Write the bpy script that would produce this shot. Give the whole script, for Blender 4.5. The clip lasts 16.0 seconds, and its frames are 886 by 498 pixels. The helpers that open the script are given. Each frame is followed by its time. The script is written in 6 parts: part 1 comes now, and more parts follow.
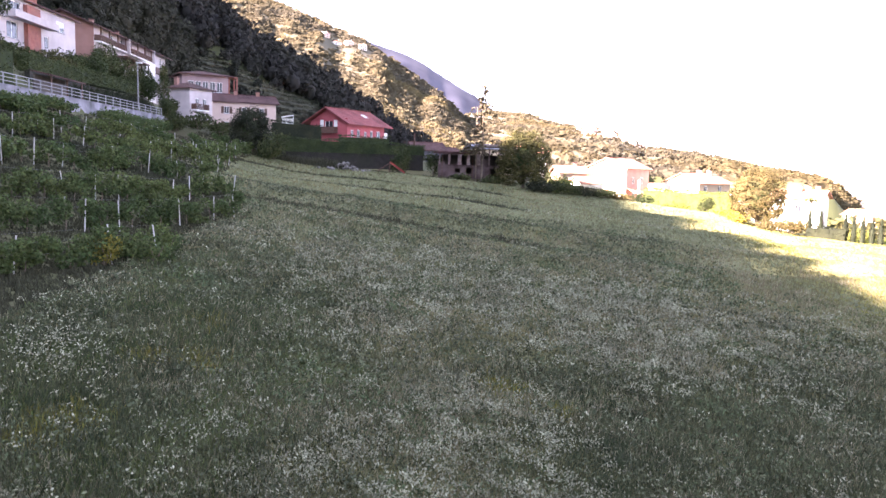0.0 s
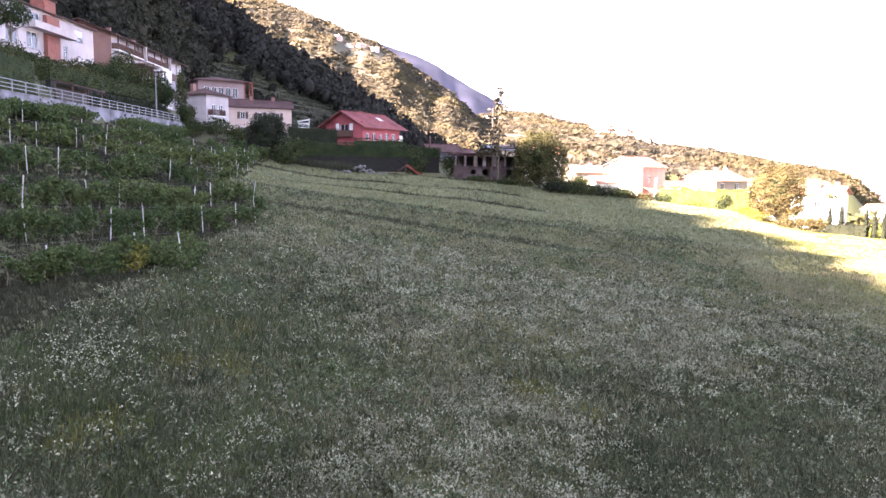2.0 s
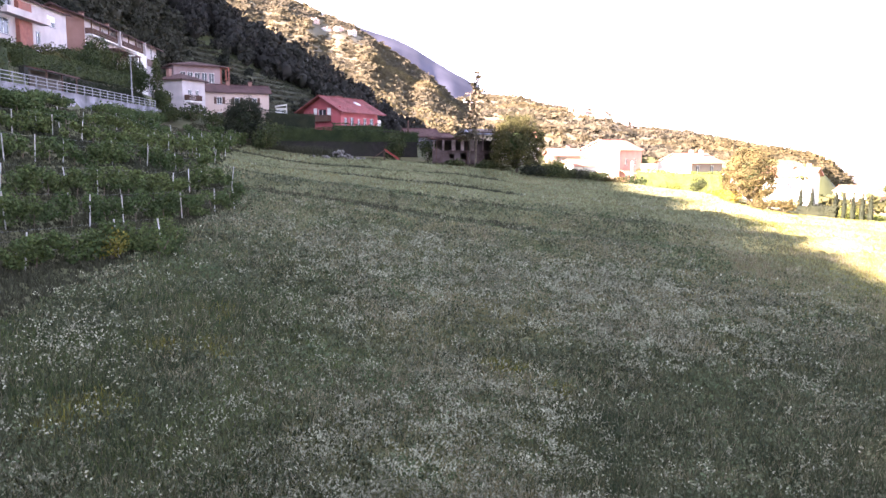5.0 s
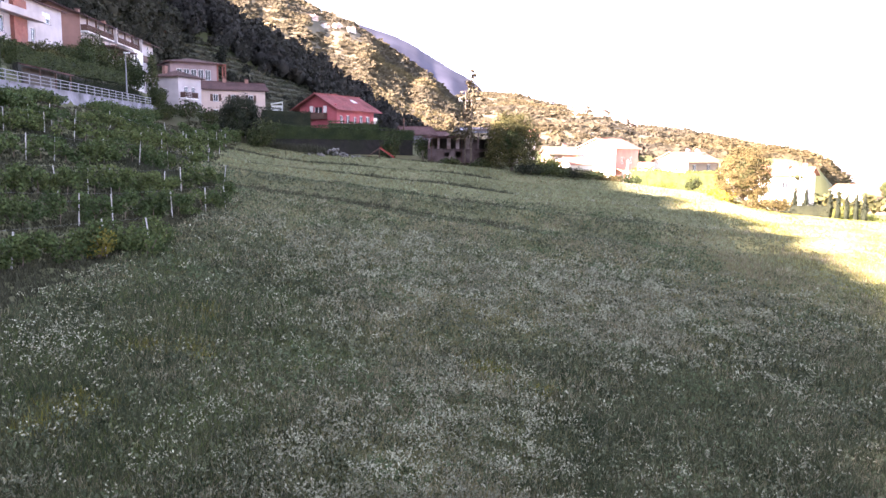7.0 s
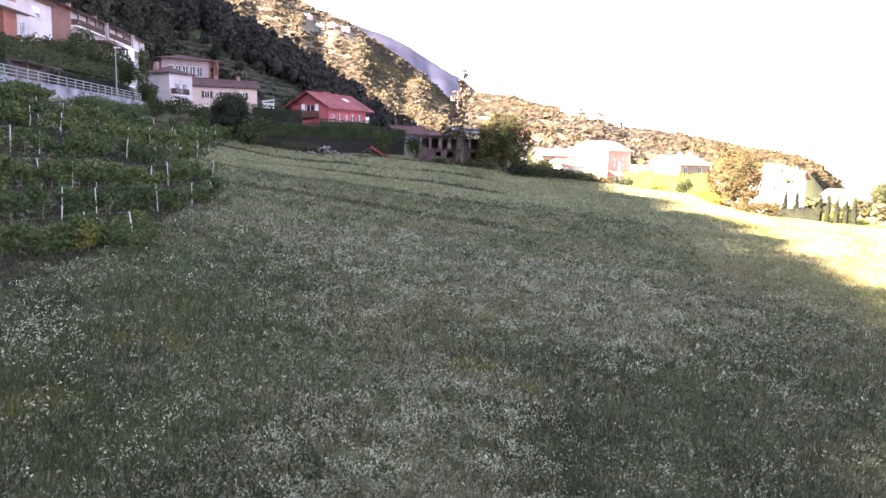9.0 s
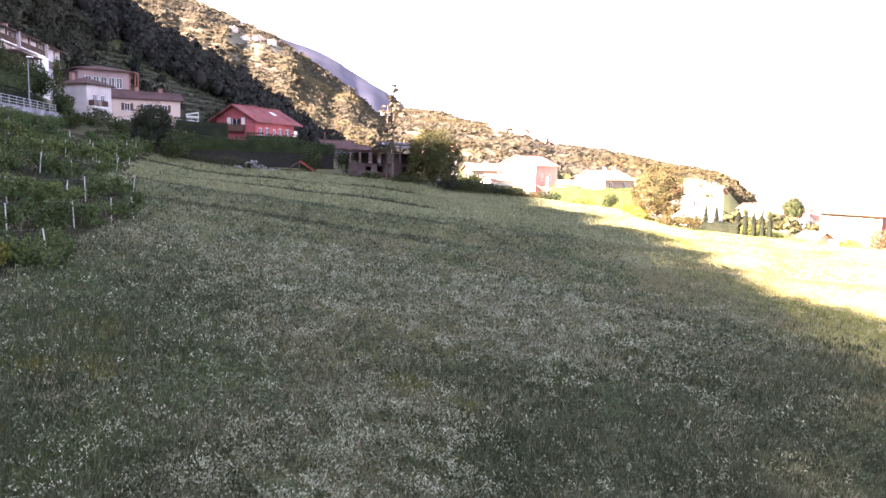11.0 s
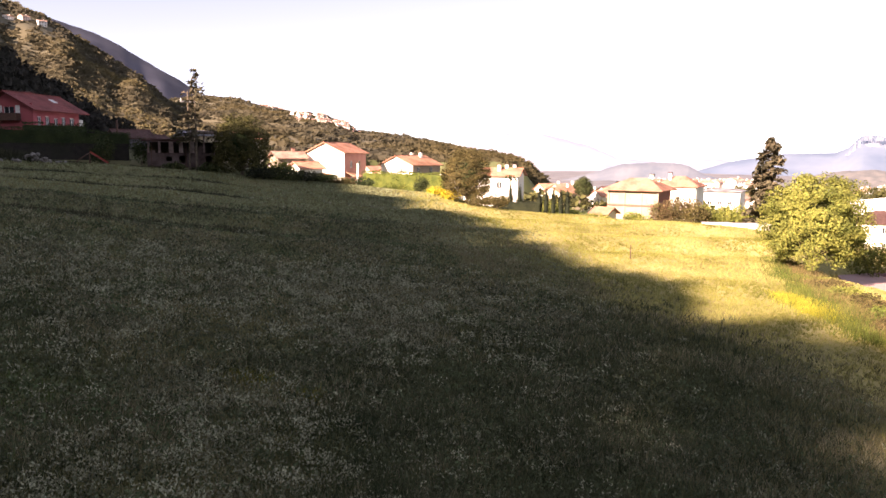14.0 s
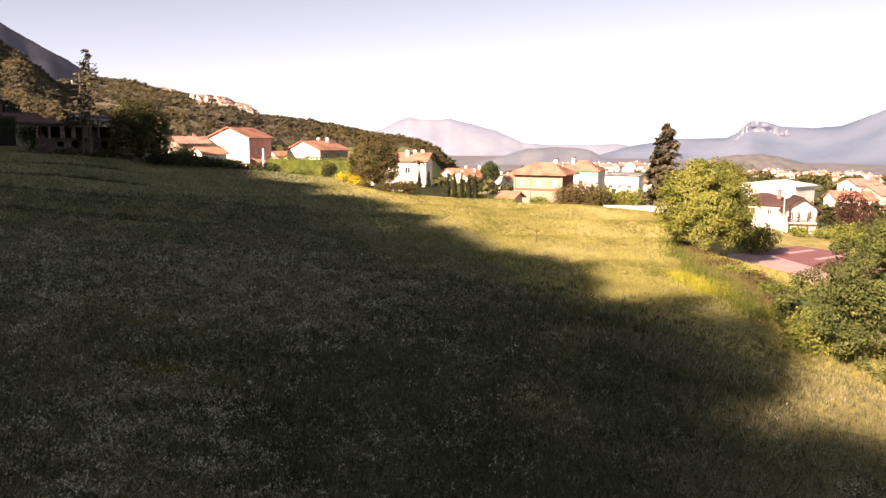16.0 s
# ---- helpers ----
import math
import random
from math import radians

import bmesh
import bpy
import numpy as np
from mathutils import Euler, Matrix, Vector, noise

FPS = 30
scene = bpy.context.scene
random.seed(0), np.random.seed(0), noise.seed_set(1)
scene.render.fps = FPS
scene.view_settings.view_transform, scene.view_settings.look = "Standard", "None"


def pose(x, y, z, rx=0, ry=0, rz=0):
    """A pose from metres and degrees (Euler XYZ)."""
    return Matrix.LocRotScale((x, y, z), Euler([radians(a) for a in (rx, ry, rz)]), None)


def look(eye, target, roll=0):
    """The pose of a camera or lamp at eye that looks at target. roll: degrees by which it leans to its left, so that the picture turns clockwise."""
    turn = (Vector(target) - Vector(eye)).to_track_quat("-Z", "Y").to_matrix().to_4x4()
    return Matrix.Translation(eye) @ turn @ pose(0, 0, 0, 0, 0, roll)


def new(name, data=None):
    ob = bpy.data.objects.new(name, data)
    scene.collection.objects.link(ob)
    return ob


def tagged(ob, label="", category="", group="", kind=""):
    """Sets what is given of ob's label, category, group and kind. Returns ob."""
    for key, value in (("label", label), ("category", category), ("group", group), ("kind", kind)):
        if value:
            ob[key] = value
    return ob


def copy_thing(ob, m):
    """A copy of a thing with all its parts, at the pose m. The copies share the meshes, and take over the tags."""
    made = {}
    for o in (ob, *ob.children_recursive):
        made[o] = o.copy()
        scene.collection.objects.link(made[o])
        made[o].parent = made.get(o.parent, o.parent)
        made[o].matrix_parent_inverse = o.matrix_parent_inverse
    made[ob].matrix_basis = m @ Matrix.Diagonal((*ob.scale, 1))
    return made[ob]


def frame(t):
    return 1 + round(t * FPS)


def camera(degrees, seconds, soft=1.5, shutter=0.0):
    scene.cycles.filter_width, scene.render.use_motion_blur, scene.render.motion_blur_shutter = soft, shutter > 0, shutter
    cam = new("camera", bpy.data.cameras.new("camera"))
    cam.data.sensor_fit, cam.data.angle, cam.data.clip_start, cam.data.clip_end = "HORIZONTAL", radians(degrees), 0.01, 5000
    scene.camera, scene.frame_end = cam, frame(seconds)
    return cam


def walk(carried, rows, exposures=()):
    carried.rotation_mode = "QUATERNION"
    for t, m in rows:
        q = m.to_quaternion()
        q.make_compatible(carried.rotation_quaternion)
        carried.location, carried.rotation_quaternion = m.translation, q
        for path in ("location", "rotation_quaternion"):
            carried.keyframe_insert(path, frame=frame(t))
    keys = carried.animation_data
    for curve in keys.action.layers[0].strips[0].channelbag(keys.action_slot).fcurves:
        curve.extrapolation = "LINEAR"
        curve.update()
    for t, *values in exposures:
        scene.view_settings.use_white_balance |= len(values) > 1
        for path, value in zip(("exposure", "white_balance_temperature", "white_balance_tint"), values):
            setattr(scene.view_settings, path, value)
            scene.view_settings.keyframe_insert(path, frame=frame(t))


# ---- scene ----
cam = camera(61.13, 16.0)
# seconds, place, yaw, pitch and roll in degrees
ROWS = [
    (0, 0.000, 0.000, 8.700, 0.003, -6.386, 1.664),
    (0.5, -0.065, -0.018, 8.670, 0.390, -6.529, 1.474),
    (1, -0.170, -0.014, 8.664, 0.789, -6.325, 1.270),
    (1.5, -0.259, -0.076, 8.743, 1.042, -6.472, 1.387),
    (2, -0.378, -0.149, 8.830, 1.108, -6.348, 0.759),
    (2.5, -0.441, -0.275, 8.899, 0.959, -6.374, -0.215),
    (3, -0.503, -0.404, 8.946, 0.606, -6.745, -0.549),
    (3.5, -0.478, -0.544, 8.909, 0.183, -7.002, -0.480),
    (4, -0.405, -0.727, 8.869, -0.216, -7.507, -0.001),
    (6.5, 0.182, -0.964, 9.009, -0.442, -7.580, 0.554),
    (7, 0.326, -0.946, 9.050, -0.506, -7.756, 0.606),
    (7.5, 0.448, -0.888, 9.045, -0.690, -7.942, 1.229),
    (8, 0.554, -0.820, 8.992, -0.778, -7.814, 1.313),
    (10.3, 0.607, -0.394, 8.731, -3.863, -7.155, 1.456),
    (10.5, 0.546, -0.343, 8.742, -4.651, -6.699, 1.502),
    (11, 0.437, -0.233, 8.823, -6.464, -6.412, 1.458),
    (11.5, 0.319, -0.146, 8.865, -8.430, -6.733, 1.454),
    (12, 0.150, -0.084, 8.878, -10.563, -7.155, 1.236),
    (12.5, -0.028, -0.059, 8.830, -12.967, -7.261, 1.204),
    (13, -0.203, -0.016, 8.782, -15.409, -7.326, 0.847),
    (13.5, -0.370, -0.006, 8.743, -18.188, -7.020, 0.421),
    (14, -0.531, -0.007, 8.654, -21.155, -7.141, 0.217),
    (14.5, -0.646, -0.032, 8.577, -23.886, -7.463, -0.214),
    (15, -0.751, -0.054, 8.555, -26.701, -7.949, -0.506),
    (15.5, -0.807, -0.112, 8.623, -28.279, -8.227, -0.454),
    (16, -0.779, -0.282, 8.724, -28.165, -8.265, 0.235),
]
PATH = [(t, pose(x, y, z, 0, 0, yaw) @ pose(0, 0, 0, 90 + pitch) @ pose(0, 0, 0, 0, 0, roll)) for t, x, y, z, yaw, pitch, roll in ROWS]
walk(cam, PATH, [(0, 4.3, 6360, 35), (8, 4.3, 6360, 35), (10.5, 4.3, 6360, 35), (11.3, 4.1, 6480, 35), (12, 3.73, 6620, 35), (13, 3.08, 6900, 33), (14, 2.36, 7250, 30), (15, 1.92, 7600, 27), (16, 1.84, 7600, 27)])

# ---- light ----
SUN_AZ, SUN_EL = -116.0, 26.0      # degrees: bearing from +y towards +x, height
sun_from = Vector((math.sin(radians(SUN_AZ)) * math.cos(radians(SUN_EL)), math.cos(radians(SUN_AZ)) * math.cos(radians(SUN_EL)), math.sin(radians(SUN_EL))))
world = bpy.data.worlds.new("world")
scene.world = world
world.use_nodes = True
sky = world.node_tree.nodes.new("ShaderNodeTexSky")
sky.sky_type, sky.sun_disc = "NISHITA", False
sky.sun_elevation, sky.sun_rotation = radians(SUN_EL), radians(SUN_AZ)
sky.air_density, sky.dust_density, sky.ozone_density = 0.4, 0.25, 1.0
haze = world.node_tree.nodes.new("ShaderNodeMixRGB")      # thin white haze over the whole sky
haze.blend_type = "ADD"
haze.inputs[0].default_value, haze.inputs[2].default_value = 1.0, (0.52, 0.7, 0.66, 1)
pale = world.node_tree.nodes.new("ShaderNodeHueSaturation")
pale.inputs["Saturation"].default_value, pale.inputs["Value"].default_value = 0.55, 1.08
world.node_tree.links.new(sky.outputs[0], pale.inputs["Color"])
world.node_tree.links.new(pale.outputs[0], haze.inputs[1])
world.node_tree.links.new(haze.outputs[0], world.node_tree.nodes["Background"].inputs[0])
world.node_tree.nodes["Background"].inputs[1].default_value = 0.047
sun = new("sun", bpy.data.lights.new("sun", "SUN"))
sun.data.energy, sun.data.angle, sun.data.color = 4.5, radians(0.5), (1.0, 0.855, 0.665)
sun.matrix_world = look(sun_from * 300, (0, 0, 0))

rng = np.random.default_rng(7)


# ---- materials ----
def material(name, a, b, scale=1.0, detail=4.0, rough=0.85, c=None, scale2=None, bump=0.0, bump_scale=20.0, metal=0.0, island=0.0, per_object=0.0, translucent=0.0, spec=0.3):
    """Two or three colours mixed by noise at two sizes, with relief, and a spread of tone from piece to piece."""
    m = bpy.data.materials.new(name)
    m.use_nodes = True
    nt = m.node_tree
    n, l = nt.nodes, nt.links
    bs = n["Principled BSDF"]
    tc = n.new("ShaderNodeTexCoord")
    n1 = n.new("ShaderNodeTexNoise")
    n1.inputs["Scale"].default_value, n1.inputs["Detail"].default_value = scale, detail
    l.new(tc.outputs["Object"], n1.inputs["Vector"])
    ramp = n.new("ShaderNodeValToRGB")
    ramp.color_ramp.elements[0].position, ramp.color_ramp.elements[1].position = 0.33, 0.67
    ramp.color_ramp.elements[0].color, ramp.color_ramp.elements[1].color = (*a, 1), (*b, 1)
    l.new(n1.outputs["Fac"], ramp.inputs[0])
    out = ramp.outputs[0]
    if c:
        n2 = n.new("ShaderNodeTexNoise")
        n2.inputs["Scale"].default_value, n2.inputs["Detail"].default_value = scale2 or scale * 0.13, 3.0
        l.new(tc.outputs["Object"], n2.inputs["Vector"])
        r2 = n.new("ShaderNodeValToRGB")
        r2.color_ramp.elements[0].position, r2.color_ramp.elements[1].position = 0.42, 0.68
        l.new(n2.outputs["Fac"], r2.inputs[0])
        mx = n.new("ShaderNodeMixRGB")
        l.new(r2.outputs[0], mx.inputs[0])
        l.new(out, mx.inputs[1])
        mx.inputs[2].default_value = (*c, 1)
        out = mx.outputs[0]
    if island or per_object:
        src = n.new("ShaderNodeNewGeometry").outputs["Random Per Island"] if island else n.new("ShaderNodeObjectInfo").outputs["Random"]
        k = island or per_object
        mr = n.new("ShaderNodeMapRange")
        mr.inputs["To Min"].default_value, mr.inputs["To Max"].default_value = 1 - k, 1 + k
        l.new(src, mr.inputs["Value"])
        hs = n.new("ShaderNodeHueSaturation")
        l.new(mr.outputs[0], hs.inputs["Value"])
        h2 = n.new("ShaderNodeMapRange")
        h2.inputs["To Min"].default_value, h2.inputs["To Max"].default_value = 0.5 - 0.035 * k, 0.5 + 0.05 * k
        ml = n.new("ShaderNodeMath")
        ml.operation = "FRACT"
        m3 = n.new("ShaderNodeMath")
        m3.operation = "MULTIPLY"
        m3.inputs[1].default_value = 7.31
        l.new(src, m3.inputs[0])
        l.new(m3.outputs[0], ml.inputs[0])
        l.new(ml.outputs[0], h2.inputs["Value"])
        l.new(h2.outputs[0], hs.inputs["Hue"])
        l.new(out, hs.inputs["Color"])
        out = hs.outputs[0]
    l.new(out, bs.inputs["Base Color"])
    bs.inputs["Roughness"].default_value, bs.inputs["Metallic"].default_value = rough, metal
    bs.inputs["Specular IOR Level"].default_value = spec
    if bump:
        n4 = n.new("ShaderNodeTexNoise")
        n4.inputs["Scale"].default_value, n4.inputs["Detail"].default_value = bump_scale, 5.0
        l.new(tc.outputs["Object"], n4.inputs["Vector"])
        bp = n.new("ShaderNodeBump")
        bp.inputs["Strength"].default_value, bp.inputs["Distance"].default_value = bump, 0.05
        l.new(n4.outputs["Fac"], bp.inputs["Height"])
        l.new(bp.outputs[0], bs.inputs["Normal"])
    if translucent:
        tr = n.new("ShaderNodeBsdfTranslucent")
        l.new(out, tr.inputs["Color"])
        ms = n.new("ShaderNodeMixShader")
        ms.inputs[0].default_value = translucent
        l.new(bs.outputs[0], ms.inputs[1])
        l.new(tr.outputs[0], ms.inputs[2])
        l.new(ms.outputs[0], n["Material Output"].inputs["Surface"])
    return m


def roof_material(name, a, b):
    """Clay tiles far off: courses as fine waves with patchy weathering."""
    m = material(name, a, b, scale=2.2, c=tuple(v * 0.6 for v in a), scale2=0.35, rough=0.9, per_object=0.12)
    n, l = m.node_tree.nodes, m.node_tree.links
    tc = n.new("ShaderNodeTexCoord")
    w = n.new("ShaderNodeTexWave")
    w.inputs["Scale"].default_value, w.inputs["Distortion"].default_value = 1.6, 1.0
    l.new(tc.outputs["Object"], w.inputs["Vector"])
    bp = n.new("ShaderNodeBump")
    bp.inputs["Strength"].default_value, bp.inputs["Distance"].default_value = 0.6, 0.06
    l.new(w.outputs["Fac"], bp.inputs["Height"])
    l.new(bp.outputs[0], n["Principled BSDF"].inputs["Normal"])
    return m


M = {}
M["meadow"] = material("meadow_soil", (0.075, 0.082, 0.036), (0.14, 0.142, 0.064), scale=1.3, detail=8, c=(0.18, 0.17, 0.085), scale2=0.12, bump=0.8, bump_scale=9)
# sunlight put into a brighter, more golden copy of the meadow and its blades
M["sunlit_meadow"] = material("sunlit_golden_meadow", (0.19, 0.165, 0.055), (0.33, 0.285, 0.105), scale=0.9, detail=8, c=(0.42, 0.36, 0.16), scale2=0.1, bump=0.8, bump_scale=9)
M["sunlit_blades"] = material("sunlit_golden_grass", (0.15, 0.156, 0.034), (0.295, 0.277, 0.074), scale=0.35, c=(0.4, 0.365, 0.14), scale2=0.12, island=0.32, translucent=0.3)
M["grass"] = material("grass_blades", (0.104, 0.108, 0.053), (0.21, 0.207, 0.1), scale=0.35, c=(0.24, 0.215, 0.104), scale2=0.09, island=0.35, translucent=0.35)
M["petal"] = material("cream_white_petals", (0.215, 0.215, 0.145), (0.41, 0.415, 0.3), scale=0.6, island=0.5, translucent=0.2)
M["straw"] = material("pale_seed_heads", (0.24, 0.21, 0.13), (0.36, 0.32, 0.22), scale=0.5, island=0.45, translucent=0.3)
M["yellow_herb"] = material("yellowing_herbs", (0.16, 0.14, 0.03), (0.22, 0.2, 0.04), scale=1.0, island=0.35, translucent=0.3)
M["wood_floor"] = material("wooded_slope_ground", (0.035, 0.045, 0.018), (0.07, 0.08, 0.03), scale=0.05, detail=8, bump=0.5, bump_scale=0.5)
M["slope_grass"] = material("sloping_grass", (0.07, 0.08, 0.034), (0.11, 0.115, 0.052), scale=0.9, detail=8, c=(0.09, 0.085, 0.045), scale2=0.15, bump=0.8, bump_scale=5)
M["valley"] = material("valley_fields", (0.10, 0.12, 0.05), (0.2, 0.19, 0.09), scale=0.012, detail=8, c=(0.05, 0.07, 0.03), scale2=0.02)
M["leaf_forest"] = material("forest_leaves", (0.0135, 0.0165, 0.012), (0.031, 0.033, 0.022), scale=0.035, c=(0.043, 0.041, 0.025), scale2=0.02, island=0.4, translucent=0.2)
# pale, even, translucent leaves: distance haze put into the colour
M["leaf_far"] = material("hazed_woods_leaves", (0.1, 0.092, 0.07), (0.138, 0.121, 0.08), scale=0.012, c=(0.165, 0.134, 0.066), scale2=0.009, island=0.12, translucent=0.62)
M["leaf_vine"] = material("vine_leaves", (0.046, 0.076, 0.027), (0.088, 0.122, 0.042), scale=0.5, c=(0.11, 0.138, 0.046), scale2=0.15, island=0.45, translucent=0.3)
M["leaf_walnut"] = material("broad_leaves", (0.125, 0.146, 0.034), (0.29, 0.292, 0.07), scale=0.5, island=0.4, translucent=0.28)
M["leaf_dark"] = material("dark_leaves", (0.03, 0.045, 0.016), (0.075, 0.085, 0.03), scale=0.6, island=0.45, translucent=0.2)
M["leaf_brown"] = material("brownish_foliage", (0.066, 0.056, 0.022), (0.135, 0.106, 0.04), scale=0.6, island=0.42, translucent=0.22)
M["leaf_hedge"] = material("clipped_hedge_leaves", (0.024, 0.04, 0.015), (0.05, 0.068, 0.023), scale=0.8, island=0.35, translucent=0.2)
M["leaf_lime"] = material("bright_hedge_leaves", (0.085, 0.115, 0.024), (0.165, 0.185, 0.04), scale=0.8, island=0.45, translucent=0.3)
M["leaf_yellow"] = material("yellow_blooms", (0.5, 0.38, 0.03), (0.6, 0.5, 0.06), scale=1.0, island=0.3, translucent=0.3)
M["needles"] = material("conifer_needles", (0.055, 0.053, 0.033), (0.135, 0.108, 0.068), scale=0.8, island=0.4, translucent=0.1)
M["bark"] = material("grey_brown_bark", (0.10, 0.08, 0.06), (0.2, 0.16, 0.12), scale=5, bump=0.8, bump_scale=12)
M["post"] = material("pale_concrete_post", (0.36, 0.355, 0.34), (0.52, 0.51, 0.49), scale=6, rough=0.9, per_object=0.15)
M["concrete"] = material("weathered_concrete", (0.19, 0.185, 0.215), (0.32, 0.31, 0.35), scale=0.8, detail=9, c=(0.1, 0.098, 0.105), scale2=0.5, bump=0.3, bump_scale=6)
M["steel"] = material("galvanised_steel", (0.2, 0.205, 0.22), (0.3, 0.3, 0.32), scale=3, rough=0.6, metal=0.2)
M["white"] = material("white_plaster", (0.72, 0.7, 0.67), (0.8, 0.79, 0.76), scale=0.7, detail=6, c=(0.6, 0.58, 0.54), scale2=0.2, bump=0.15)
M["cream"] = material("cream_plaster", (0.66, 0.55, 0.4), (0.74, 0.63, 0.47), scale=0.7, detail=6, c=(0.55, 0.46, 0.34), scale2=0.2, bump=0.15)
M["pink"] = material("salmon_pink_plaster", (0.46, 0.215, 0.18), (0.53, 0.26, 0.22), scale=0.7, detail=6, c=(0.4, 0.19, 0.16), scale2=0.2, bump=0.15)
M["red"] = material("coral_red_plaster", (0.42, 0.1, 0.122), (0.5, 0.135, 0.15), scale=0.7, detail=6, c=(0.36, 0.085, 0.095), scale2=0.2, bump=0.15)
M["orange"] = material("orange_plaster", (0.27, 0.15, 0.125), (0.33, 0.185, 0.155), scale=0.7, detail=6, c=(0.23, 0.135, 0.115), scale2=0.2, bump=0.15)
# white plaster darkened in its colour, for the houses standing in shade
M["shade_plaster"] = material("shaded_white_plaster", (0.44, 0.395, 0.4), (0.52, 0.47, 0.48), scale=0.6, detail=7, c=(0.36, 0.32, 0.33), scale2=0.25, bump=0.2)
M["brick"] = material("red_brickwork", (0.24, 0.085, 0.068), (0.33, 0.13, 0.1), scale=3, detail=6, c=(0.22, 0.1, 0.08), scale2=0.5, bump=0.5, bump_scale=8)
M["tile_red"] = roof_material("red_roof_tiles", (0.19, 0.05, 0.052), (0.27, 0.084, 0.08))
M["tile_orange"] = roof_material("orange_roof_tiles", (0.405, 0.185, 0.128), (0.51, 0.26, 0.188))
# paler copy of the orange tiles: hillside haze put into the colour
M["tile_pale"] = roof_material("pale_clay_tiles", (0.34, 0.2, 0.165), (0.44, 0.285, 0.24))
M["tile_brown"] = roof_material("brown_roof_tiles", (0.08, 0.042, 0.042), (0.122, 0.066, 0.062))
M["wood"] = material("dark_brown_stained_wood", (0.07, 0.038, 0.03), (0.13, 0.072, 0.055), scale=4, rough=0.7)
M["glass"] = material("window_glass", (0.02, 0.024, 0.028), (0.04, 0.045, 0.055), scale=1, rough=0.15, spec=0.4)
M["curtain"] = material("pale_blind", (0.6, 0.62, 0.66), (0.7, 0.72, 0.76), scale=2, rough=0.6)
M["frame_white"] = material("white_paint", (0.75, 0.75, 0.74), (0.82, 0.82, 0.81), scale=2, rough=0.5)
M["asphalt"] = material("grey_asphalt", (0.09, 0.09, 0.09), (0.14, 0.14, 0.14), scale=3, detail=8)
M["red_plastic"] = material("red_plastic", (0.26, 0.035, 0.03), (0.34, 0.055, 0.045), scale=2, rough=0.4)
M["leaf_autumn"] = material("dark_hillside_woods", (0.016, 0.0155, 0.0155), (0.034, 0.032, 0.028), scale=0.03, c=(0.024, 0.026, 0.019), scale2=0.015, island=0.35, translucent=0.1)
M["court"] = material("maroon_court_surface", (0.19, 0.082, 0.09), (0.235, 0.102, 0.11), scale=0.6, detail=6, rough=0.8)
M["court_edge"] = material("faded_pink_court_margin", (0.4, 0.26, 0.265), (0.48, 0.32, 0.32), scale=0.6, detail=6, rough=0.8)
M["stone"] = material("grey_rubble", (0.13, 0.122, 0.115), (0.26, 0.245, 0.235), scale=2, bump=0.5, island=0.3)
M["dull_brick"] = material("grey_brown_brickwork", (0.064, 0.042, 0.041), (0.105, 0.07, 0.067), scale=3, detail=6, c=(0.15, 0.115, 0.108), scale2=0.6, bump=0.5, bump_scale=8)
M["pale_brick"] = material("pale_dusty_brick", (0.17, 0.115, 0.11), (0.27, 0.2, 0.185), scale=3, detail=6, c=(0.36, 0.3, 0.28), scale2=0.8, bump=0.5, bump_scale=8)
M["leaf_mid"] = material("mid_green_leaves", (0.048, 0.052, 0.02), (0.108, 0.1, 0.034), scale=0.6, island=0.45, translucent=0.3)
M["leaf_gold"] = material("golden_sunlit_leaves", (0.072, 0.063, 0.034), (0.135, 0.11, 0.055), scale=0.03, island=0.35, translucent=0.35)
M["leaf_scrub"] = material("dull_green_scrub", (0.032, 0.037, 0.022), (0.06, 0.062, 0.036), scale=0.1, c=(0.07, 0.066, 0.038), scale2=0.03, island=0.35, translucent=0.2)
M["terrace_soil"] = material("terraced_slope_ground", (0.045, 0.048, 0.034), (0.07, 0.073, 0.05), scale=0.3, detail=8, bump=0.5, bump_scale=1.5)
M["leaf_slope"] = material("greyish_vine_leaves", (0.054, 0.06, 0.044), (0.092, 0.098, 0.068), scale=0.1, c=(0.11, 0.112, 0.076), scale2=0.03, island=0.25, translucent=0.2)
M["herb"] = material("meadow_herb_leaves", (0.06, 0.074, 0.04), (0.17, 0.176, 0.11), scale=2.2, c=(0.1, 0.132, 0.064), scale2=0.3, island=0.5, translucent=0.25)
M["leaf_black"] = material("very_dark_leaves", (0.013, 0.018, 0.01), (0.032, 0.038, 0.018), scale=0.6, island=0.4, translucent=0.1)
M["leaf_russet"] = material("russet_shrub_leaves", (0.085, 0.06, 0.03), (0.17, 0.115, 0.055), scale=0.6, c=(0.12, 0.12, 0.045), scale2=0.4, island=0.4, translucent=0.25)
M["leaf_lush"] = material("dark_lush_herbs", (0.04, 0.056, 0.026), (0.085, 0.1, 0.05), scale=0.9, c=(0.11, 0.12, 0.066), scale2=0.3, island=0.45, translucent=0.25)
M["leaf_bush"] = material("dense_green_leaves", (0.06, 0.08, 0.024), (0.14, 0.155, 0.045), scale=0.7, island=0.45, translucent=0.2)
M["weed"] = material("bright_yellow_weeds", (0.3, 0.29, 0.035), (0.46, 0.42, 0.06), scale=1.0, island=0.3, translucent=0.35)
M["leaf_clip"] = material("clipped_green_leaves", (0.042, 0.06, 0.024), (0.08, 0.098, 0.036), scale=0.8, island=0.35, translucent=0.2)
M["dark_wall"] = material("dark_brown_stone", (0.018, 0.016, 0.0145), (0.034, 0.03, 0.026), scale=1.6, detail=8, c=(0.018, 0.021, 0.012), scale2=0.4, bump=0.6, bump_scale=5)
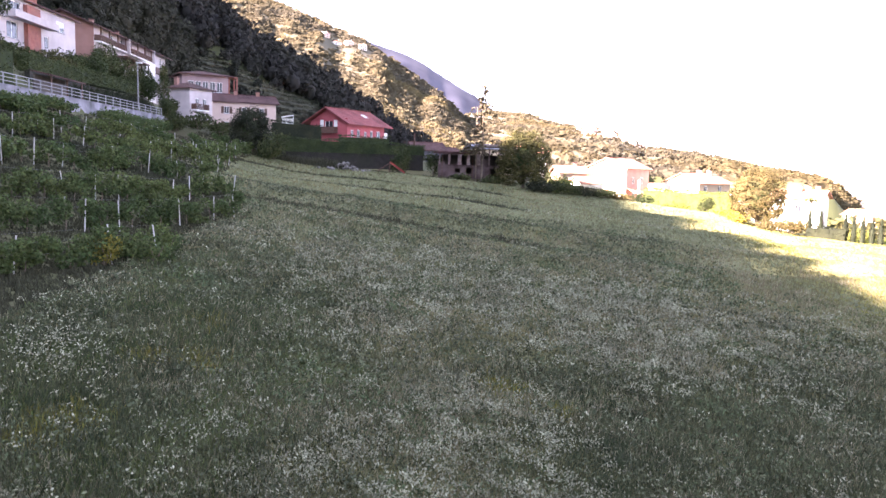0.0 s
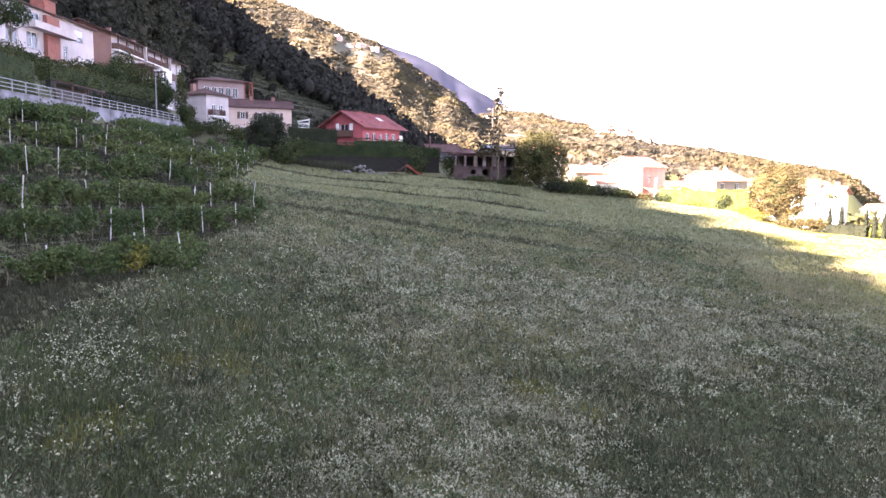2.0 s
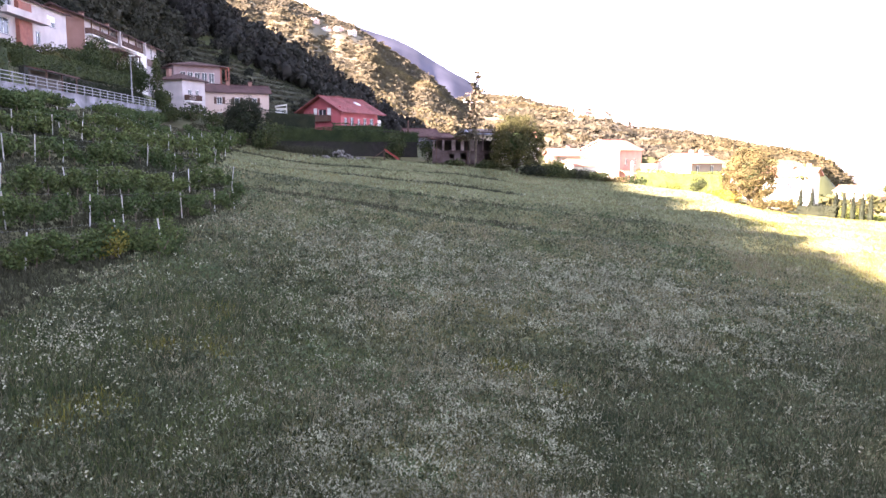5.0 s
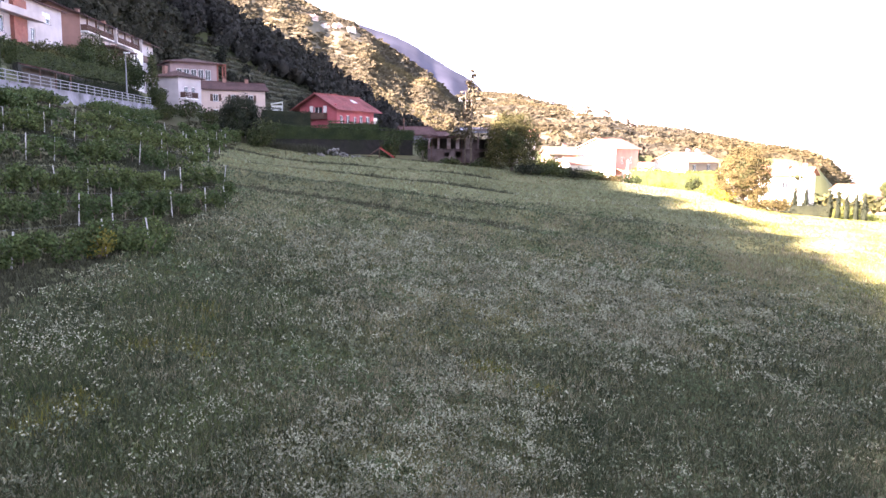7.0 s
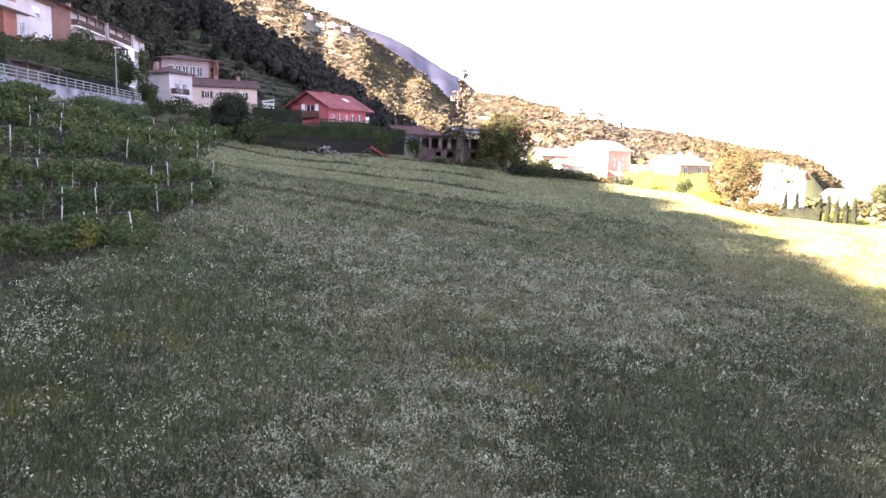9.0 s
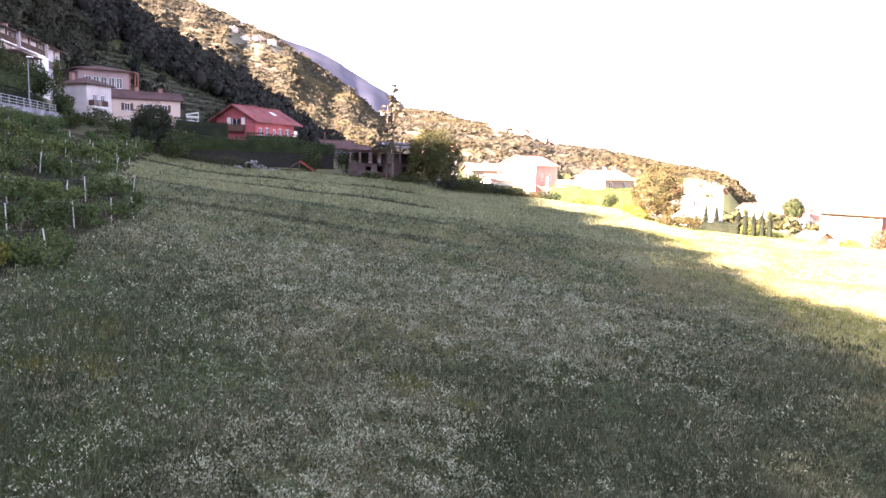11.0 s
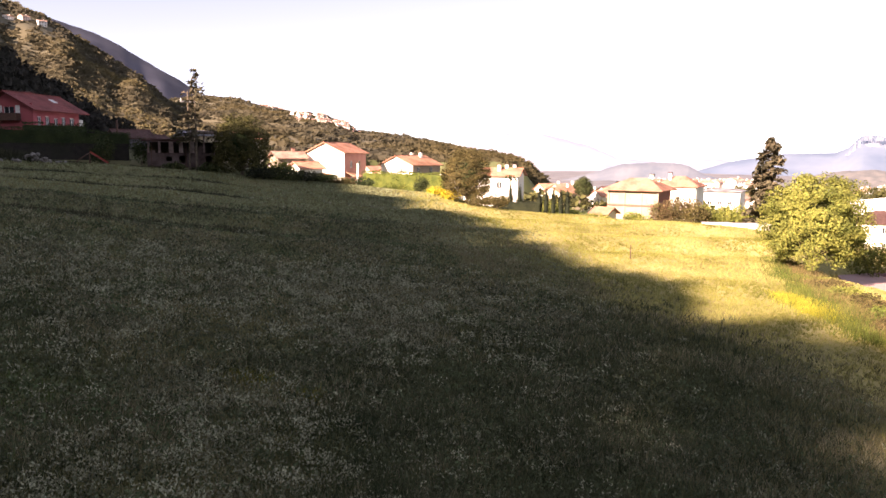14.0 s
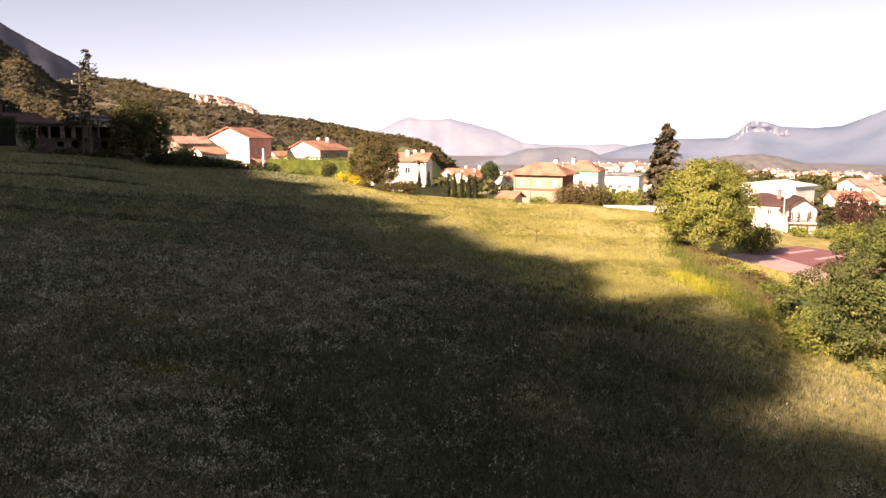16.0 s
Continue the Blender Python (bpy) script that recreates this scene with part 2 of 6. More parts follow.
M["leaf_rust"] = material("dry_reddish_brambles", (0.13, 0.095, 0.045), (0.25, 0.185, 0.085), scale=1.0, c=(0.19, 0.18, 0.06), scale2=0.4, island=0.4, translucent=0.3)
M["mown"] = material("smooth_pale_green_grass", (0.205, 0.23, 0.13), (0.335, 0.355, 0.205), scale=0.4, c=(0.26, 0.28, 0.165), scale2=0.1, island=0.3, translucent=0.3)
M["dull_cream"] = material("dull_cream_plaster", (0.31, 0.25, 0.195), (0.38, 0.305, 0.24), scale=0.7, detail=6, c=(0.26, 0.21, 0.165), scale2=0.2, bump=0.15)
M["leaf_maroon"] = material("dark_red_leaves", (0.05, 0.022, 0.02), (0.095, 0.042, 0.034), scale=0.5, island=0.4, translucent=0.2)
M["far_floor"] = material("dry_hillside_terraces", (0.088, 0.08, 0.056), (0.122, 0.108, 0.072), scale=0.04, detail=8, c=(0.145, 0.122, 0.072), scale2=0.012)
M["pale_pink"] = material("pale_pink_plaster", (0.61, 0.47, 0.41), (0.69, 0.545, 0.48), scale=0.7, detail=6, c=(0.53, 0.41, 0.355), scale2=0.2, bump=0.15)
M["dusky_pink"] = material("dusky_pink_plaster", (0.27, 0.195, 0.2), (0.34, 0.25, 0.255), scale=0.7, detail=6, c=(0.23, 0.175, 0.18), scale2=0.2, bump=0.15)
# back walls coloured dark, for the shade inside open rooms
M["dark_void"] = material("interior_shade_plaster", (0.06, 0.05, 0.045), (0.1, 0.085, 0.07), scale=1)


# ---- mesh helpers ----
def quick_mesh(name, verts, faces, mats, slots=None, smooth=False):
    """A mesh from arrays: faces all of one size."""
    verts, faces = np.asarray(verts, np.float32), np.asarray(faces, np.int32)
    me = bpy.data.meshes.new(name)
    me.vertices.add(len(verts))
    me.vertices.foreach_set("co", verts.ravel())
    k = faces.shape[1]
    me.loops.add(faces.size)
    me.loops.foreach_set("vertex_index", faces.ravel())
    me.polygons.add(len(faces))
    me.polygons.foreach_set("loop_start", np.arange(0, faces.size, k, dtype=np.int32))
    for m in mats if isinstance(mats, (list, tuple)) else [mats]:
        me.materials.append(m)
    if slots is not None:
        me.polygons.foreach_set("material_index", np.asarray(slots, np.int32))
    if smooth:
        me.polygons.foreach_set("use_smooth", np.ones(len(faces), bool))
    me.update(calc_edges=True)
    return me


def part(name, bm, mat, parent=None, label=""):
    """Links a bmesh (or a ready mesh) as one mesh object under a thing or a part."""
    if isinstance(bm, bpy.types.Mesh):
        me = bm
    else:
        me = bpy.data.meshes.new(name)
        bm.normal_update()
        bm.to_mesh(me)
        bm.free()
        me.materials.append(mat)
    ob = new(name, me)
    ob.parent = parent
    if label:
        ob["label"] = label
    return ob


def thing(name, m, label, category, group="", kind=""):
    ob = new(name)
    ob.empty_display_size = 0.5
    ob.matrix_basis = m
    return tagged(ob, label, category, group, kind)


def box(bm, x0, x1, y0, y1, z0, z1):
    v = [bm.verts.new(p) for p in ((x0, y0, z0), (x1, y0, z0), (x1, y1, z0), (x0, y1, z0), (x0, y0, z1), (x1, y0, z1), (x1, y1, z1), (x0, y1, z1))]
    for f in ((3, 2, 1, 0), (4, 5, 6, 7), (0, 1, 5, 4), (1, 2, 6, 5), (2, 3, 7, 6), (3, 0, 4, 7)):
        bm.faces.new([v[i] for i in f])
    return bm


def boxes(*dims):
    bm = bmesh.new()
    for d in dims:
        box(bm, *d)
    return bm


def tube(points, radii, sides=7):
    """A tapered limb through points."""
    bm = bmesh.new()
    rings = []
    for i, (p, r) in enumerate(zip(points, radii)):
        p = Vector(p)
        way = (Vector(points[min(i + 1, len(points) - 1)]) - Vector(points[max(i - 1, 0)])).normalized()
        q = way.to_track_quat("Z", "Y")
        rings.append([bm.verts.new(p + q @ Vector((r * math.cos(2 * math.pi * k / sides), r * math.sin(2 * math.pi * k / sides), 0))) for k in range(sides)])
    for a, b in zip(rings, rings[1:]):
        for k in range(sides):
            bm.faces.new((a[k], a[(k + 1) % sides], b[(k + 1) % sides], b[k]))
    bm.faces.new(rings[-1])
    bm.faces.new(rings[0][::-1])
    return bm


def leaf_quads(pos, size, r, out=None, lean=0.6, aspect=0.7):
    """Leaf-like quads at pos, facing at random or leaning to the directions out."""
    n = len(pos)
    nor = r.normal(size=(n, 3))
    nor /= np.linalg.norm(nor, axis=1, keepdims=True)
    if out is not None:
        nor = nor * (1 - lean) + out * lean
        nor /= np.linalg.norm(nor, axis=1, keepdims=True) + 1e-9
    t = np.cross(nor, r.normal(size=(n, 3)))
    t /= np.linalg.norm(t, axis=1, keepdims=True) + 1e-9
    b = np.cross(nor, t)
    s = np.broadcast_to(np.asarray(size, float), (n,)) * r.uniform(0.6, 1.3, n)
    t, b = t * s[:, None] * 0.5, b * (s * aspect)[:, None] * 0.5
    bend = nor * (s * 0.12)[:, None]
    v = np.stack([pos - t, pos - b * 0.9 + bend, pos + t, pos + b + bend], 1).reshape(-1, 3)
    return v, np.arange(4 * n).reshape(-1, 4)


def lobed_leaves(r, lobes, n, size, shell=0.35):
    """Leaves spread through a crown of several lobes (centre, radii)."""
    lobes = [(np.array(c, float), np.array(q, float)) for c, q in lobes]
    w = np.array([np.prod(q) ** (2 / 3) for _, q in lobes])
    k = r.choice(len(lobes), n, p=w / w.sum())
    d = r.normal(size=(n, 3))
    d /= np.linalg.norm(d, axis=1, keepdims=True)
    rad = 1 - shell * r.random(n) ** 1.5 + 0.08 * r.normal(size=n)
    c, q = np.array([l[0] for l in lobes])[k], np.array([l[1] for l in lobes])[k]
    wob = 1 + 0.16 * np.sin(d[:, 0] * 5 + k) * np.cos(d[:, 1] * 6 + 2 * k) + 0.1 * np.sin(d[:, 2] * 9 + 3 * k)
    pos = c + d * q * (rad * wob)[:, None]
    return leaf_quads(pos, size, r, d, 0.45)


# ---- the lie of the land ----
def smooth(x, a, b):
    u = np.clip((x - a) / (b - a), 0, 1)
    return u * u * (3 - 2 * u)


# hills as crest lines: bearing, distance of the crest, height of the tree tops over the eye (degrees)
HILLS = {
    "near": dict(trees=9.0, shape=1.15, rows=((-180, 300, 10), (-150, 280, 16.7), (-135, 198, 22.4), (-122.7, 166.4, 24.45), (-117.9, 158.4, 25.6), (-115.6, 155.2, 26.3), (-113.5, 152.7, 26.6), (-109.7, 148.7, 26.9), (-108.5, 147.7, 28.4), (-107.5, 146.9, 30.1), (-105.9, 145.6, 30.3), (-102.9, 143.6, 30.75), (-92.0, 140.1, 31.63), (-82.3, 141.3, 30.82), (-74.1, 145.6, 29.92),
        (-56, 169, 26.4), (-45, 205, 24),
        (-33, 260, 21.5), (-22, 285, 16.5), (-18.5, 285, 13.0), (-15.4, 275, 10.9), (-13, 282, 9.5), (-10.3, 290, 8.2), (-7.8, 300, 6.4), (-4.5, 310, 3.9), (-2.6, 315, 2.2), (1, 315, -1.5), (5, 315, -6), (180, 230, 9))),
    "sunny": dict(trees=3.4, shape=0.95, rows=((-60, 700, 6), (-30, 700, 12.5), (-14.6, 680, 11.9), (-10.2, 670, 10.55), (-6.5, 660, 9.3), (-3.6, 650, 7.6), (-0.2, 640, 5.3), (1.9, 620, 3.5), (4, 600, 2.2), (8, 580, -0.5), (13, 560, -4))),
    "village": dict(trees=3.2, shape=0.9, rows=((-4, 900, 3.0), (0, 880, 3.6), (3.4, 850, 4.2), (4.9, 840, 4.2), (6.2, 830, 4.18), (6.8, 825, 3.95), (7.5, 820, 3.74), (8.9, 805, 3.5), (10.9, 800, 3.3), (12.1, 800, 3.2), (13.6, 790, 2.55), (14.5, 785, 1.9), (17, 775, 1.5), (18.2, 770, 1.45), (20.7, 760, 1.05), (22.8, 750, 0.5), (26, 740, -0.8), (31, 720, -4))),
    "knoll": dict(trees=3.6, shape=0.9, rows=((15, 430, -4), (18, 430, -1.0), (21, 425, 0.3), (24.5, 420, 0.5), (27, 415, 0.0), (28.2, 412, -1.0), (29.3, 410, -2.0), (31.5, 405, -4.2))),
    "brown": dict(trees=9.0, shape=0.9, rows=((44, 1300, -5), (48.1, 1250, -3.4), (52.5, 1220, -3.2), (58, 1250, -3.4), (62, 1300, -3.6), (68, 1300, -5))),
}
FOOT = {"near": ((-180, 170), (-150, 120), (-116, 72), (-90, 64), (-56, 78), (-40, 105), (-25, 135), (-10, 165), (5, 175), (180, 170)), "sunny": ((-60, 300), (12, 300)),
        "village": ((-4, 330), (8, 240), (31, 300)), "knoll": ((15, 270), (31, 260)), "brown": ((44, 800), (68, 800))}
EYE = 8.7


def row_edge(y):
    """Where the vine rows end towards the meadow."""
    return np.interp(y, (0, 52, 57, 61, 63, 74.5, 83, 93, 106), (-13.2, -13.3, -15.8, -17.6, -20.0, -21.4, -23.2, -24.6, -25.8))


def field(x, y):
    u, v = np.clip(x, -62, 70) / 30, np.clip(y, -25, 118) / 30 - 1
    z = 1.796 - 3.402 * u + 1.983 * v + 0.658 * u * u + 0.082 * u * v + 0.169 * v * v
    z = z + 4.2 * np.clip((-18 - x) / 18, 0, 1) ** 1.3 * np.clip((108 - y) / 38, 0, 1)
    # low banks across the far end of the meadow
    s = y + 0.08 * x
    return z + smooth(s, 42, 60) * (1 - smooth(s, 100, 108)) * 0.26 * np.sin(s * 0.62 + 0.5 * np.sin(x * 0.13)) + 0.05 * np.sin(x * 0.5 + 1.3 * np.sin(y * 0.21)) * np.cos(y * 0.43)


def hill(key, az, r):
    h = HILLS[key]
    a, rc, e = np.array(h["rows"]).T
    top = np.interp(az, a, e, left=-30, right=-30)
    rc = np.interp(az, a, rc)
    fa, fr = np.array(FOOT[key]).T
    rf = np.interp(az, fa, fr)
    zc = EYE + rc * np.tan(np.radians(top)) - h["trees"]
    zf = np.minimum(EYE - 3, zc - 2)
    u = np.clip((r - rf) / (rc - rf), 0, 1)
    z = zf + (zc - zf) * u ** h["shape"]
    if key == "sunny":      # spurs and gullies down the slope
        z = z + 16 * u * u * (1 - u) * (np.sin(az * 1.25 + 2.6 * u + 0.6) + 0.6 * np.sin(az * 2.9 - 3.0 * u))
    z = np.where(r > rc, zc - 0.3 * (r - rc), z)
    return np.where(r < rf, -500.0, z)


def land(x, y):
    x, y = np.asarray(x, float), np.asarray(y, float)
    r, az = np.hypot(x, y), np.degrees(np.arctan2(x, y))
    z = field(x, y)
    drop = np.interp(az, (0, 10, 14, 16, 20, 24, 26, 36, 43, 46, 53, 90), (-4, -2.2, -1.0, -0.4, 0.3, 2.0, 2.6, 4.6, 4.6, 6, 8, 9))
    far = EYE - drop - 0.052 * np.minimum(r, 350) - 0.03 * np.clip(r - 350, 0, 2200)
    edge = np.interp(az, (0, 8, 16, 45), (98, 94, 85, 86))
    w = smooth(r, edge, edge + 26) * smooth(az, 2, 12) * (1 - smooth(az, 120, 170))
    z = z * (1 - w) + far * w
    # the ground falls away past the hedge bank at the meadow's lower side
    side = x * 0.77 - (y - 36) * 0.64
    z = z - 1.9 * smooth(side, 37.5, 41.5) * (1 - smooth(r, 95, 130)) * (az > 0)
    z = z - 0.6 * smooth(r, 68, 88) * (1 - smooth(r, 100, 120)) * smooth(az, 19, 25) * (1 - smooth(az, 33, 39))
    level = smooth(x, 50, 53) * (1 - smooth(x, 71, 75)) * smooth(y, 29, 34) * (1 - smooth(y, 52, 56))
    z = z * (1 - level) - 2.45 * level
    # the far end of the meadow lies in a shallow dip under the hedge
    dip = np.interp(az, (-40, -24, -15, -8, -3, 1), (1.0, 1.5, 1.5, 1.05, 0.45, 0))
    z = z - dip * smooth(r, 62, 94) * (1 - smooth(r, 106, 116)) * (np.abs(az) < 60)
    # terrace of the road and the houses above the vineyard
    line = x + 0.06 * (y - 60)      # the road bears slightly off
    terrace = np.where(line < -35.6, 13.95, -99.0)
    terrace = np.where(line < -37.8, 13.95 + np.clip(-37.8 - line, 0, 3.0) * 0.8, terrace)
    terrace = np.where(line < -41, terrace + np.clip(-41 - line, 0, 4) * 0.4 + np.clip(-53 - line, 0, 99) * 0.42, terrace)
    z = np.where((y > 30) & (y < np.where(line < -46, 170, 122)), np.maximum(z, terrace), z)
    for key in HILLS:
        z = np.maximum(z, hill(key, az, r))
    rough = np.sin(x * 0.021 + 2 * np.sin(y * 0.013)) * np.cos(y * 0.027 + x * 0.008)
    return z + rough * 3.0 * smooth(r, 170, 320) * (1 - smooth(r, 3000, 4000))


def ground_z(x, y):
    return float(land(x, y))


def make_ground():
    az = np.radians(np.concatenate([np.arange(-180, -40, 2.5), np.arange(-40, 66, 0.5), np.arange(66, 180, 3)]))
    r = np.concatenate([[0.01], np.arange(0.5, 130, 1.0), 130 * 1.035 ** np.arange(0, 105)])
    r = r[r < 4900]
    A, R = np.meshgrid(az, r, indexing="ij")
    X, Y = R * np.sin(A), R * np.cos(A)
    V = np.stack([X, Y, land(X, Y)], -1).reshape(-1, 3)
    na, nr = A.shape
    i = np.arange(na)[:, None]
    j = np.arange(nr - 1)[None]
    i2 = (i + 1) % na
    F = np.stack([i * nr + j, i * nr + j + 1, i2 * nr + j + 1, i2 * nr + j], -1).reshape(-1, 4)
    mid = V[F].mean(1)
    rr, aa = np.hypot(mid[:, 0], mid[:, 1]), np.degrees(np.arctan2(mid[:, 0], mid[:, 1]))
    slot = np.zeros(len(F), int)
    slot[mid[:, 0] < row_edge(mid[:, 1]) - 1.0] = 1
    # the sunlit side takes the brighter golden copy
    slot[(mid[:, 0] > 26 + 2 * np.sin(mid[:, 1] * 0.3)) & (aa > 5)] = 5
    slot[(rr > 105) & (aa < 5)] = 1
    slot[(rr > np.where(aa > 44, 150, 116)) & (aa >= 5)] = 2
    for key in HILLS:
        slot[mid[:, 2] < hill(key, aa, rr) + 4] = 3
    slot[(slot == 3) & (rr > 290) & (aa < 31) & (mid[:, 2] > hill("near", aa, rr) + 4)] = 6
    foot, crest = np.interp(aa, *np.array(FOOT["near"]).T), np.interp(aa, *np.array(HILLS["near"]["rows"]).T[:2])
    slot[(slot == 3) & (aa > -22) & (aa < -5) & (rr < foot + 0.66 * (crest - foot))] = 7
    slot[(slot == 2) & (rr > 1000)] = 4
    me = quick_mesh("ground", V, F[:, ::-1], [M["meadow"], M["slope_grass"], M["valley"], M["wood_floor"], M["far_slope"], M["sunlit_meadow"], M["far_floor"], M["terrace_soil"]], slot, True)
    return tagged(new("ground", me), "sloping flower meadow running into wooded hills and the valley", "ground", kind="structure")


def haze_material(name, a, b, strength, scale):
    """Far mountains seen through miles of lit air: haze put into colour and emission."""
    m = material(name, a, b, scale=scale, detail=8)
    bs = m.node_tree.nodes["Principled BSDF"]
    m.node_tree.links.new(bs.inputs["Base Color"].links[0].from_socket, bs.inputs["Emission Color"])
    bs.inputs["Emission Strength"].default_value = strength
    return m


# far valley ground, with the distance haze put into its pale violet colour
M["far_slope"] = material("hazed_valley_ground", (0.13, 0.13, 0.155), (0.19, 0.185, 0.205), scale=0.01, detail=8)
ground = make_ground()


# distant mountains
def mountain(name, label, rows, rc, foot_r, mat, jag, z0=-240.0, spurs=60.0, n=220):
    a, e = np.array(rows).T
    az = np.linspace(a[0], a[-1], n)
    top = np.interp(az, a, e)
    g = np.random.default_rng(len(rows) * 31 + n)
    for k, amp in ((5, 1.0), (13, 0.6), (31, 0.35), (67, 0.2)):
        ph = g.uniform(0, 6.28)
        top = top + jag * amp * np.sin(np.linspace(0, k * 2.1, n) * 2 + ph)
    rowsn = 14
    V = []
    for q in range(rowsn + 1):
        u = q / rowsn
        rad = foot_r + (rc - foot_r) * u
        z1 = EYE + rc * np.tan(np.radians(top))
        z = z0 + (z1 - z0) * u ** 1.3
        spur = np.sin(az * 1.3 + 1.7 * np.sin(az * 0.9) + 2 * u) + 0.5 * np.sin(az * 2.7 + 3.0 * u)
        rad2 = rad + spur * spurs * u * (1 - u) * 2
        V.append(np.stack([rad2 * np.sin(np.radians(az)), rad2 * np.cos(np.radians(az)), z], -1))
    V.append(np.stack([(rc + 400) * np.sin(np.radians(az)), (rc + 400) * np.cos(np.radians(az)), np.full(n, z0)], -1))
    V = np.array(V)
    i, j = np.meshgrid(np.arange(rowsn + 1), np.arange(n - 1), indexing="ij")
    F = np.stack([i * n + j, i * n + j + 1, (i + 1) * n + j + 1, (i + 1) * n + j], -1).reshape(-1, 4)
    me = quick_mesh(name, V.reshape(-1, 3), F, mat, smooth=True)
    return tagged(new(name, me), label, "mountain", kind="structure")


# hazy tints that also glow faintly, in place of the air between
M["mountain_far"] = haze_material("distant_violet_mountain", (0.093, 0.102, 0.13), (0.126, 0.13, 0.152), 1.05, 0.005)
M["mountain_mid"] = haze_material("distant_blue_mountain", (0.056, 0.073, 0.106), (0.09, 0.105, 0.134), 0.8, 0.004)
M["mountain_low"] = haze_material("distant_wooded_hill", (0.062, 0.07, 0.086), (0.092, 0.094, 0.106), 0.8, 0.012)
# the ridge's shade is put into this dark violet, besides the haze
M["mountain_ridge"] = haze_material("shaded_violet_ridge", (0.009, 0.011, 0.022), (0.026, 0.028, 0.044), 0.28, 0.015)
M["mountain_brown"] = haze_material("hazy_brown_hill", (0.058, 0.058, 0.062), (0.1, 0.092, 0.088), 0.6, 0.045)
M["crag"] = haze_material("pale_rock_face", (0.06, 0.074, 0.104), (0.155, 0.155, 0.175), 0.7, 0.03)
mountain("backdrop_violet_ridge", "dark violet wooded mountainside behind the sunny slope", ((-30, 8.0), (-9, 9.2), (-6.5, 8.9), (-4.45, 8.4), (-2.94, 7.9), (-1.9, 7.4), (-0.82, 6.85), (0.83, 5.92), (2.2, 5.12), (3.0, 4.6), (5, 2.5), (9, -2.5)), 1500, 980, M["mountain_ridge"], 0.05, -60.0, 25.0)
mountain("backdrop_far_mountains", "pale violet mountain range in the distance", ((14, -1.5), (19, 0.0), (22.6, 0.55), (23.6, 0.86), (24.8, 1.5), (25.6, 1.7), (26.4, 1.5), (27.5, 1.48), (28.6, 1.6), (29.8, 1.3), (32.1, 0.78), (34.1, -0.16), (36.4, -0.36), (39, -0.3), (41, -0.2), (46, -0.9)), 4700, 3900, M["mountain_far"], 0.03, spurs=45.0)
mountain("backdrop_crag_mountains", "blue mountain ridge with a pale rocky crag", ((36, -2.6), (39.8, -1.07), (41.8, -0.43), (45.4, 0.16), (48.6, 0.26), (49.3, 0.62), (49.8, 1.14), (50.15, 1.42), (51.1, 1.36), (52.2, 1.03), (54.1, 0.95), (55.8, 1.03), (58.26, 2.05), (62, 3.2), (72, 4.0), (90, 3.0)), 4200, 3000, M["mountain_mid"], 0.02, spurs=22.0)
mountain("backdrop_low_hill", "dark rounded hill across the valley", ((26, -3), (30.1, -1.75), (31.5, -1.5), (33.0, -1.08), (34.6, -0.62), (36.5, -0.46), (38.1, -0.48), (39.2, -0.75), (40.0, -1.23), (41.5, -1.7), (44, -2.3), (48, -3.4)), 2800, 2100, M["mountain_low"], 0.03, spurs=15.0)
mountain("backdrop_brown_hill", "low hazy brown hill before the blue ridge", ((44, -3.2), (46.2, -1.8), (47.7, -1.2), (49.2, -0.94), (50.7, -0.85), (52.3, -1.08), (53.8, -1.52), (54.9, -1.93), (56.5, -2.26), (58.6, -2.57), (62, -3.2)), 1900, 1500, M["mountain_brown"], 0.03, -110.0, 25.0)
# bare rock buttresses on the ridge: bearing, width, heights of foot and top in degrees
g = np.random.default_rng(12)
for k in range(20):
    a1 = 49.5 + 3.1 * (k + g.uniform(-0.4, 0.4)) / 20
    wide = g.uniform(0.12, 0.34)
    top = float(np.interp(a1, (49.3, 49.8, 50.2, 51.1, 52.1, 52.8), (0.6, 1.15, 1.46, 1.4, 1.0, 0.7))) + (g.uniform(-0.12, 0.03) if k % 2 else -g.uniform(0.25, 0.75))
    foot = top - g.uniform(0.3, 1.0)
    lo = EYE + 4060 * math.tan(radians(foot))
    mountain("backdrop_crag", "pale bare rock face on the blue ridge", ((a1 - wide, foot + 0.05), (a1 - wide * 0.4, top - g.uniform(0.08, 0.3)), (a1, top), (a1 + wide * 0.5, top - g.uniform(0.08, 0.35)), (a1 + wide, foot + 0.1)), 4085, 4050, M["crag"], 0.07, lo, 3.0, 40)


# ---- houses ----
def bearing(az, d, z=None):
    x, y = d * math.sin(radians(az)), d * math.cos(radians(az))
    return Vector((x, y, ground_z(x, y) if z is None else z))


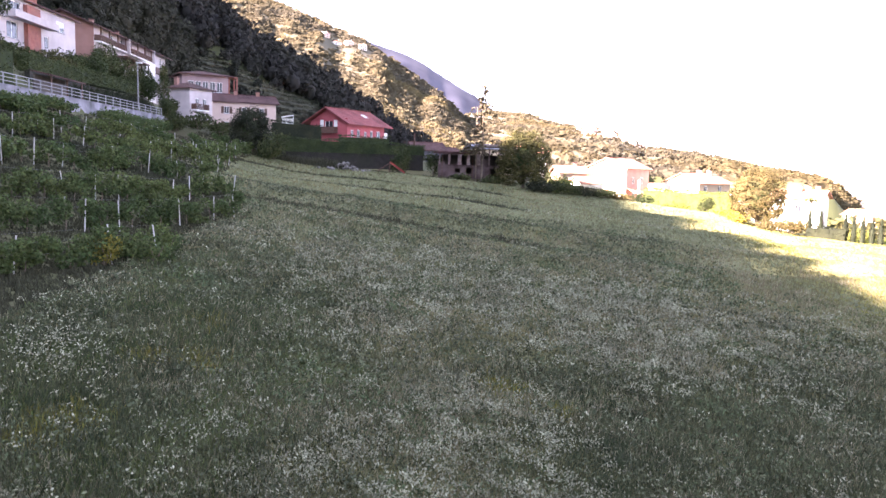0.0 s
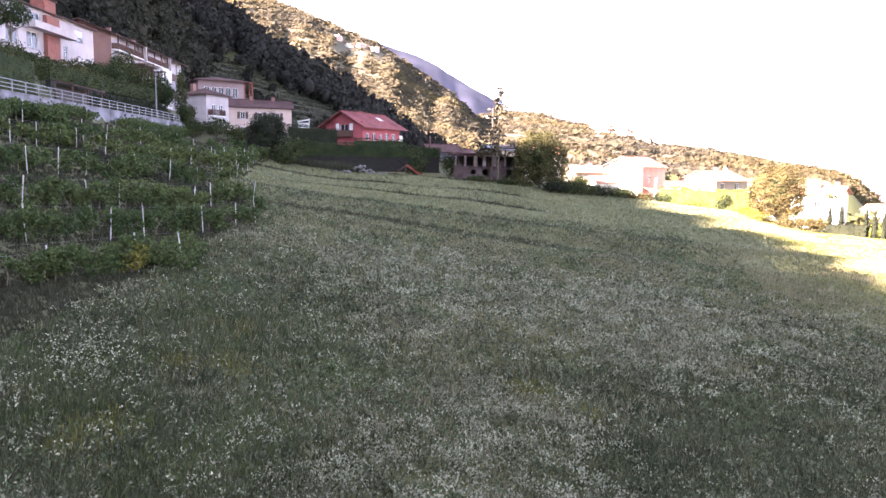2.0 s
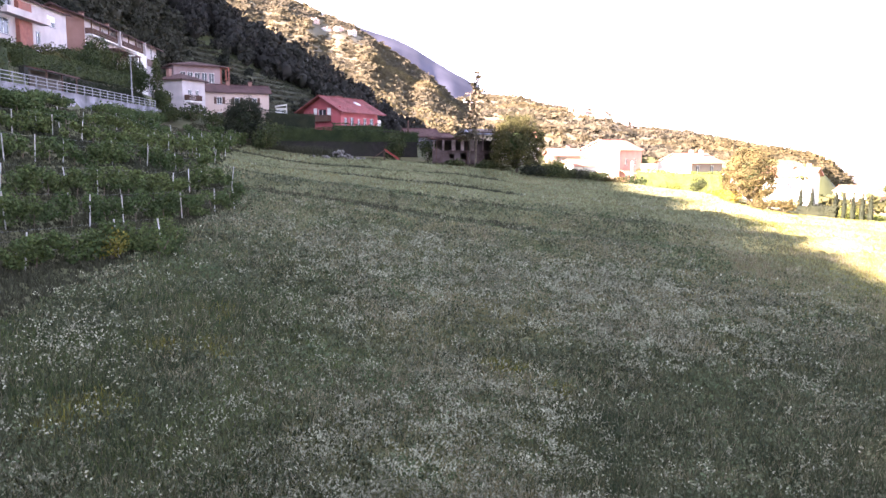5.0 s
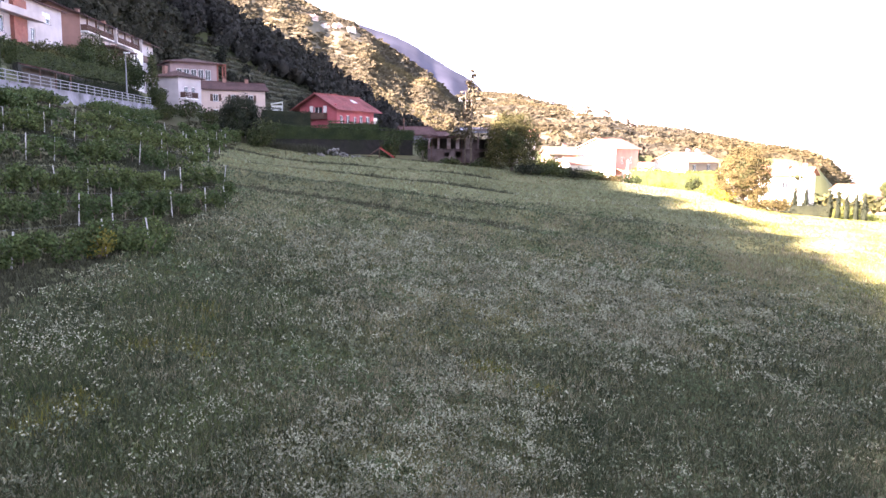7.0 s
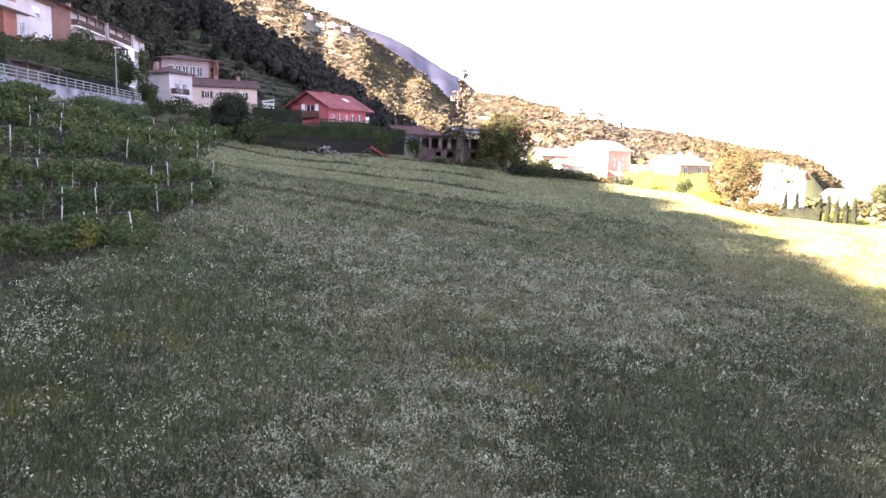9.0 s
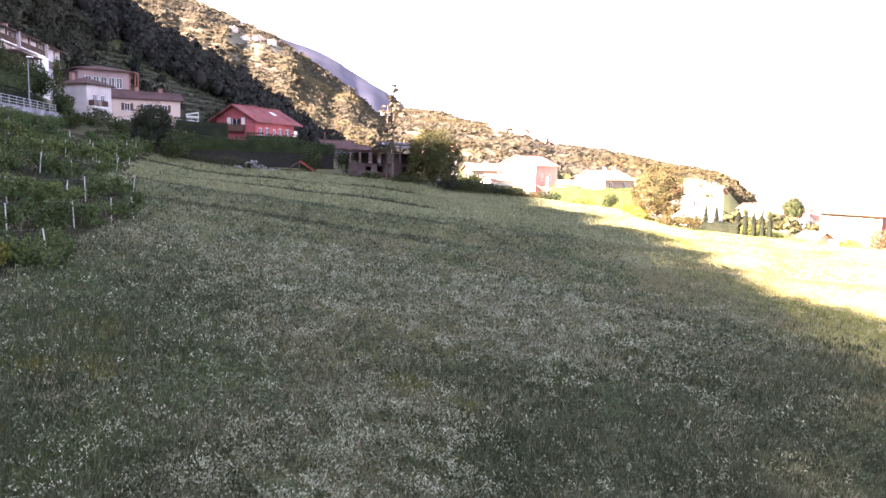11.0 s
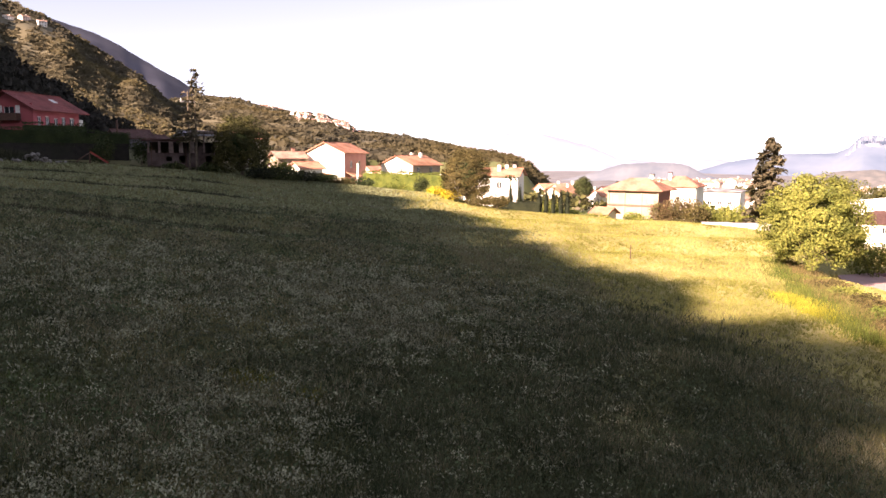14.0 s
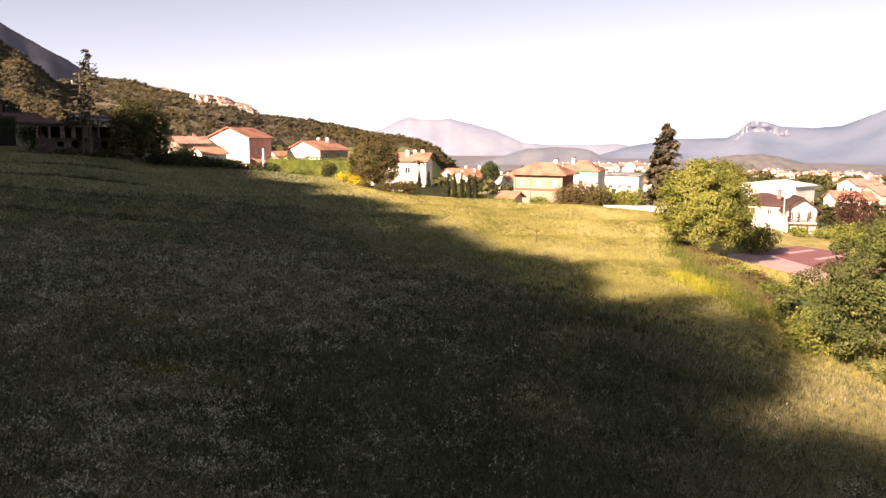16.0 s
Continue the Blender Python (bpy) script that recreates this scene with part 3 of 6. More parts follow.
def facade(width, height, openings, depth=0.18):
    """A wall face in the plane y = 0, facing -y, with recessed openings (x0, x1, z0, z1)."""
    bm = bmesh.new()
    xs = sorted({0.0, width, *[v for o in openings for v in o[:2]]})
    zs = sorted({0.0, height, *[v for o in openings for v in o[2:]]})
    grid = {(i, j): bm.verts.new((x, 0, z)) for i, x in enumerate(xs) for j, z in enumerate(zs)}
    for i in range(len(xs) - 1):
        for j in range(len(zs) - 1):
            cx, cz = (xs[i] + xs[i + 1]) / 2, (zs[j] + zs[j + 1]) / 2
            if not any(o[0] < cx < o[1] and o[2] < cz < o[3] for o in openings):
                bm.faces.new((grid[i, j], grid[i + 1, j], grid[i + 1, j + 1], grid[i, j + 1]))
    for x0, x1, z0, z1 in openings:
        f = [bm.verts.new(p) for p in ((x0, 0, z0), (x1, 0, z0), (x1, 0, z1), (x0, 0, z1))]
        b = [bm.verts.new((v.co.x, depth, v.co.z)) for v in f]
        for k in range(4):
            bm.faces.new((f[k], b[k], b[(k + 1) % 4], f[(k + 1) % 4]))
    bmesh.ops.remove_doubles(bm, verts=bm.verts, dist=1e-4)
    return bm


def gable_top(width, rise):
    bm = bmesh.new()
    v = [bm.verts.new(p) for p in ((0, 0, 0), (width, 0, 0), (width / 2, 0, rise), (0, 0.25, 0), (width, 0.25, 0), (width / 2, 0.25, rise))]
    for f in ((0, 1, 2), (5, 4, 3), (0, 3, 4, 1), (1, 4, 5, 2), (2, 5, 3, 0)):
        bm.faces.new([v[i] for i in f])
    return bm


def slab(p, thick):
    """A four-cornered slab under the corners p."""
    bm = bmesh.new()
    a = [bm.verts.new(q) for q in p]
    b = [bm.verts.new((q[0], q[1], q[2] - thick)) for q in p]
    bm.faces.new(a)
    bm.faces.new(b[::-1])
    n = len(p)
    for k in range(n):
        bm.faces.new((a[k], b[k], b[(k + 1) % n], a[(k + 1) % n]))
    return bm


def windows_row(width, n, z, w=0.9, h=1.3, edge=1.0):
    step = (width - 2 * edge) / max(n, 1)
    return [(edge + step * (k + 0.5) - w / 2, edge + step * (k + 0.5) + w / 2, z, z + h) for k in range(n)]


def add_window(home, m, o, pane_mat, shutters=None, balcony=None):
    x0, x1, z0, z1 = o
    win = part("window", boxes((x0, x0 + 0.07, 0.08, 0.16, z0, z1), (x1 - 0.07, x1, 0.08, 0.16, z0, z1), (x0 + 0.07, x1 - 0.07, 0.08, 0.16, z1 - 0.07, z1), (x0 + 0.07, x1 - 0.07, 0.08, 0.16, z0, z0 + 0.07),
        ((x0 + x1) / 2 - 0.03, (x0 + x1) / 2 + 0.03, 0.08, 0.16, z0 + 0.07, z1 - 0.07)), M["frame_white"], home)
    win.matrix_basis = m
    part("pane", boxes((x0 + 0.07, x1 - 0.07, 0.11, 0.13, z0 + 0.07, z1 - 0.07)), pane_mat, win)
    part("window_sill", boxes((x0 - 0.08, x1 + 0.08, -0.08, 0.08, z0 - 0.08, z0 - 0.002)), M["concrete"], win)
    if shutters:
        for s0, s1 in ((x0 - 0.5, x0 - 0.04), (x1 + 0.04, x1 + 0.5)):
            part("shutter", boxes((s0, s1, -0.06, -0.01, z0, z1)), shutters, win)
    return win


def house(label, corner, a, wl, wr, eave, ridge, ridge_axis, wall, roof, left=(), right=(), name="house", view_az=None, over=0.55, chimneys=((0.5, 0.35),), shutters=None, wall_left=None, pane="glass", group="", hip=False, balconies=()):
    """A house whose nearest vertical edge stands at corner: the right front runs off at the angle a from the line of sight, the left one square to it."""
    az = math.degrees(math.atan2(corner[0], corner[1])) if view_az is None else view_az
    v = Vector((math.sin(radians(az)), math.cos(radians(az)), 0))
    rt = Vector((v.y, -v.x, 0))
    er = rt * math.sin(radians(a)) + v * math.cos(radians(a))
    turn = math.degrees(math.atan2(er.y, er.x))
    home = thing(name, pose(corner[0], corner[1], corner[2], 0, 0, turn), label, "house", group)
    h, rise = eave - corner[2], ridge - eave
    sides = ((pose(0, 0, 0), wr, list(right), wall), (pose(0, wl, 0, 0, 0, -90), wl, list(left), wall_left or wall),
             (pose(wr, 0, 0, 0, 0, 90), wl, [], wall_left or wall), (pose(wr, wl, 0, 0, 0, 180), wr, [], wall))
    for k, (m, width, ops, mat) in enumerate(sides):
        part("wall", facade(width, h, ops), M[mat], home).matrix_basis = m
        for o in ops:
            add_window(home, m, o, M[pane], M[shutters] if shutters else None)
    for (m, x0, x1, z) in balconies:
        mm = sides[m][0]
        bal = part("balcony", boxes((x0, x1, -1.1, -0.01, z - 0.18, z)), M["white"], home)
        bal.matrix_basis = mm
        bars = [(x, x + 0.05, -1.09, -1.05, z + 0.1, z + 0.88) for x in np.arange(x0 + 0.06, x1 - 0.05, 0.16)]
        part("balustrade", boxes((x0, x1, -1.1, -1.04, z + 0.88, z + 0.95), (x0, x1, -1.1, -1.04, z + 0.04, z + 0.1), (x0, x0 + 0.05, -1.04, -0.02, z + 0.08, z + 0.95), (x1 - 0.05, x1, -1.04, -0.02, z + 0.08, z + 0.95), *bars), M["wood"], bal)
    t = 0.16
    if hip:
        k = min(wl, wr) / 2
        o = over
        if wr >= wl:
            p, q = (k, wl / 2, h + rise), (wr - k, wl / 2, h + rise)
        else:
            p, q = (wr / 2, k, h + rise), (wr / 2, wl - k, h + rise)
        c = [(-o, -o, h - 0.1), (wr + o, -o, h - 0.1), (wr + o, wl + o, h - 0.1), (-o, wl + o, h - 0.1)]
        faces = ((c[0], c[1], q, p), (c[1], c[2], q), (c[2], c[3], p, q), (c[3], c[0], p)) if wr >= wl else ((c[0], c[1], p), (c[1], c[2], q, p), (c[2], c[3], q), (c[3], c[0], p, q))
        for f in faces:
            part("roof_slope", slab([(x, y, z + t) for x, y, z in f], t), M[roof], home)
    else:
        o = over
        if ridge_axis == "x":
            half = wl / 2
            drop = rise * o / half
            lo0, lo1, top = (-o, h - drop), (wl + o, h - drop), h + rise
            quads = ([(-o, -o, h - drop + t), (wr + o, -o, h - drop + t), (wr + o, half, top + t), (-o, half, top + t)],
                     [(-o, half, top + t), (wr + o, half, top + t), (wr + o, wl + o, h - drop + t), (-o, wl + o, h - drop + t)])
            for m in (pose(0, wl, h, 0, 0, -90), pose(wr, 0, h, 0, 0, 90)):
                part("gable", gable_top(wl, rise - 0.02), M[wall_left or wall], home).matrix_basis = m
            cap = boxes((-o, wr + o, half - 0.12, half + 0.12, top + t - 0.04, top + t + 0.08))
        else:
            half = wr / 2
            drop = rise * o / half
            top = h + rise
            quads = ([(-o, -o, h - drop + t), (half, -o, top + t), (half, wl + o, top + t), (-o, wl + o, h - drop + t)],
                     [(half, -o, top + t), (wr + o, -o, h - drop + t), (wr + o, wl + o, h - drop + t), (half, wl + o, top + t)])
            for m in (pose(0, 0, h), pose(wr, wl, h, 0, 0, 180)):
                part("gable", gable_top(wr, rise - 0.02), M[wall], home).matrix_basis = m
            cap = boxes((half - 0.12, half + 0.12, -o, wl + o, top + t - 0.04, top + t + 0.08))
        for q in quads:
            part("roof_slope", slab(q, t), M[roof], home)
        part("ridge_cap", cap, M[roof], home)
    for fx, fy in chimneys:
        x, y = wr * fx, wl * fy
        ch = part("chimney", boxes((x - 0.3, x + 0.3, y - 0.3, y + 0.3, h + rise * 0.3, h + rise + 0.75)), M["white"] if roof == "tile_orange" else M["orange"], home)
        part("chimney_cap", boxes((x - 0.42, x + 0.42, y - 0.42, y + 0.42, h + rise + 0.75, h + rise + 0.87)), M["tile_brown"], ch)
    return home


def wr_(span, n, *zs, **k):
    return [o for z in zs for o in windows_row(span, n, z, **k)]


# red house behind the hedges
red = house("coral red house with a red tiled roof behind hedges", bearing(-7.45, 120, 11.2), 36, 7.3, 10.5, 15.1, 17.1, "x", "red", "tile_red",
    left=[(2.0, 2.7, 2.4, 4.1), (2.9, 4.5, 2.4, 4.4), (4.7, 5.4, 2.4, 4.1)], right=[(0.9, 1.7, 1.0, 2.6), (2.6, 3.5, 0.6, 2.7), (4.6, 5.4, 1.2, 2.5), (6.3, 7.2, 0.6, 2.7), (8.2, 9.3, 0.6, 2.7)], chimneys=(), over=1.1)
part("chimney", boxes((4.4, 6.0, 4.2, 5.2, 4.6, 6.3)), M["tile_red"], red, "wide low brown chimney")
part("chimney_cap", boxes((4.2, 6.2, 4.0, 5.4, 6.302, 6.42)), M["tile_brown"], red)
for x in (2.0, 4.7):
    part("shutter", boxes((x + 0.03, x + 0.67, -0.06, -0.01, 2.4, 4.1)), M["frame_white"], red, "white painted shutter").matrix_basis = pose(0, 7.3, 0, 0, 0, -90)
part("skylight", slab([(6.9, 1.5, 4.93), (7.9, 1.5, 4.93), (7.9, 2.4, 5.42), (6.9, 2.4, 5.42)], 0.06), M["curtain"], red, "pale roof window")
part("balcony_front", boxes((1.9, 5.5, -1.0, -0.08, 2.0, 3.0)), M["wood"], red, "dark brown wooden balcony front").matrix_basis = pose(0, 7.3, 0, 0, 0, -90)
part("terrace_wall", boxes((10.52, 12.3, 0.5, 2.5, 0, 2.6)), M["white"], red, "white plastered annexe wall")
# white, cream and upper houses
white_left = house("tall white plastered house with small balconies", bearing(-18.7, 130, 13.2), 42, 5.2, 5.4, 19.9, 21.0, "y", "shade_plaster", "tile_brown", left=[(2.0, 2.8, 3.6, 4.8)],
    right=wr_(5.4, 2, 0.8, 3.4, w=0.9, h=1.8), balconies=((0, 0.4, 3.4, 3.3), (0, 0.4, 3.4, 0.7)), chimneys=((0.2, 0.7),), hip=True)
cream = house("pale pink plastered house with dark red shutters", bearing(-17.2, 137, 13.0), 84, 6.0, 11.0, 18.6, 19.9, "x", "pale_pink", "tile_brown", right=wr_(11.0, 3, 0.9, 3.5, w=0.85, h=1.2), shutters="wood", chimneys=((0.75, 0.5), (0.4, 0.5)))
upper = house("pink apartment house with a red framed balcony tower", bearing(-19.2, 152, 15.0), 80, 8.0, 8.6, 24.4, 25.4, "x", "dusky_pink", "tile_brown", right=wr_(8.6, 5, 3.4, 6.3, w=1.05, h=1.9), pane="glass", hip=True, chimneys=(), over=0.95)
tower = boxes(*[(8.7 + i * 1.5, 8.95 + i * 1.5, 0.2 + j * 2.2, 0.45 + j * 2.2, 0, 9.5) for i in (0, 1) for j in (0, 1)], *[(8.7, 10.4, 0.2, 2.6, z, z + 0.2) for z in (2.8, 5.6, 9.3)])
part("balcony_tower", tower, M["brick"], upper, "open red balcony tower")

# the row above the vineyard: three houses along the road
villa = house("white and brick red villa with a long white balcony", Vector((-50.2, 77.0, 17.6)), -2, 9, 18.9, 26.7, 28.0, "x", "shade_plaster", "tile_brown", view_az=0.0,
    right=[(2.0, 5.0, 4.3, 6.1), (6.5, 9.0, 4.3, 6.1), (10.8, 13.2, 4.3, 6.2), (3.0, 6.0, 7.1, 8.6), (7.5, 10.0, 7.1, 8.6), (11.2, 13.9, 7.1, 8.6)], pane="glass", chimneys=())
part("bay", boxes((14.6, 17.7, -0.5, -0.01, 0, 8.6)), M["brick"], villa, "brick red front bay")
part("bay_top", boxes((14.8, 17.5, -0.2, 1.5, 9.0, 10.6)), M["brick"], villa, "brick red chimney block")
part("bay_cap", boxes((14.6, 17.7, -0.4, 1.7, 10.6, 10.75)), M["tile_brown"], villa, "flat chimney cap")
part("long_balcony", boxes((9.6, 19.9, -1.7, -1.55, 6.4, 7.2), (9.6, 19.9, -1.55, -0.52, 6.4, 6.58), (9.6, 9.75, -1.55, -0.52, 6.58, 7.2), (19.75, 19.9, -1.55, -0.52, 6.58, 7.2)), M["shade_plaster"], villa, "white rendered balcony front")
half_shut = house("white plastered house with a shuttered window", Vector((-50.9, 96.0, 17.6)), -2, 9, 9.2, 26.75, 28.0, "x", "shade_plaster", "tile_brown", right=[(3.8, 6.0, 6.9, 8.3), (0.6, 1.7, 4.2, 5.8)], view_az=0.0, chimneys=(), pane="glass")
part("roller_blind", boxes((3.84, 5.96, 0.02, 0.07, 7.5, 8.28)), M["curtain"], half_shut, "pale half-lowered roller blind")
LONG = Vector((-54.6, 118.0, 17.8))
long_house = house("long orange and white house with wooden balconies", LONG, -4.2, 9.0, 37.0, 28.66, 30.4, "x", "shade_plaster", "tile_brown",
    right=wr_(37, 7, 5.4, w=1.3, h=2.0) + wr_(37, 8, 8.5, w=1.2, h=1.9) + wr_(37, 5, 1.8, w=1.3, h=2.0), view_az=0.0, wall_left="orange", balconies=((0, 0.1, 11.6, 8.35), (0, 13.4, 25.2, 8.35)), chimneys=((0.3, 0.5), (0.62, 0.5)), over=1.2, pane="glass")
for x in (0.3, 3.9, 7.6, 11.3, 13.7, 17.4, 21.2, 24.9):
    part("balcony_post", boxes((x, x + 0.2, -1.05, -0.85, 9.3, 10.7)), M["wood"], long_house)
part("lower_porch", boxes((7.5, 18.9, -2.6, -0.05, 7.0, 7.2)), M["wood"], long_house, "dark wooden porch roof")
for x in (7.8, 11.2, 14.6, 18.4):
    part("porch_post", boxes((x, x + 0.2, -2.5, -2.3, 0, 7.0)), M["wood"], long_house)
part("terrace_front", boxes((9.4, 18.8, -2.65, -2.5, 4.2, 5.4)), M["white"], long_house, "white rendered terrace front")
part("stair_block", boxes((19.0, 24.2, -1.9, -0.02, 0, 7.9)), M["white"], long_house, "tall white rendered stair block")
# dark boards added for the shade on the wall below the balcony
part("dark_gallery_band", boxes((12.9, 18.9, -0.32, -0.05, 5.6, 6.98)), M["wood"], long_house, "dark boards and shade of the lower gallery")
part("dark_gallery_band", boxes((24.3, 36.8, -0.32, -0.05, 6.9, 8.15)), M["wood"], long_house, "dark boards and shade of the lower gallery")
for x in (12.3, 25.8):
    part("partition", boxes((x, x + 0.35, -1.3, -0.02, 8.2, 10.6)), M["shade_plaster"], long_house)
part("drain_pipe", boxes((12.0, 12.12, -0.12, -0.02, 0, 10.7)), M["steel"], long_house)
part("drain_pipe", boxes((26.6, 26.72, -0.12, -0.02, 0, 10.7)), M["steel"], long_house)

# open carport between the road and the hedge
carport = thing("carport", pose(-36.75, 69.5, 13.98, 0, 0, 5), "small open carport with a brown tiled roof", "carport")
for y in (0.1, 3.6, 7.2):
    part("carport_post", boxes((0.5, 0.62, y, y + 0.12, 0, 1.75)), M["wood"], carport)
part("back_wall", boxes((-1.0, -0.85, 0, 7.4, 0, 1.95)), M["dark_void"], carport)
part("roof", slab([(0.8, -0.2, 1.88), (0.8, 7.6, 1.88), (-1.1, 7.6, 2.25), (-1.1, -0.2, 2.25)], 0.12), M["tile_brown"], carport)

# white canopy between the houses
p = bearing(-11.75, 118)
canopy = thing("garden_canopy", pose(p.x, p.y, p.z - 0.1, 0, 0, 12), "white garden canopy on thin posts behind the hedge", "canopy")
top = 15.35 - p.z
part("roof", slab([(-1.1, -1.0, top), (0.75, -1.0, top + 0.35), (0.75, 1.0, top + 0.35), (-1.1, 1.0, top)], 0.1), M["frame_white"], canopy)
for x, y in ((-1.0, -0.9), (-1.0, 0.85), (0.62, -0.9), (0.62, 0.85)):
    part("post", boxes((x, x + 0.09, y, y + 0.09, 0, top + (0.25 if x > 0 else -0.1))), M["frame_white"], canopy)
part("back_panel", boxes((-0.95, 0.6, 0.95, 1.0, 0, top - 0.15)), M["frame_white"], canopy)

# unfinished brick building at the end of the meadow
def ruin():
    c = bearing(-0.55, 100, 7.0)
    home = thing("unfinished_building", pose(c.x, c.y, c.z, 0, 0, -4), "unfinished brick building with open loggia and pillars", "building")
    w, w1 = 8.3, 5.1
    part("wall", facade(w, 1.7, [(2.2, 2.9, 0.75, 1.35), (3.7, 4.6, 0.6, 1.45), (6.9, 7.7, 0.2, 1.4)], 0.25), M["dull_brick"], home)
    part("back_wall", boxes((0, w, 5.0, 5.2, 0, 3.2)), M["dark_void"], home)
    part("side_wall", boxes((-0.01, 0.2, 0.26, 5.0, 0, 1.7)), M["dull_brick"], home)
    part("side_wall", boxes((w - 0.2, w + 0.01, 0.26, 5.0, 0, 4.1)), M["dull_brick"], home)
    part("inner_wall", boxes((w1 + 0.6, w1 + 0.8, 0.6, 5.0, 1.84, 4.1)), M["dull_brick"], home)
    part("floor_slab", boxes((-0.1, w + 0.1, -0.1, 5.2, 1.702, 1.8)), M["dull_brick"], home)
    for x, wd, top in ((0.05, 0.2, 3.18), (1.3, 0.28, 3.18), (2.55, 0.5, 3.18), (3.75, 0.45, 3.18), (5.0, 0.55, 4.1), (6.6, 0.2, 4.1), (7.95, 0.35, 4.1)):
        part("pillar", boxes((x, x + wd, 0, 0.35, 1.802, top)), M["pale_brick"], home)
    for x0, x1, z in ((0.27, 0.9, 2.1), (5.57, 6.58, 2.6)):
        part("parapet", boxes((x0, x1, 0.04, 0.22, 1.802, z)), M["dull_brick"], home)
    part("prop", boxes((4.5, 4.58, -0.25, -0.17, 0, 3.2)), M["wood"], home)
    part("prop", boxes((0.5, 0.58, -0.3, -0.22, 0, 3.1)), M["wood"], home)
    part("beam", boxes((0, w1, 0.05, 0.3, 3.2, 3.36)), M["wood"], home)
    part("beam", boxes((w1, w, 0.05, 0.3, 4.12, 4.28)), M["wood"], home)
    part("roof", slab([(-0.6, -0.8, 3.4), (w1 + 0.1, -0.8, 3.62), (w1 + 0.1, 5.6, 3.62), (-0.6, 5.6, 3.4)], 0.16), M["tile_brown"], home)
    part("upper_roof", slab([(w1 - 0.2, -0.9, 4.42), (w + 0.5, -0.9, 4.5), (w + 0.5, 5.6, 4.5), (w1 - 0.2, 5.6, 4.42)], 0.18), M["tile_brown"], home)
    part("fascia", boxes((w1 - 0.2, w + 0.5, -0.95, -0.905, 4.2, 4.46)), M["pale_brick"], home, "pale roof edge board")


ruin()
house("pale flat roofed house behind the brick building", bearing(2.2, 112, 7.0), 80, 5, 5.5, 11.3, 11.8, "x", "cream", "concrete", over=0.9, chimneys=())
house("low grey shed with a brown roof beside the hedge", bearing(-2.3, 116, 8.5), 72, 4, 4.6, 11.0, 12.0, "x", "concrete", "tile_brown", name="shed", chimneys=())
house("low house with a pale gable and brown roof", bearing(-0.2, 125, 8.0), 50, 4, 4, 10.6, 11.5, "x", "cream", "tile_brown", chimneys=())
house("low house with an orange tiled roof behind trees", bearing(5.0, 128, 7.0), 75, 5, 6, 11.2, 12.2, "x", "white", "tile_orange", chimneys=())
# sunlit houses below the meadow
pk = house("salmon pink and white house with an orange tiled roof", bearing(13.5, 150, 0.0), 31, 8.8, 8.6, 9.1, 11.0, "x", "pink", "tile_orange", right=[(2.2, 3.1, 6.1, 7.4), (5.4, 6.3, 6.1, 7.4), (2.4, 3.4, 2.7, 4.7)], left=[(2.4, 2.9, 7.6, 8.4), (5.8, 6.3, 7.6, 8.4)], wall_left="white", chimneys=())
part("lean_to_roof", slab([(-2.2, 3.5, 4.0), (-0.02, 3.5, 5.0), (-0.02, 8.5, 5.0), (-2.2, 8.5, 4.0)], 0.15), M["tile_orange"], pk)
part("porch_roof", slab([(0.4, -2.0, 4.4), (3.6, -2.0, 4.4), (3.6, -0.02, 5.3), (0.4, -0.02, 5.3)], 0.14), M["tile_orange"], pk)
house("low outbuilding with an orange tiled roof", bearing(10.3, 140, 1.5), 60, 4.5, 4.5, 6.2, 7.2, "x", "white", "tile_orange", name="outbuilding", chimneys=())
house("low house with an orange tiled roof among shrubs", bearing(8.6, 150, 2.6), 75, 6, 5.6, 8.0, 9.1, "x", "dull_cream", "tile_pale", right=[(1.0, 1.9, 3.0, 4.6), (3.6, 4.5, 3.0, 4.6)], chimneys=((0.7, 0.5),))
# right front in dull cream: the white wall's shade put into the colour
house("white house with orange roof behind a bright hedge", bearing(18.65, 155, -0.4), 40, 8.8, 9.2, 6.6, 8.4, "x", "dull_cream", "tile_orange", wall_left="white", left=[(2.3, 3.0, 5.4, 6.4), (5.4, 6.1, 5.4, 6.4)], right=[(1.4, 2.4, 5.2, 6.5), (5.6, 6.6, 5.2, 6.5)], chimneys=((0.6, 0.55), (0.75, 0.4)))
house("white house with three chimneys and a red roof", bearing(26.6, 135, -0.5), 12, 7.5, 5.5, 5.1, 6.2, "y", "white", "tile_orange", left=[(3.6, 4.6, 3.2, 4.4)], chimneys=((0.3, 0.5), (0.5, 0.35), (0.8, 0.2)))
orange_roofed = house("orange roofed house with a wide cream front", bearing(37.0, 138, -3.6), 20, 9.6, 6.0, 2.5, 4.5, "y", "brick", "tile_orange", wall_left="dull_cream", left=[(1.2, 1.9, 3.9, 5.0), (4.5, 5.2, 3.9, 5.0), (7.7, 8.4, 3.9, 5.0)], pane="curtain", hip=True, chimneys=((0.7, 0.3),), over=1.0)
for x in (0.0, 3.1, 6.3, 9.3):
    part("pilaster", boxes((x, x + 0.3, -0.16, -0.01, 0, 5.7)), M["dull_cream"], orange_roofed).matrix_basis = pose(0, 9.6, 0, 0, 0, -90)
part("string_course", boxes((0, 9.6, -0.22, -0.17, 3.2, 3.5)), M["brick"], orange_roofed).matrix_basis = pose(0, 9.6, 0, 0, 0, -90)
house("white two storey house with an orange roof", bearing(39.6, 158, -4.5), 15, 8.2, 6, 2.5, 4.4, "y", "white", "tile_orange", left=[(4.4, 4.9, 4.0, 5.2)], hip=True, chimneys=((0.3, 0.7),))
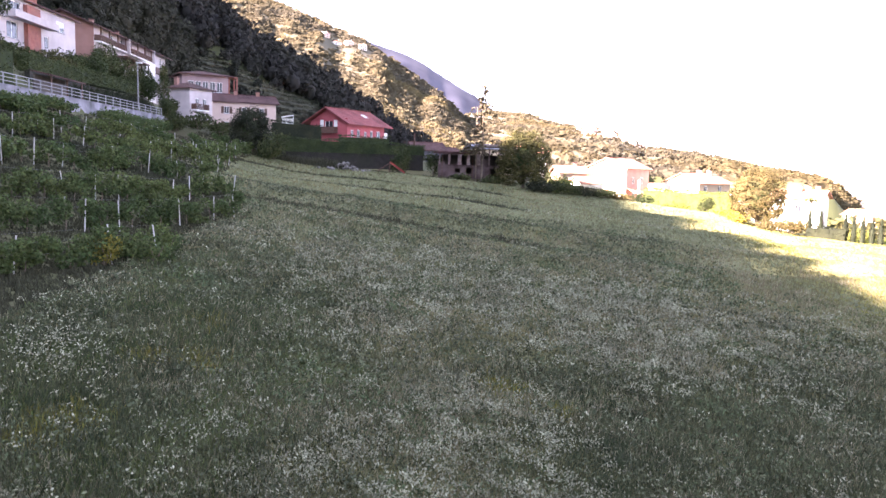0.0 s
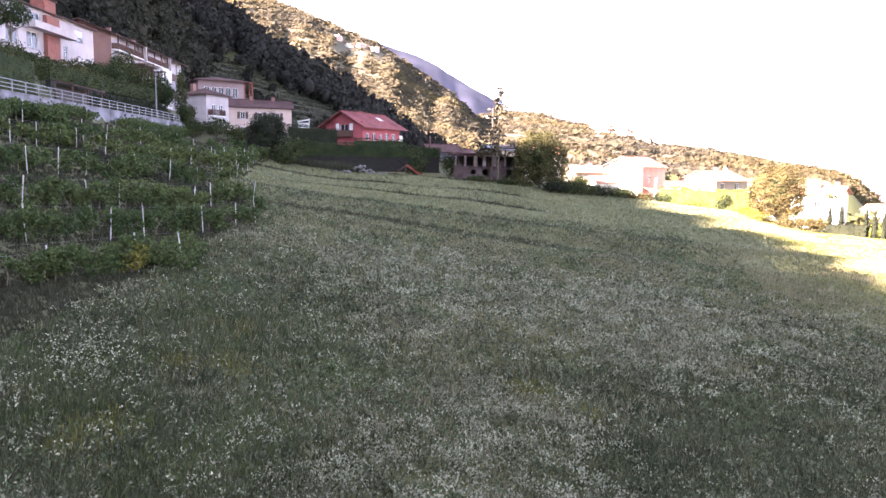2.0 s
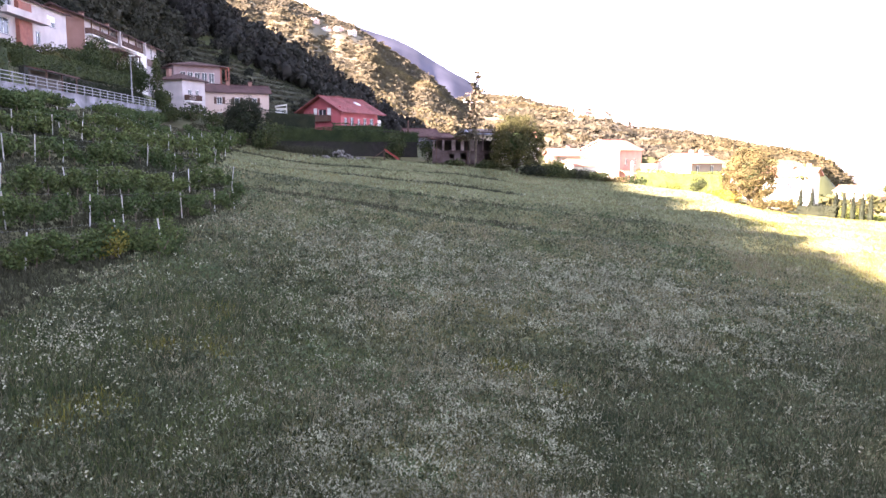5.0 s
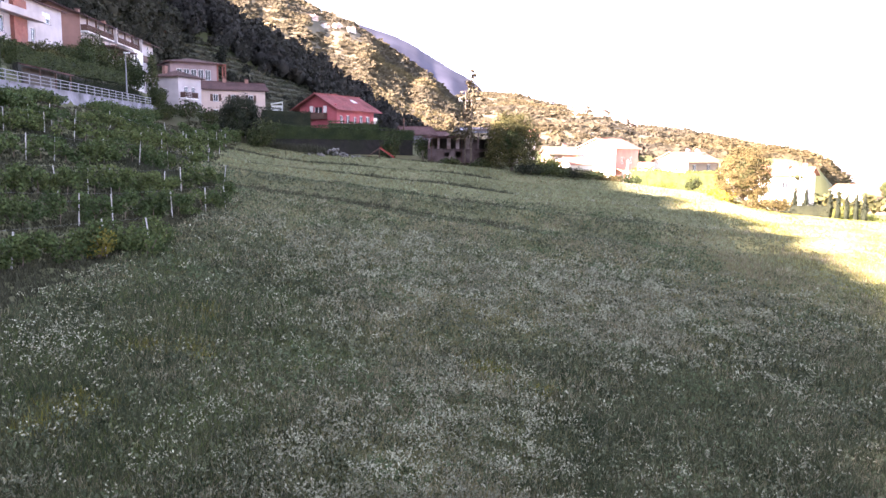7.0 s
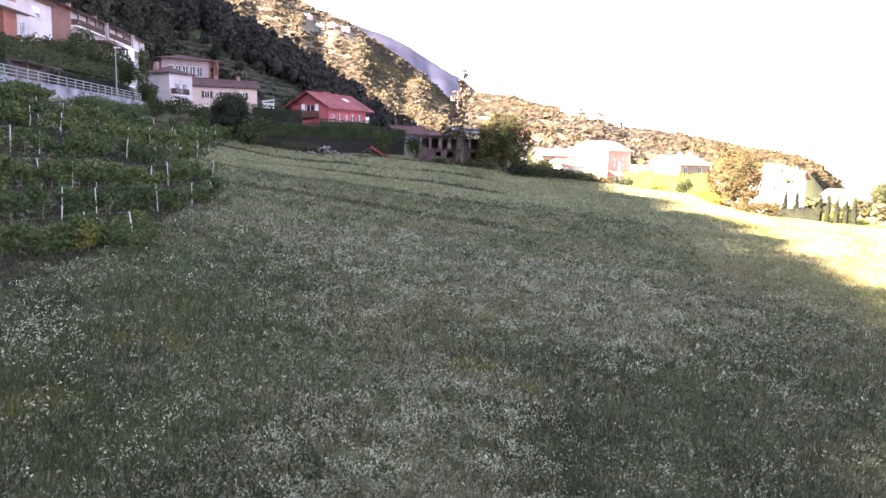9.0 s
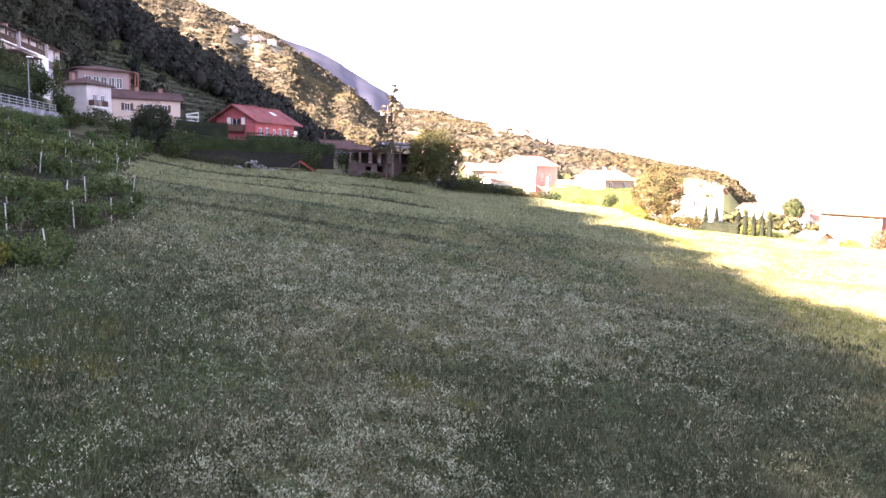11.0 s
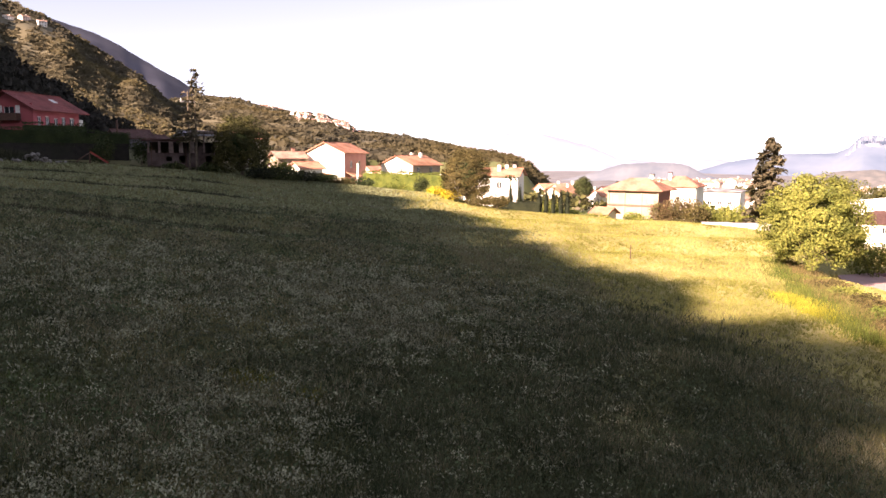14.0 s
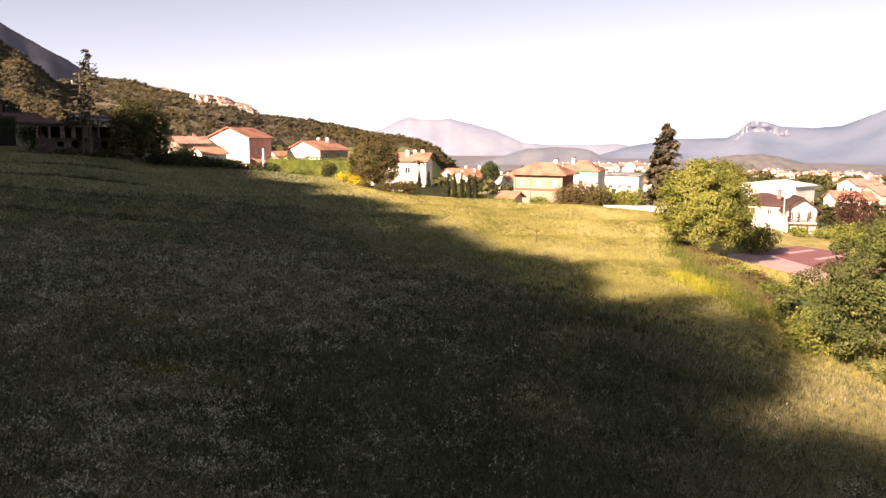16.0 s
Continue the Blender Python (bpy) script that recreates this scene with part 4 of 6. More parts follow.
house("long white flat building among gardens", bearing(42.6, 175, -5.0), 10, 8.4, 6, 1.0, 1.5, "y", "white", "concrete", left=wr_(8.4, 3, 3.0, w=1.0, h=0.8), hip=True, chimneys=())
house("small shed with an orange roof beside the meadow", bearing(33.3, 120, -2.5), 30, 2.6, 2.8, -0.3, 0.35, "y", "cream", "tile_orange", name="shed", chimneys=())
h4 = house("white farmhouse with a red-brown roof and gabled wing", bearing(52.7, 139, -7.2), 12, 8.8, 7.5, -2.1, -0.4, "y", "white", "tile_brown", left=wr_(8.8, 2, 0.9, 3.4, w=0.75, h=1.1), chimneys=((0.3, 0.2),), hip=True)
wing = house("white gabled wing with dark beams and a balcony", bearing(52.75, 137, -7.2), 78, 6, 4.6, -2.3, -0.7, "y", "white", "tile_brown", right=[(0.5, 1.1, 3.0, 4.6), (3.5, 4.1, 3.0, 4.6), (0.8, 1.8, 0.3, 1.8), (2.6, 3.6, 0.3, 1.8)], name="house_wing", balconies=((0, 0.1, 4.5, 2.6),), chimneys=(), over=0.9)
for x in (0.1, 1.5, 2.95, 4.35):
    part("balcony_post", boxes((x, x + 0.16, -1.08, -0.92, 0, 4.7)), M["wood"], wing)
hall = house("long white hall with a shallow grey roof", bearing(53.2, 190, -9.5), 25, 14, 10, -1.6, -0.7, "x", "white", "curtain", name="hall", chimneys=())

# more roofs down the valley: one plain house with its parts, repeated with other turns and sizes
def plain_house(wall, roof):
    home = thing("village_house", pose(0, 0, -900), "white village house with an orange tiled roof", "house", "village houses")
    part("wall", facade(9, 5.4, wr_(9, 3, 0.7, 3.3)), M[wall], home)
    part("wall", facade(8, 5.4, wr_(8, 2, 3.3)), M[wall], home).matrix_basis = pose(0, 8, 0, 0, 0, -90)
    part("wall", facade(8, 5.4, []), M[wall], home).matrix_basis = pose(9, 0, 0, 0, 0, 90)
    part("wall", facade(9, 5.4, []), M[wall], home).matrix_basis = pose(9, 8, 0, 0, 0, 180)
    for m in (pose(0, 8, 5.4, 0, 0, -90), pose(9, 0, 5.4, 0, 0, 90)):
        part("gable", gable_top(8, 1.78), M[wall], home).matrix_basis = m
    for o in wr_(9, 3, 0.7, 3.3):
        part("window", boxes((o[0] + 0.02, o[1] - 0.02, 0.1, 0.14, o[2] + 0.02, o[3] - 0.02)), M["glass"], home)
    for q in ([(-0.5, -0.5, 5.35), (9.5, -0.5, 5.35), (9.5, 4, 7.35), (-0.5, 4, 7.35)], [(-0.5, 4, 7.35), (9.5, 4, 7.35), (9.5, 8.5, 5.35), (-0.5, 8.5, 5.35)]):
        part("roof_slope", slab(q, 0.16), M[roof], home)
    part("chimney", boxes((6, 6.6, 3, 3.6, 5.5, 8.1)), M["white"], home)
    return home


models = [plain_house("white", "tile_orange"), plain_house("cream", "tile_orange"), plain_house("white", "tile_brown"), plain_house("white", "tile_pale"), plain_house("pale_pink", "tile_pale")]
models[1]["label"], models[2]["label"] = "cream village house with an orange tiled roof", "white village house with a brown tiled roof"
models[3]["label"], models[4]["label"] = "white hillside house with a haze-paled tiled roof", "pale pink hillside house with a haze-paled tiled roof"
g = np.random.default_rng(5)
spots = []
for az, d in ((23.5, 175), (33.5, 205), (35.0, 230), (30.2, 215), (28.8, 240), (37.5, 240), (41.5, 260), (44.5, 230), (15.8, 200), (17.2, 190), (16.6, 240), (21.5, 210), (22.4, 260), (24.6, 240), (12.0, 210), (9.8, 230), (55.8, 205), (57.0, 250), (58.4, 210), (60.6, 230)):
    spots.append((az, d, 1.0))
spots += [(29.9, 190, 0.8), (31.4, 205, 0.8), (33.0, 195, 0.8)]
for _ in range(44):      # the village on the slope
    a = g.uniform(9.9, 14.5)
    spots.append((a, g.uniform(450, 600) + 10 * (a - 10), 0.5))
for az, d in ((7.7, 740), (8.1, 748), (8.5, 742), (8.9, 755), (-9.2, 600), (-8.3, 598), (-7.5, 600), (-6.6, 601)):
    spots.append((az, d, 0.65))
for _ in range(60):      # towns on the valley floor
    spots.append((g.uniform(38.6, 44.0), g.uniform(1000, 1700), 1.9))
for _ in range(14):
    spots.append((g.uniform(35.7, 37.4), g.uniform(1500, 1900), 1.9))
for _ in range(34):
    spots.append((g.uniform(53.0, 60.0), g.uniform(900, 1250), 1.0))
for _ in range(26):
    spots.append((g.uniform(50.0, 58.0), g.uniform(1050, 1450), 1.3))
for k, (az, d, s) in enumerate(spots):
    p = bearing(az, d)
    copy_thing(models[int(g.choice((0, 3, 4), p=(0.3, 0.35, 0.35))) if d > 430 or az > 54 else int(g.choice(3, p=(0.5, 0.25, 0.25)))], pose(p.x, p.y, p.z - 0.6 * s, 0, 0, -az + g.uniform(10, 70)) @ Matrix.Diagonal((s, s, s, 1)))
for mdl in models:
    p = bearing(36.4 + 2 * models.index(mdl), 300)
    mdl.matrix_basis = pose(p.x, p.y, p.z - 0.6, 0, 0, -20 + 10 * models.index(mdl))

# sports court below the meadow's bank
def court():
    home = thing("sports_court", pose(0, 0, 0), "maroon sports court with a faded pink margin", "court")
    part("playing_surface", slab([(62.2, 50.5, -2.2), (57.7, 39.3, -2.2), (57.0, 34.5, -2.2), (69.4, 34.5, -2.2), (69.5, 51.4, -2.2)], 0.3), M["court"], home)
    part("margin", slab([(62.18, 50.5, -2.204), (58.1, 50.6, -2.204), (54.4, 46.4, -2.204), (52.9, 42.4, -2.204), (52.7, 34.5, -2.204), (56.98, 34.5, -2.204), (57.68, 39.3, -2.204)], 0.3), M["court_edge"], home, "faded pink margin strip")
    for x0, y0, x1, y1 in ((63.8, 48.2, 68.1, 48.6), (62.8, 44.4, 67.1, 44.8)):
        part("marking", slab([(x0, y0 - 0.35, -2.19), (x1, y1 - 0.35, -2.19), (x1, y1 + 0.35, -2.19), (x0, y0 + 0.35, -2.19)], 0.008), M["court_edge"], home, "pale painted marking")


court()


# ---- walls, poles and small built things ----
def road_wall():
    """A retaining wall with a railing; built along y, then turned a little."""
    ys = np.linspace(-12, 41, 22)
    m = pose(-35.2, 60, 0, 0, 0, 3.4)
    bm = bmesh.new()
    for a, b in zip(ys, ys[1:]):
        (xa, ya, _), (xb, yb, _) = m @ Vector((0.4, a, 0)), m @ Vector((0.4, b, 0))
        za, zb = ground_z(xa, ya) - 0.6, ground_z(xb, yb) - 0.6
        v = [bm.verts.new(p) for p in ((0.2, a, za), (0.2, b, zb), (-0.45, b, zb), (-0.45, a, za), (0, a, 14.0), (0, b, 14.0), (-0.45, b, 14.0), (-0.45, a, 14.0))]
        for f in ((0, 1, 5, 4), (4, 5, 6, 7), (7, 6, 2, 3)):
            bm.faces.new([v[i] for i in f])
    bmesh.ops.remove_doubles(bm, verts=bm.verts, dist=1e-4)
    home = thing("retaining_wall", m, "grey concrete retaining wall with steel railing above vines", "wall", kind="structure")
    part("wall", bm, M["concrete"], home)
    part("coping", boxes((-0.5, 0.07, -12, 41, 14.002, 14.12)), M["concrete"], home)
    for y in np.arange(-11.8, 41, 2.1):
        part("rail_post", boxes((-0.25, -0.17, y, y + 0.08, 14.12, 15.08)), M["steel"], home)
    for z in (14.4, 14.7, 15.02):
        part("rail", boxes((-0.24, -0.18, -12, 41, z, z + 0.06)), M["steel"], home)
    road = tagged(part("road", boxes((-2.4, -0.52, -30, 60, 13.7, 13.98)), M["asphalt"]), "narrow asphalt road behind the retaining wall", "road", kind="structure")
    road.matrix_basis = m


road_wall()


def pole(label, x, y, z0, z1, r, mat, name="pole", lamp=False):
    home = thing(name, pose(x, y, z0), label, "pole")
    part("mast", tube([(0, 0, 0), (0, 0, (z1 - z0) / 2), (0, 0, z1 - z0)], [r, r * 0.85, r * 0.7], 10), M[mat], home)
    if lamp:
        part("lamp_head", boxes((-0.15, 0.55, -0.12, 0.12, z1 - z0 - 0.02, z1 - z0 + 0.12)), M["frame_white"], home)
    return home


p = bearing(2.3, 99)
power = pole("tall pale power pole beside a conifer", p.x, p.y, p.z - 0.3, 16.3, 0.1, "bark")
part("cross_arm", boxes((-0.9, 0.9, -0.06, 0.06, 8.7, 8.85)), M["steel"], power)
for x in (-0.8, 0.0, 0.8):
    part("insulator", tube([(x, 0, 8.85), (x, 0, 9.0), (x, 0, 9.15)], [0.05, 0.06, 0.04], 8), M["frame_white"], power)
p = bearing(14.45, 122)
pole("short white concrete post at the meadow's edge", p.x, p.y, 2.0, 7.3, 0.22, "frame_white")
p = bearing(52.55, 132)
pole("pale wooden power pole before the farmhouse", p.x, p.y, p.z - 0.4, 0.7, 0.12, "post")
p = bearing(-22.1, 101)
pole("grey street lamp by the road", p.x, p.y, 14.6, 20.0, 0.08, "steel", "street_lamp", True)
p = bearing(57.4, 128)
pole("white street lamp below the meadow", p.x, p.y, p.z - 0.3, -0.9, 0.09, "steel", "street_lamp", True)
p = bearing(-2.4, 107)
pole("short brown wooden pole behind the hedge", p.x, p.y, p.z - 0.3, 13.0, 0.16, "wood")
p = bearing(34.9, 61.5)
pole("thin grey stake in the meadow", p.x, p.y, p.z - 0.2, p.z + 1.1, 0.05, "wood", "stake")

low_wall = thing("garden_wall", pose(0, 0, 0), "low white garden wall at the meadow's end", "wall", kind="structure")
bm = bmesh.new()
a, b = bearing(40.0, 91), bearing(44.6, 92)
d = (b - a).normalized()
low_wall.matrix_basis = pose(a.x, a.y, min(a.z, b.z) - 0.3, 0, 0, math.degrees(math.atan2(d.y, d.x)))
part("wall", boxes((0, (b - a).length, 0, 0.25, 0, 1.25)), M["white"], low_wall)
part("coping", boxes((-0.05, (b - a).length + 0.05, -0.05, 0.3, 1.252, 1.33)), M["concrete"], low_wall)

# children's slide and rubble at the far edge
p = bearing(-4.2, 97)
slide = thing("playground_slide", pose(p.x, p.y, p.z, 0, 0, 8), "red plastic slide with a grey climbing ramp", "slide")
part("chute", slab([(0, 0, 1.45), (1.9, 0, 0.15), (1.9, 0.6, 0.15), (0, 0.6, 1.45)], 0.1), M["red_plastic"], slide)
part("chute_side", slab([(0, -0.04, 1.6), (1.9, -0.04, 0.3), (1.9, 0.0, 0.3), (0, 0.0, 1.6)], 0.2), M["red_plastic"], slide)
part("ramp", slab([(-2.0, 0, 0.05), (0, 0, 1.45), (0, 0.6, 1.45), (-2.0, 0.6, 0.05)], 0.1), M["wood"], slide)
part("leg", boxes((-0.1, 0, 0.02, 0.1, 0, 1.35)), M["wood"], slide)
part("leg", boxes((-0.1, 0, 0.5, 0.58, 0, 1.35)), M["wood"], slide)


def rubble():
    V, F = [], []
    r = np.random.default_rng(3)
    for k in range(60):
        az = r.normal(-7.6, 0.9)
        p = bearing(az, r.uniform(96, 99))
        s = r.uniform(0.08, 0.28)
        bm = bmesh.new()
        bmesh.ops.create_icosphere(bm, subdivisions=1, radius=s)
        base = len(V)
        hgt = 1.0 * math.exp(-((az + 7.6) / 0.8) ** 2) * r.random()
        V += [tuple(v.co * r.uniform(0.7, 1.25) + p + Vector((0, 0, s * 0.3 + hgt))) for v in bm.verts]
        F += [tuple(base + v.index for v in f.verts) for f in bm.faces]
        bm.free()
    tagged(new("rubble_heap", quick_mesh("rubble_heap", V, F, M["stone"])), "heap of grey rubble and stones at the hedge foot", "rubble", kind="stuff")


rubble()


# ---- hedges, bushes and trees ----
def leaf_block(r, length, depth, height, n, size, round_top=0.0):
    """Leaves over a clipped block: most on its faces."""
    f = r.random(n)
    x, y, z = r.uniform(0, length, n), r.uniform(0, depth, n), r.uniform(0, height, n)
    out = np.zeros((n, 3))
    s = f < 0.5
    y[s] = r.choice((0, 1), s.sum(), p=(0.75, 0.25)) * depth
    out[s, 1] = np.sign(y[s] - depth / 2)
    s = (f >= 0.5) & (f < 0.85)
    z[s] = height
    out[s, 2] = 1
    s = f >= 0.95
    x[s] = r.choice((0, 1), s.sum()) * length
    out[s, 0] = np.sign(x[s] - length / 2)
    pos = np.stack([x, y, z], 1) + r.normal(size=(n, 3)) * 0.09
    pos[:, 2] += 0.12 * np.sin(pos[:, 0] * 0.9) + round_top * np.sin(pos[:, 0] * 2.3 + 1.0) * (pos[:, 2] / height)
    return leaf_quads(pos, size, r, out, 0.45)


def hedge(label, a, b, depth, top, mat, seed, per_m=110, size=0.22, round_top=0.0, group="", rise=0.0, base=None):
    a, b = Vector(a), Vector(b)
    d = b - a
    d.z = 0
    length = d.length
    base = min(a.z, b.z) - 0.3 if base is None else base
    r = np.random.default_rng(seed)
    home = thing("hedge", pose(a.x, a.y, base, 0, 0, math.degrees(math.atan2(d.y, d.x))), label, "hedge", group)
    core = boxes((0.15, length - 0.15, 0.15, depth - 0.15, 0, top - base - 0.2))
    for v in core.verts:
        v.co.z += rise * v.co.x / length
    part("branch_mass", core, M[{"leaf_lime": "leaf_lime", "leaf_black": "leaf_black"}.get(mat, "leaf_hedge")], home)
    v, f = leaf_block(r, length, depth, top - base, int(length * per_m), size, round_top)
    v[:, 2] += rise * v[:, 0] / length
    part("leaves", quick_mesh("leaves", v, f, M[mat]), None, home)
    return home


def bank_wall():
    """The dark wall under the long hedge at the meadow's far end."""
    a, b = bearing(-12.4, 102.6), bearing(-1.7, 103.6)
    d = b - a
    home = thing("bank_wall", pose(a.x, a.y, 6.6, 0, 0, math.degrees(math.atan2(d.y, d.x))), "low dark stone wall under the clipped hedge", "wall", kind="structure")
    n = d.to_2d().length
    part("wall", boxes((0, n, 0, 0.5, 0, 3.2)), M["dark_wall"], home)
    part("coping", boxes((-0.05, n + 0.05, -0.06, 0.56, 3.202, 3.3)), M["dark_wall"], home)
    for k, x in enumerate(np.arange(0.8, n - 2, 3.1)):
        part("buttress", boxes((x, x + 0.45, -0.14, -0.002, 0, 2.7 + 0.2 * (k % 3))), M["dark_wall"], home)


bank_wall()
hedge("tall dark clipped hedge at the meadow's far edge", bearing(-13.0, 102.7), bearing(-1.6, 103.7), 1.6, 11.85, "leaf_hedge", 1, 260, 0.17, rise=-0.6, base=9.92)
hedge("clipped dark hedge below the red house", bearing(-13.0, 111), bearing(-9.3, 111.6), 1.5, 14.3, "leaf_black", 2, 240, 0.18, rise=-0.45)
hedge("clipped dark hedge before the red house", bearing(-8.0, 113.5), bearing(-4.2, 116), 1.2, 12.6, "leaf_hedge", 3)
hedge("long clipped hedge above the road", Vector((-41.0, 75.0, 15.9)), Vector((-45.2, 112, 15.9)), 1.4, 18.36, "leaf_clip", 4, 330, 0.17, rise=0.9, base=16.75)
hedge("clipped hedge end below the long house", Vector((-46.6, 102.5, 17.0)), Vector((-47.0, 106.0, 17.0)), 1.6, 21.6, "leaf_clip", 8, 330, 0.17)
hedge("shaggy green hedge before the villa", Vector((-37.6, 48, 14)), Vector((-38.2, 67.5, 14)), 1.3, 17.8, "leaf_dark", 5, 170, round_top=0.35)
hedge("bright yellow-green hedge in full sun", bearing(14.7, 121), bearing(20.9, 110), 1.8, 5.9, "leaf_lime", 6, 190)
hedge("dark garden hedge beside small cypresses", bearing(24.6, 96), bearing(28.3, 96), 1.2, 2.9, "leaf_black", 7, 160, 0.18)


# dark wall added under the hedge, in place of the shade below it
foot = thing("hedge_wall", pose(-41.0, 75.0, 15.0, 0, 0, math.degrees(math.atan2(37, -4.2))), "dark wall standing in for shade under the clipped hedge", "wall", kind="structure")
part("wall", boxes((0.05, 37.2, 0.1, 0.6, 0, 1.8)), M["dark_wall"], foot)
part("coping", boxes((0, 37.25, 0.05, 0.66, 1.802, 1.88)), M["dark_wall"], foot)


def bush(label, x, y, w, h, mat, seed, n=1500, size=0.25, name="bush", lobes=5, z=None, group="", depth=None):
    r = np.random.default_rng(seed)
    z = ground_z(x, y) if z is None else z
    home = thing(name, pose(x, y, z), label, "bush", group)
    depth = depth or w
    ls = [((0, 0, h * 0.5), (w * 0.42, depth * 0.42, h * 0.5))]
    for k in range(lobes):
        a = 6.28 * k / lobes + r.uniform(0, 0.8)
        ls.append(((math.cos(a) * w * 0.27, math.sin(a) * depth * 0.27, h * r.uniform(0.3, 0.72)), (w * 0.27, depth * 0.27, h * r.uniform(0.24, 0.34))))
    v, f = lobed_leaves(r, ls, n, size)
    v[:, 2] = np.maximum(v[:, 2], 0.02)
    for k in range(3):
        a = 2.1 * k + r.uniform(0, 1)
        part("stem", tube([(0.1 * math.cos(a), 0.1 * math.sin(a), -0.2), (math.cos(a) * w * 0.1, math.sin(a) * depth * 0.1, h * 0.35), (math.cos(a) * w * 0.22, math.sin(a) * depth * 0.22, h * 0.7)], [0.07, 0.05, 0.02], 5), M["bark"], home)
    part("crown", quick_mesh("crown", v, f, M[mat]), None, home)
    return home


def tree(label, x, y, trunk_h, crown, n, size, mat, seed, z=None, r0=0.25, name="tree", limbs=6, shell=0.4):
    """crown: list of lobes (centre, radii) over the foot."""
    r = np.random.default_rng(seed)
    z = ground_z(x, y) if z is None else z
    home = thing(name, pose(x, y, z), label, "tree")
    top = max(c[2] for c, q in crown)
    part("trunk", tube([(0, 0, -0.3), (0.05, 0.05, trunk_h * 0.5), (-0.05, 0.1, trunk_h), (0.1, 0, top)], [r0 * 1.2, r0, r0 * 0.8, r0 * 0.15], 9), M["bark"], home)
    for k in range(limbs):
        c, q = crown[k % len(crown)]
        e = np.array(c) + r.normal(size=3) * np.array(q) * 0.35
        s = trunk_h * r.uniform(0.7, 1.2)
        part("limb", tube([(0, 0.05, s), tuple(np.array([0, 0, s]) * 0.45 + e * 0.55 + [0, 0, -0.2]), tuple(e)], [r0 * 0.45, r0 * 0.3, r0 * 0.08], 6), M["bark"], home)
    v, f = lobed_leaves(r, crown, n, size, shell)
    v[:, 2] = np.maximum(v[:, 2], 0.05)
    part("crown", quick_mesh("crown", v, f, M[mat]), None, home)
    return home


def conifer(label, x, y, h, radius, mat, seed, bare=0.0, n_whorl=16, z=None, leaves=70, droop=0.15, ragged=0.2, name="conifer", power=0.8):
    r = np.random.default_rng(seed)
    z = ground_z(x, y) if z is None else z
    home = thing(name, pose(x, y, z), label, "tree")
    part("trunk", tube([(0, 0, -0.3), (0.04, 0, h * 0.5), (0, 0.03, h)], [0.0125 * h, 0.009 * h, 0.02], 8), M["bark"], home)
    P, O = [], []
    for k in range(n_whorl):
        u = bare + (1 - bare) * (k + 0.5) / n_whorl
        rad = radius * ((1 - u) / (1 - bare)) ** power + 0.15
        for b in range(r.integers(4, 7)):
            a = r.uniform(0, 6.28)
            rr = rad * r.uniform(1 - ragged * 2, 1 + ragged)
            m = int(leaves * max(rr / radius, 0.15) / 3) + 3
            t = r.random(m) ** 0.7
            side = r.normal(size=m) * 0.12 * rr
            P.append(np.stack([math.cos(a) * rr * t - math.sin(a) * side, math.sin(a) * rr * t + math.cos(a) * side, u * h - droop * rr * t + r.normal(size=m) * 0.1], 1))
            O.append(np.tile([math.cos(a) * 0.3, math.sin(a) * 0.3, 0.9], (m, 1)))
    P, O = np.concatenate(P), np.concatenate(O)
    v, f = leaf_quads(P, radius * 0.22, r, O, 0.55, 0.45)
    part("foliage", quick_mesh("foliage", v, f, M[mat]), None, home)
    return home


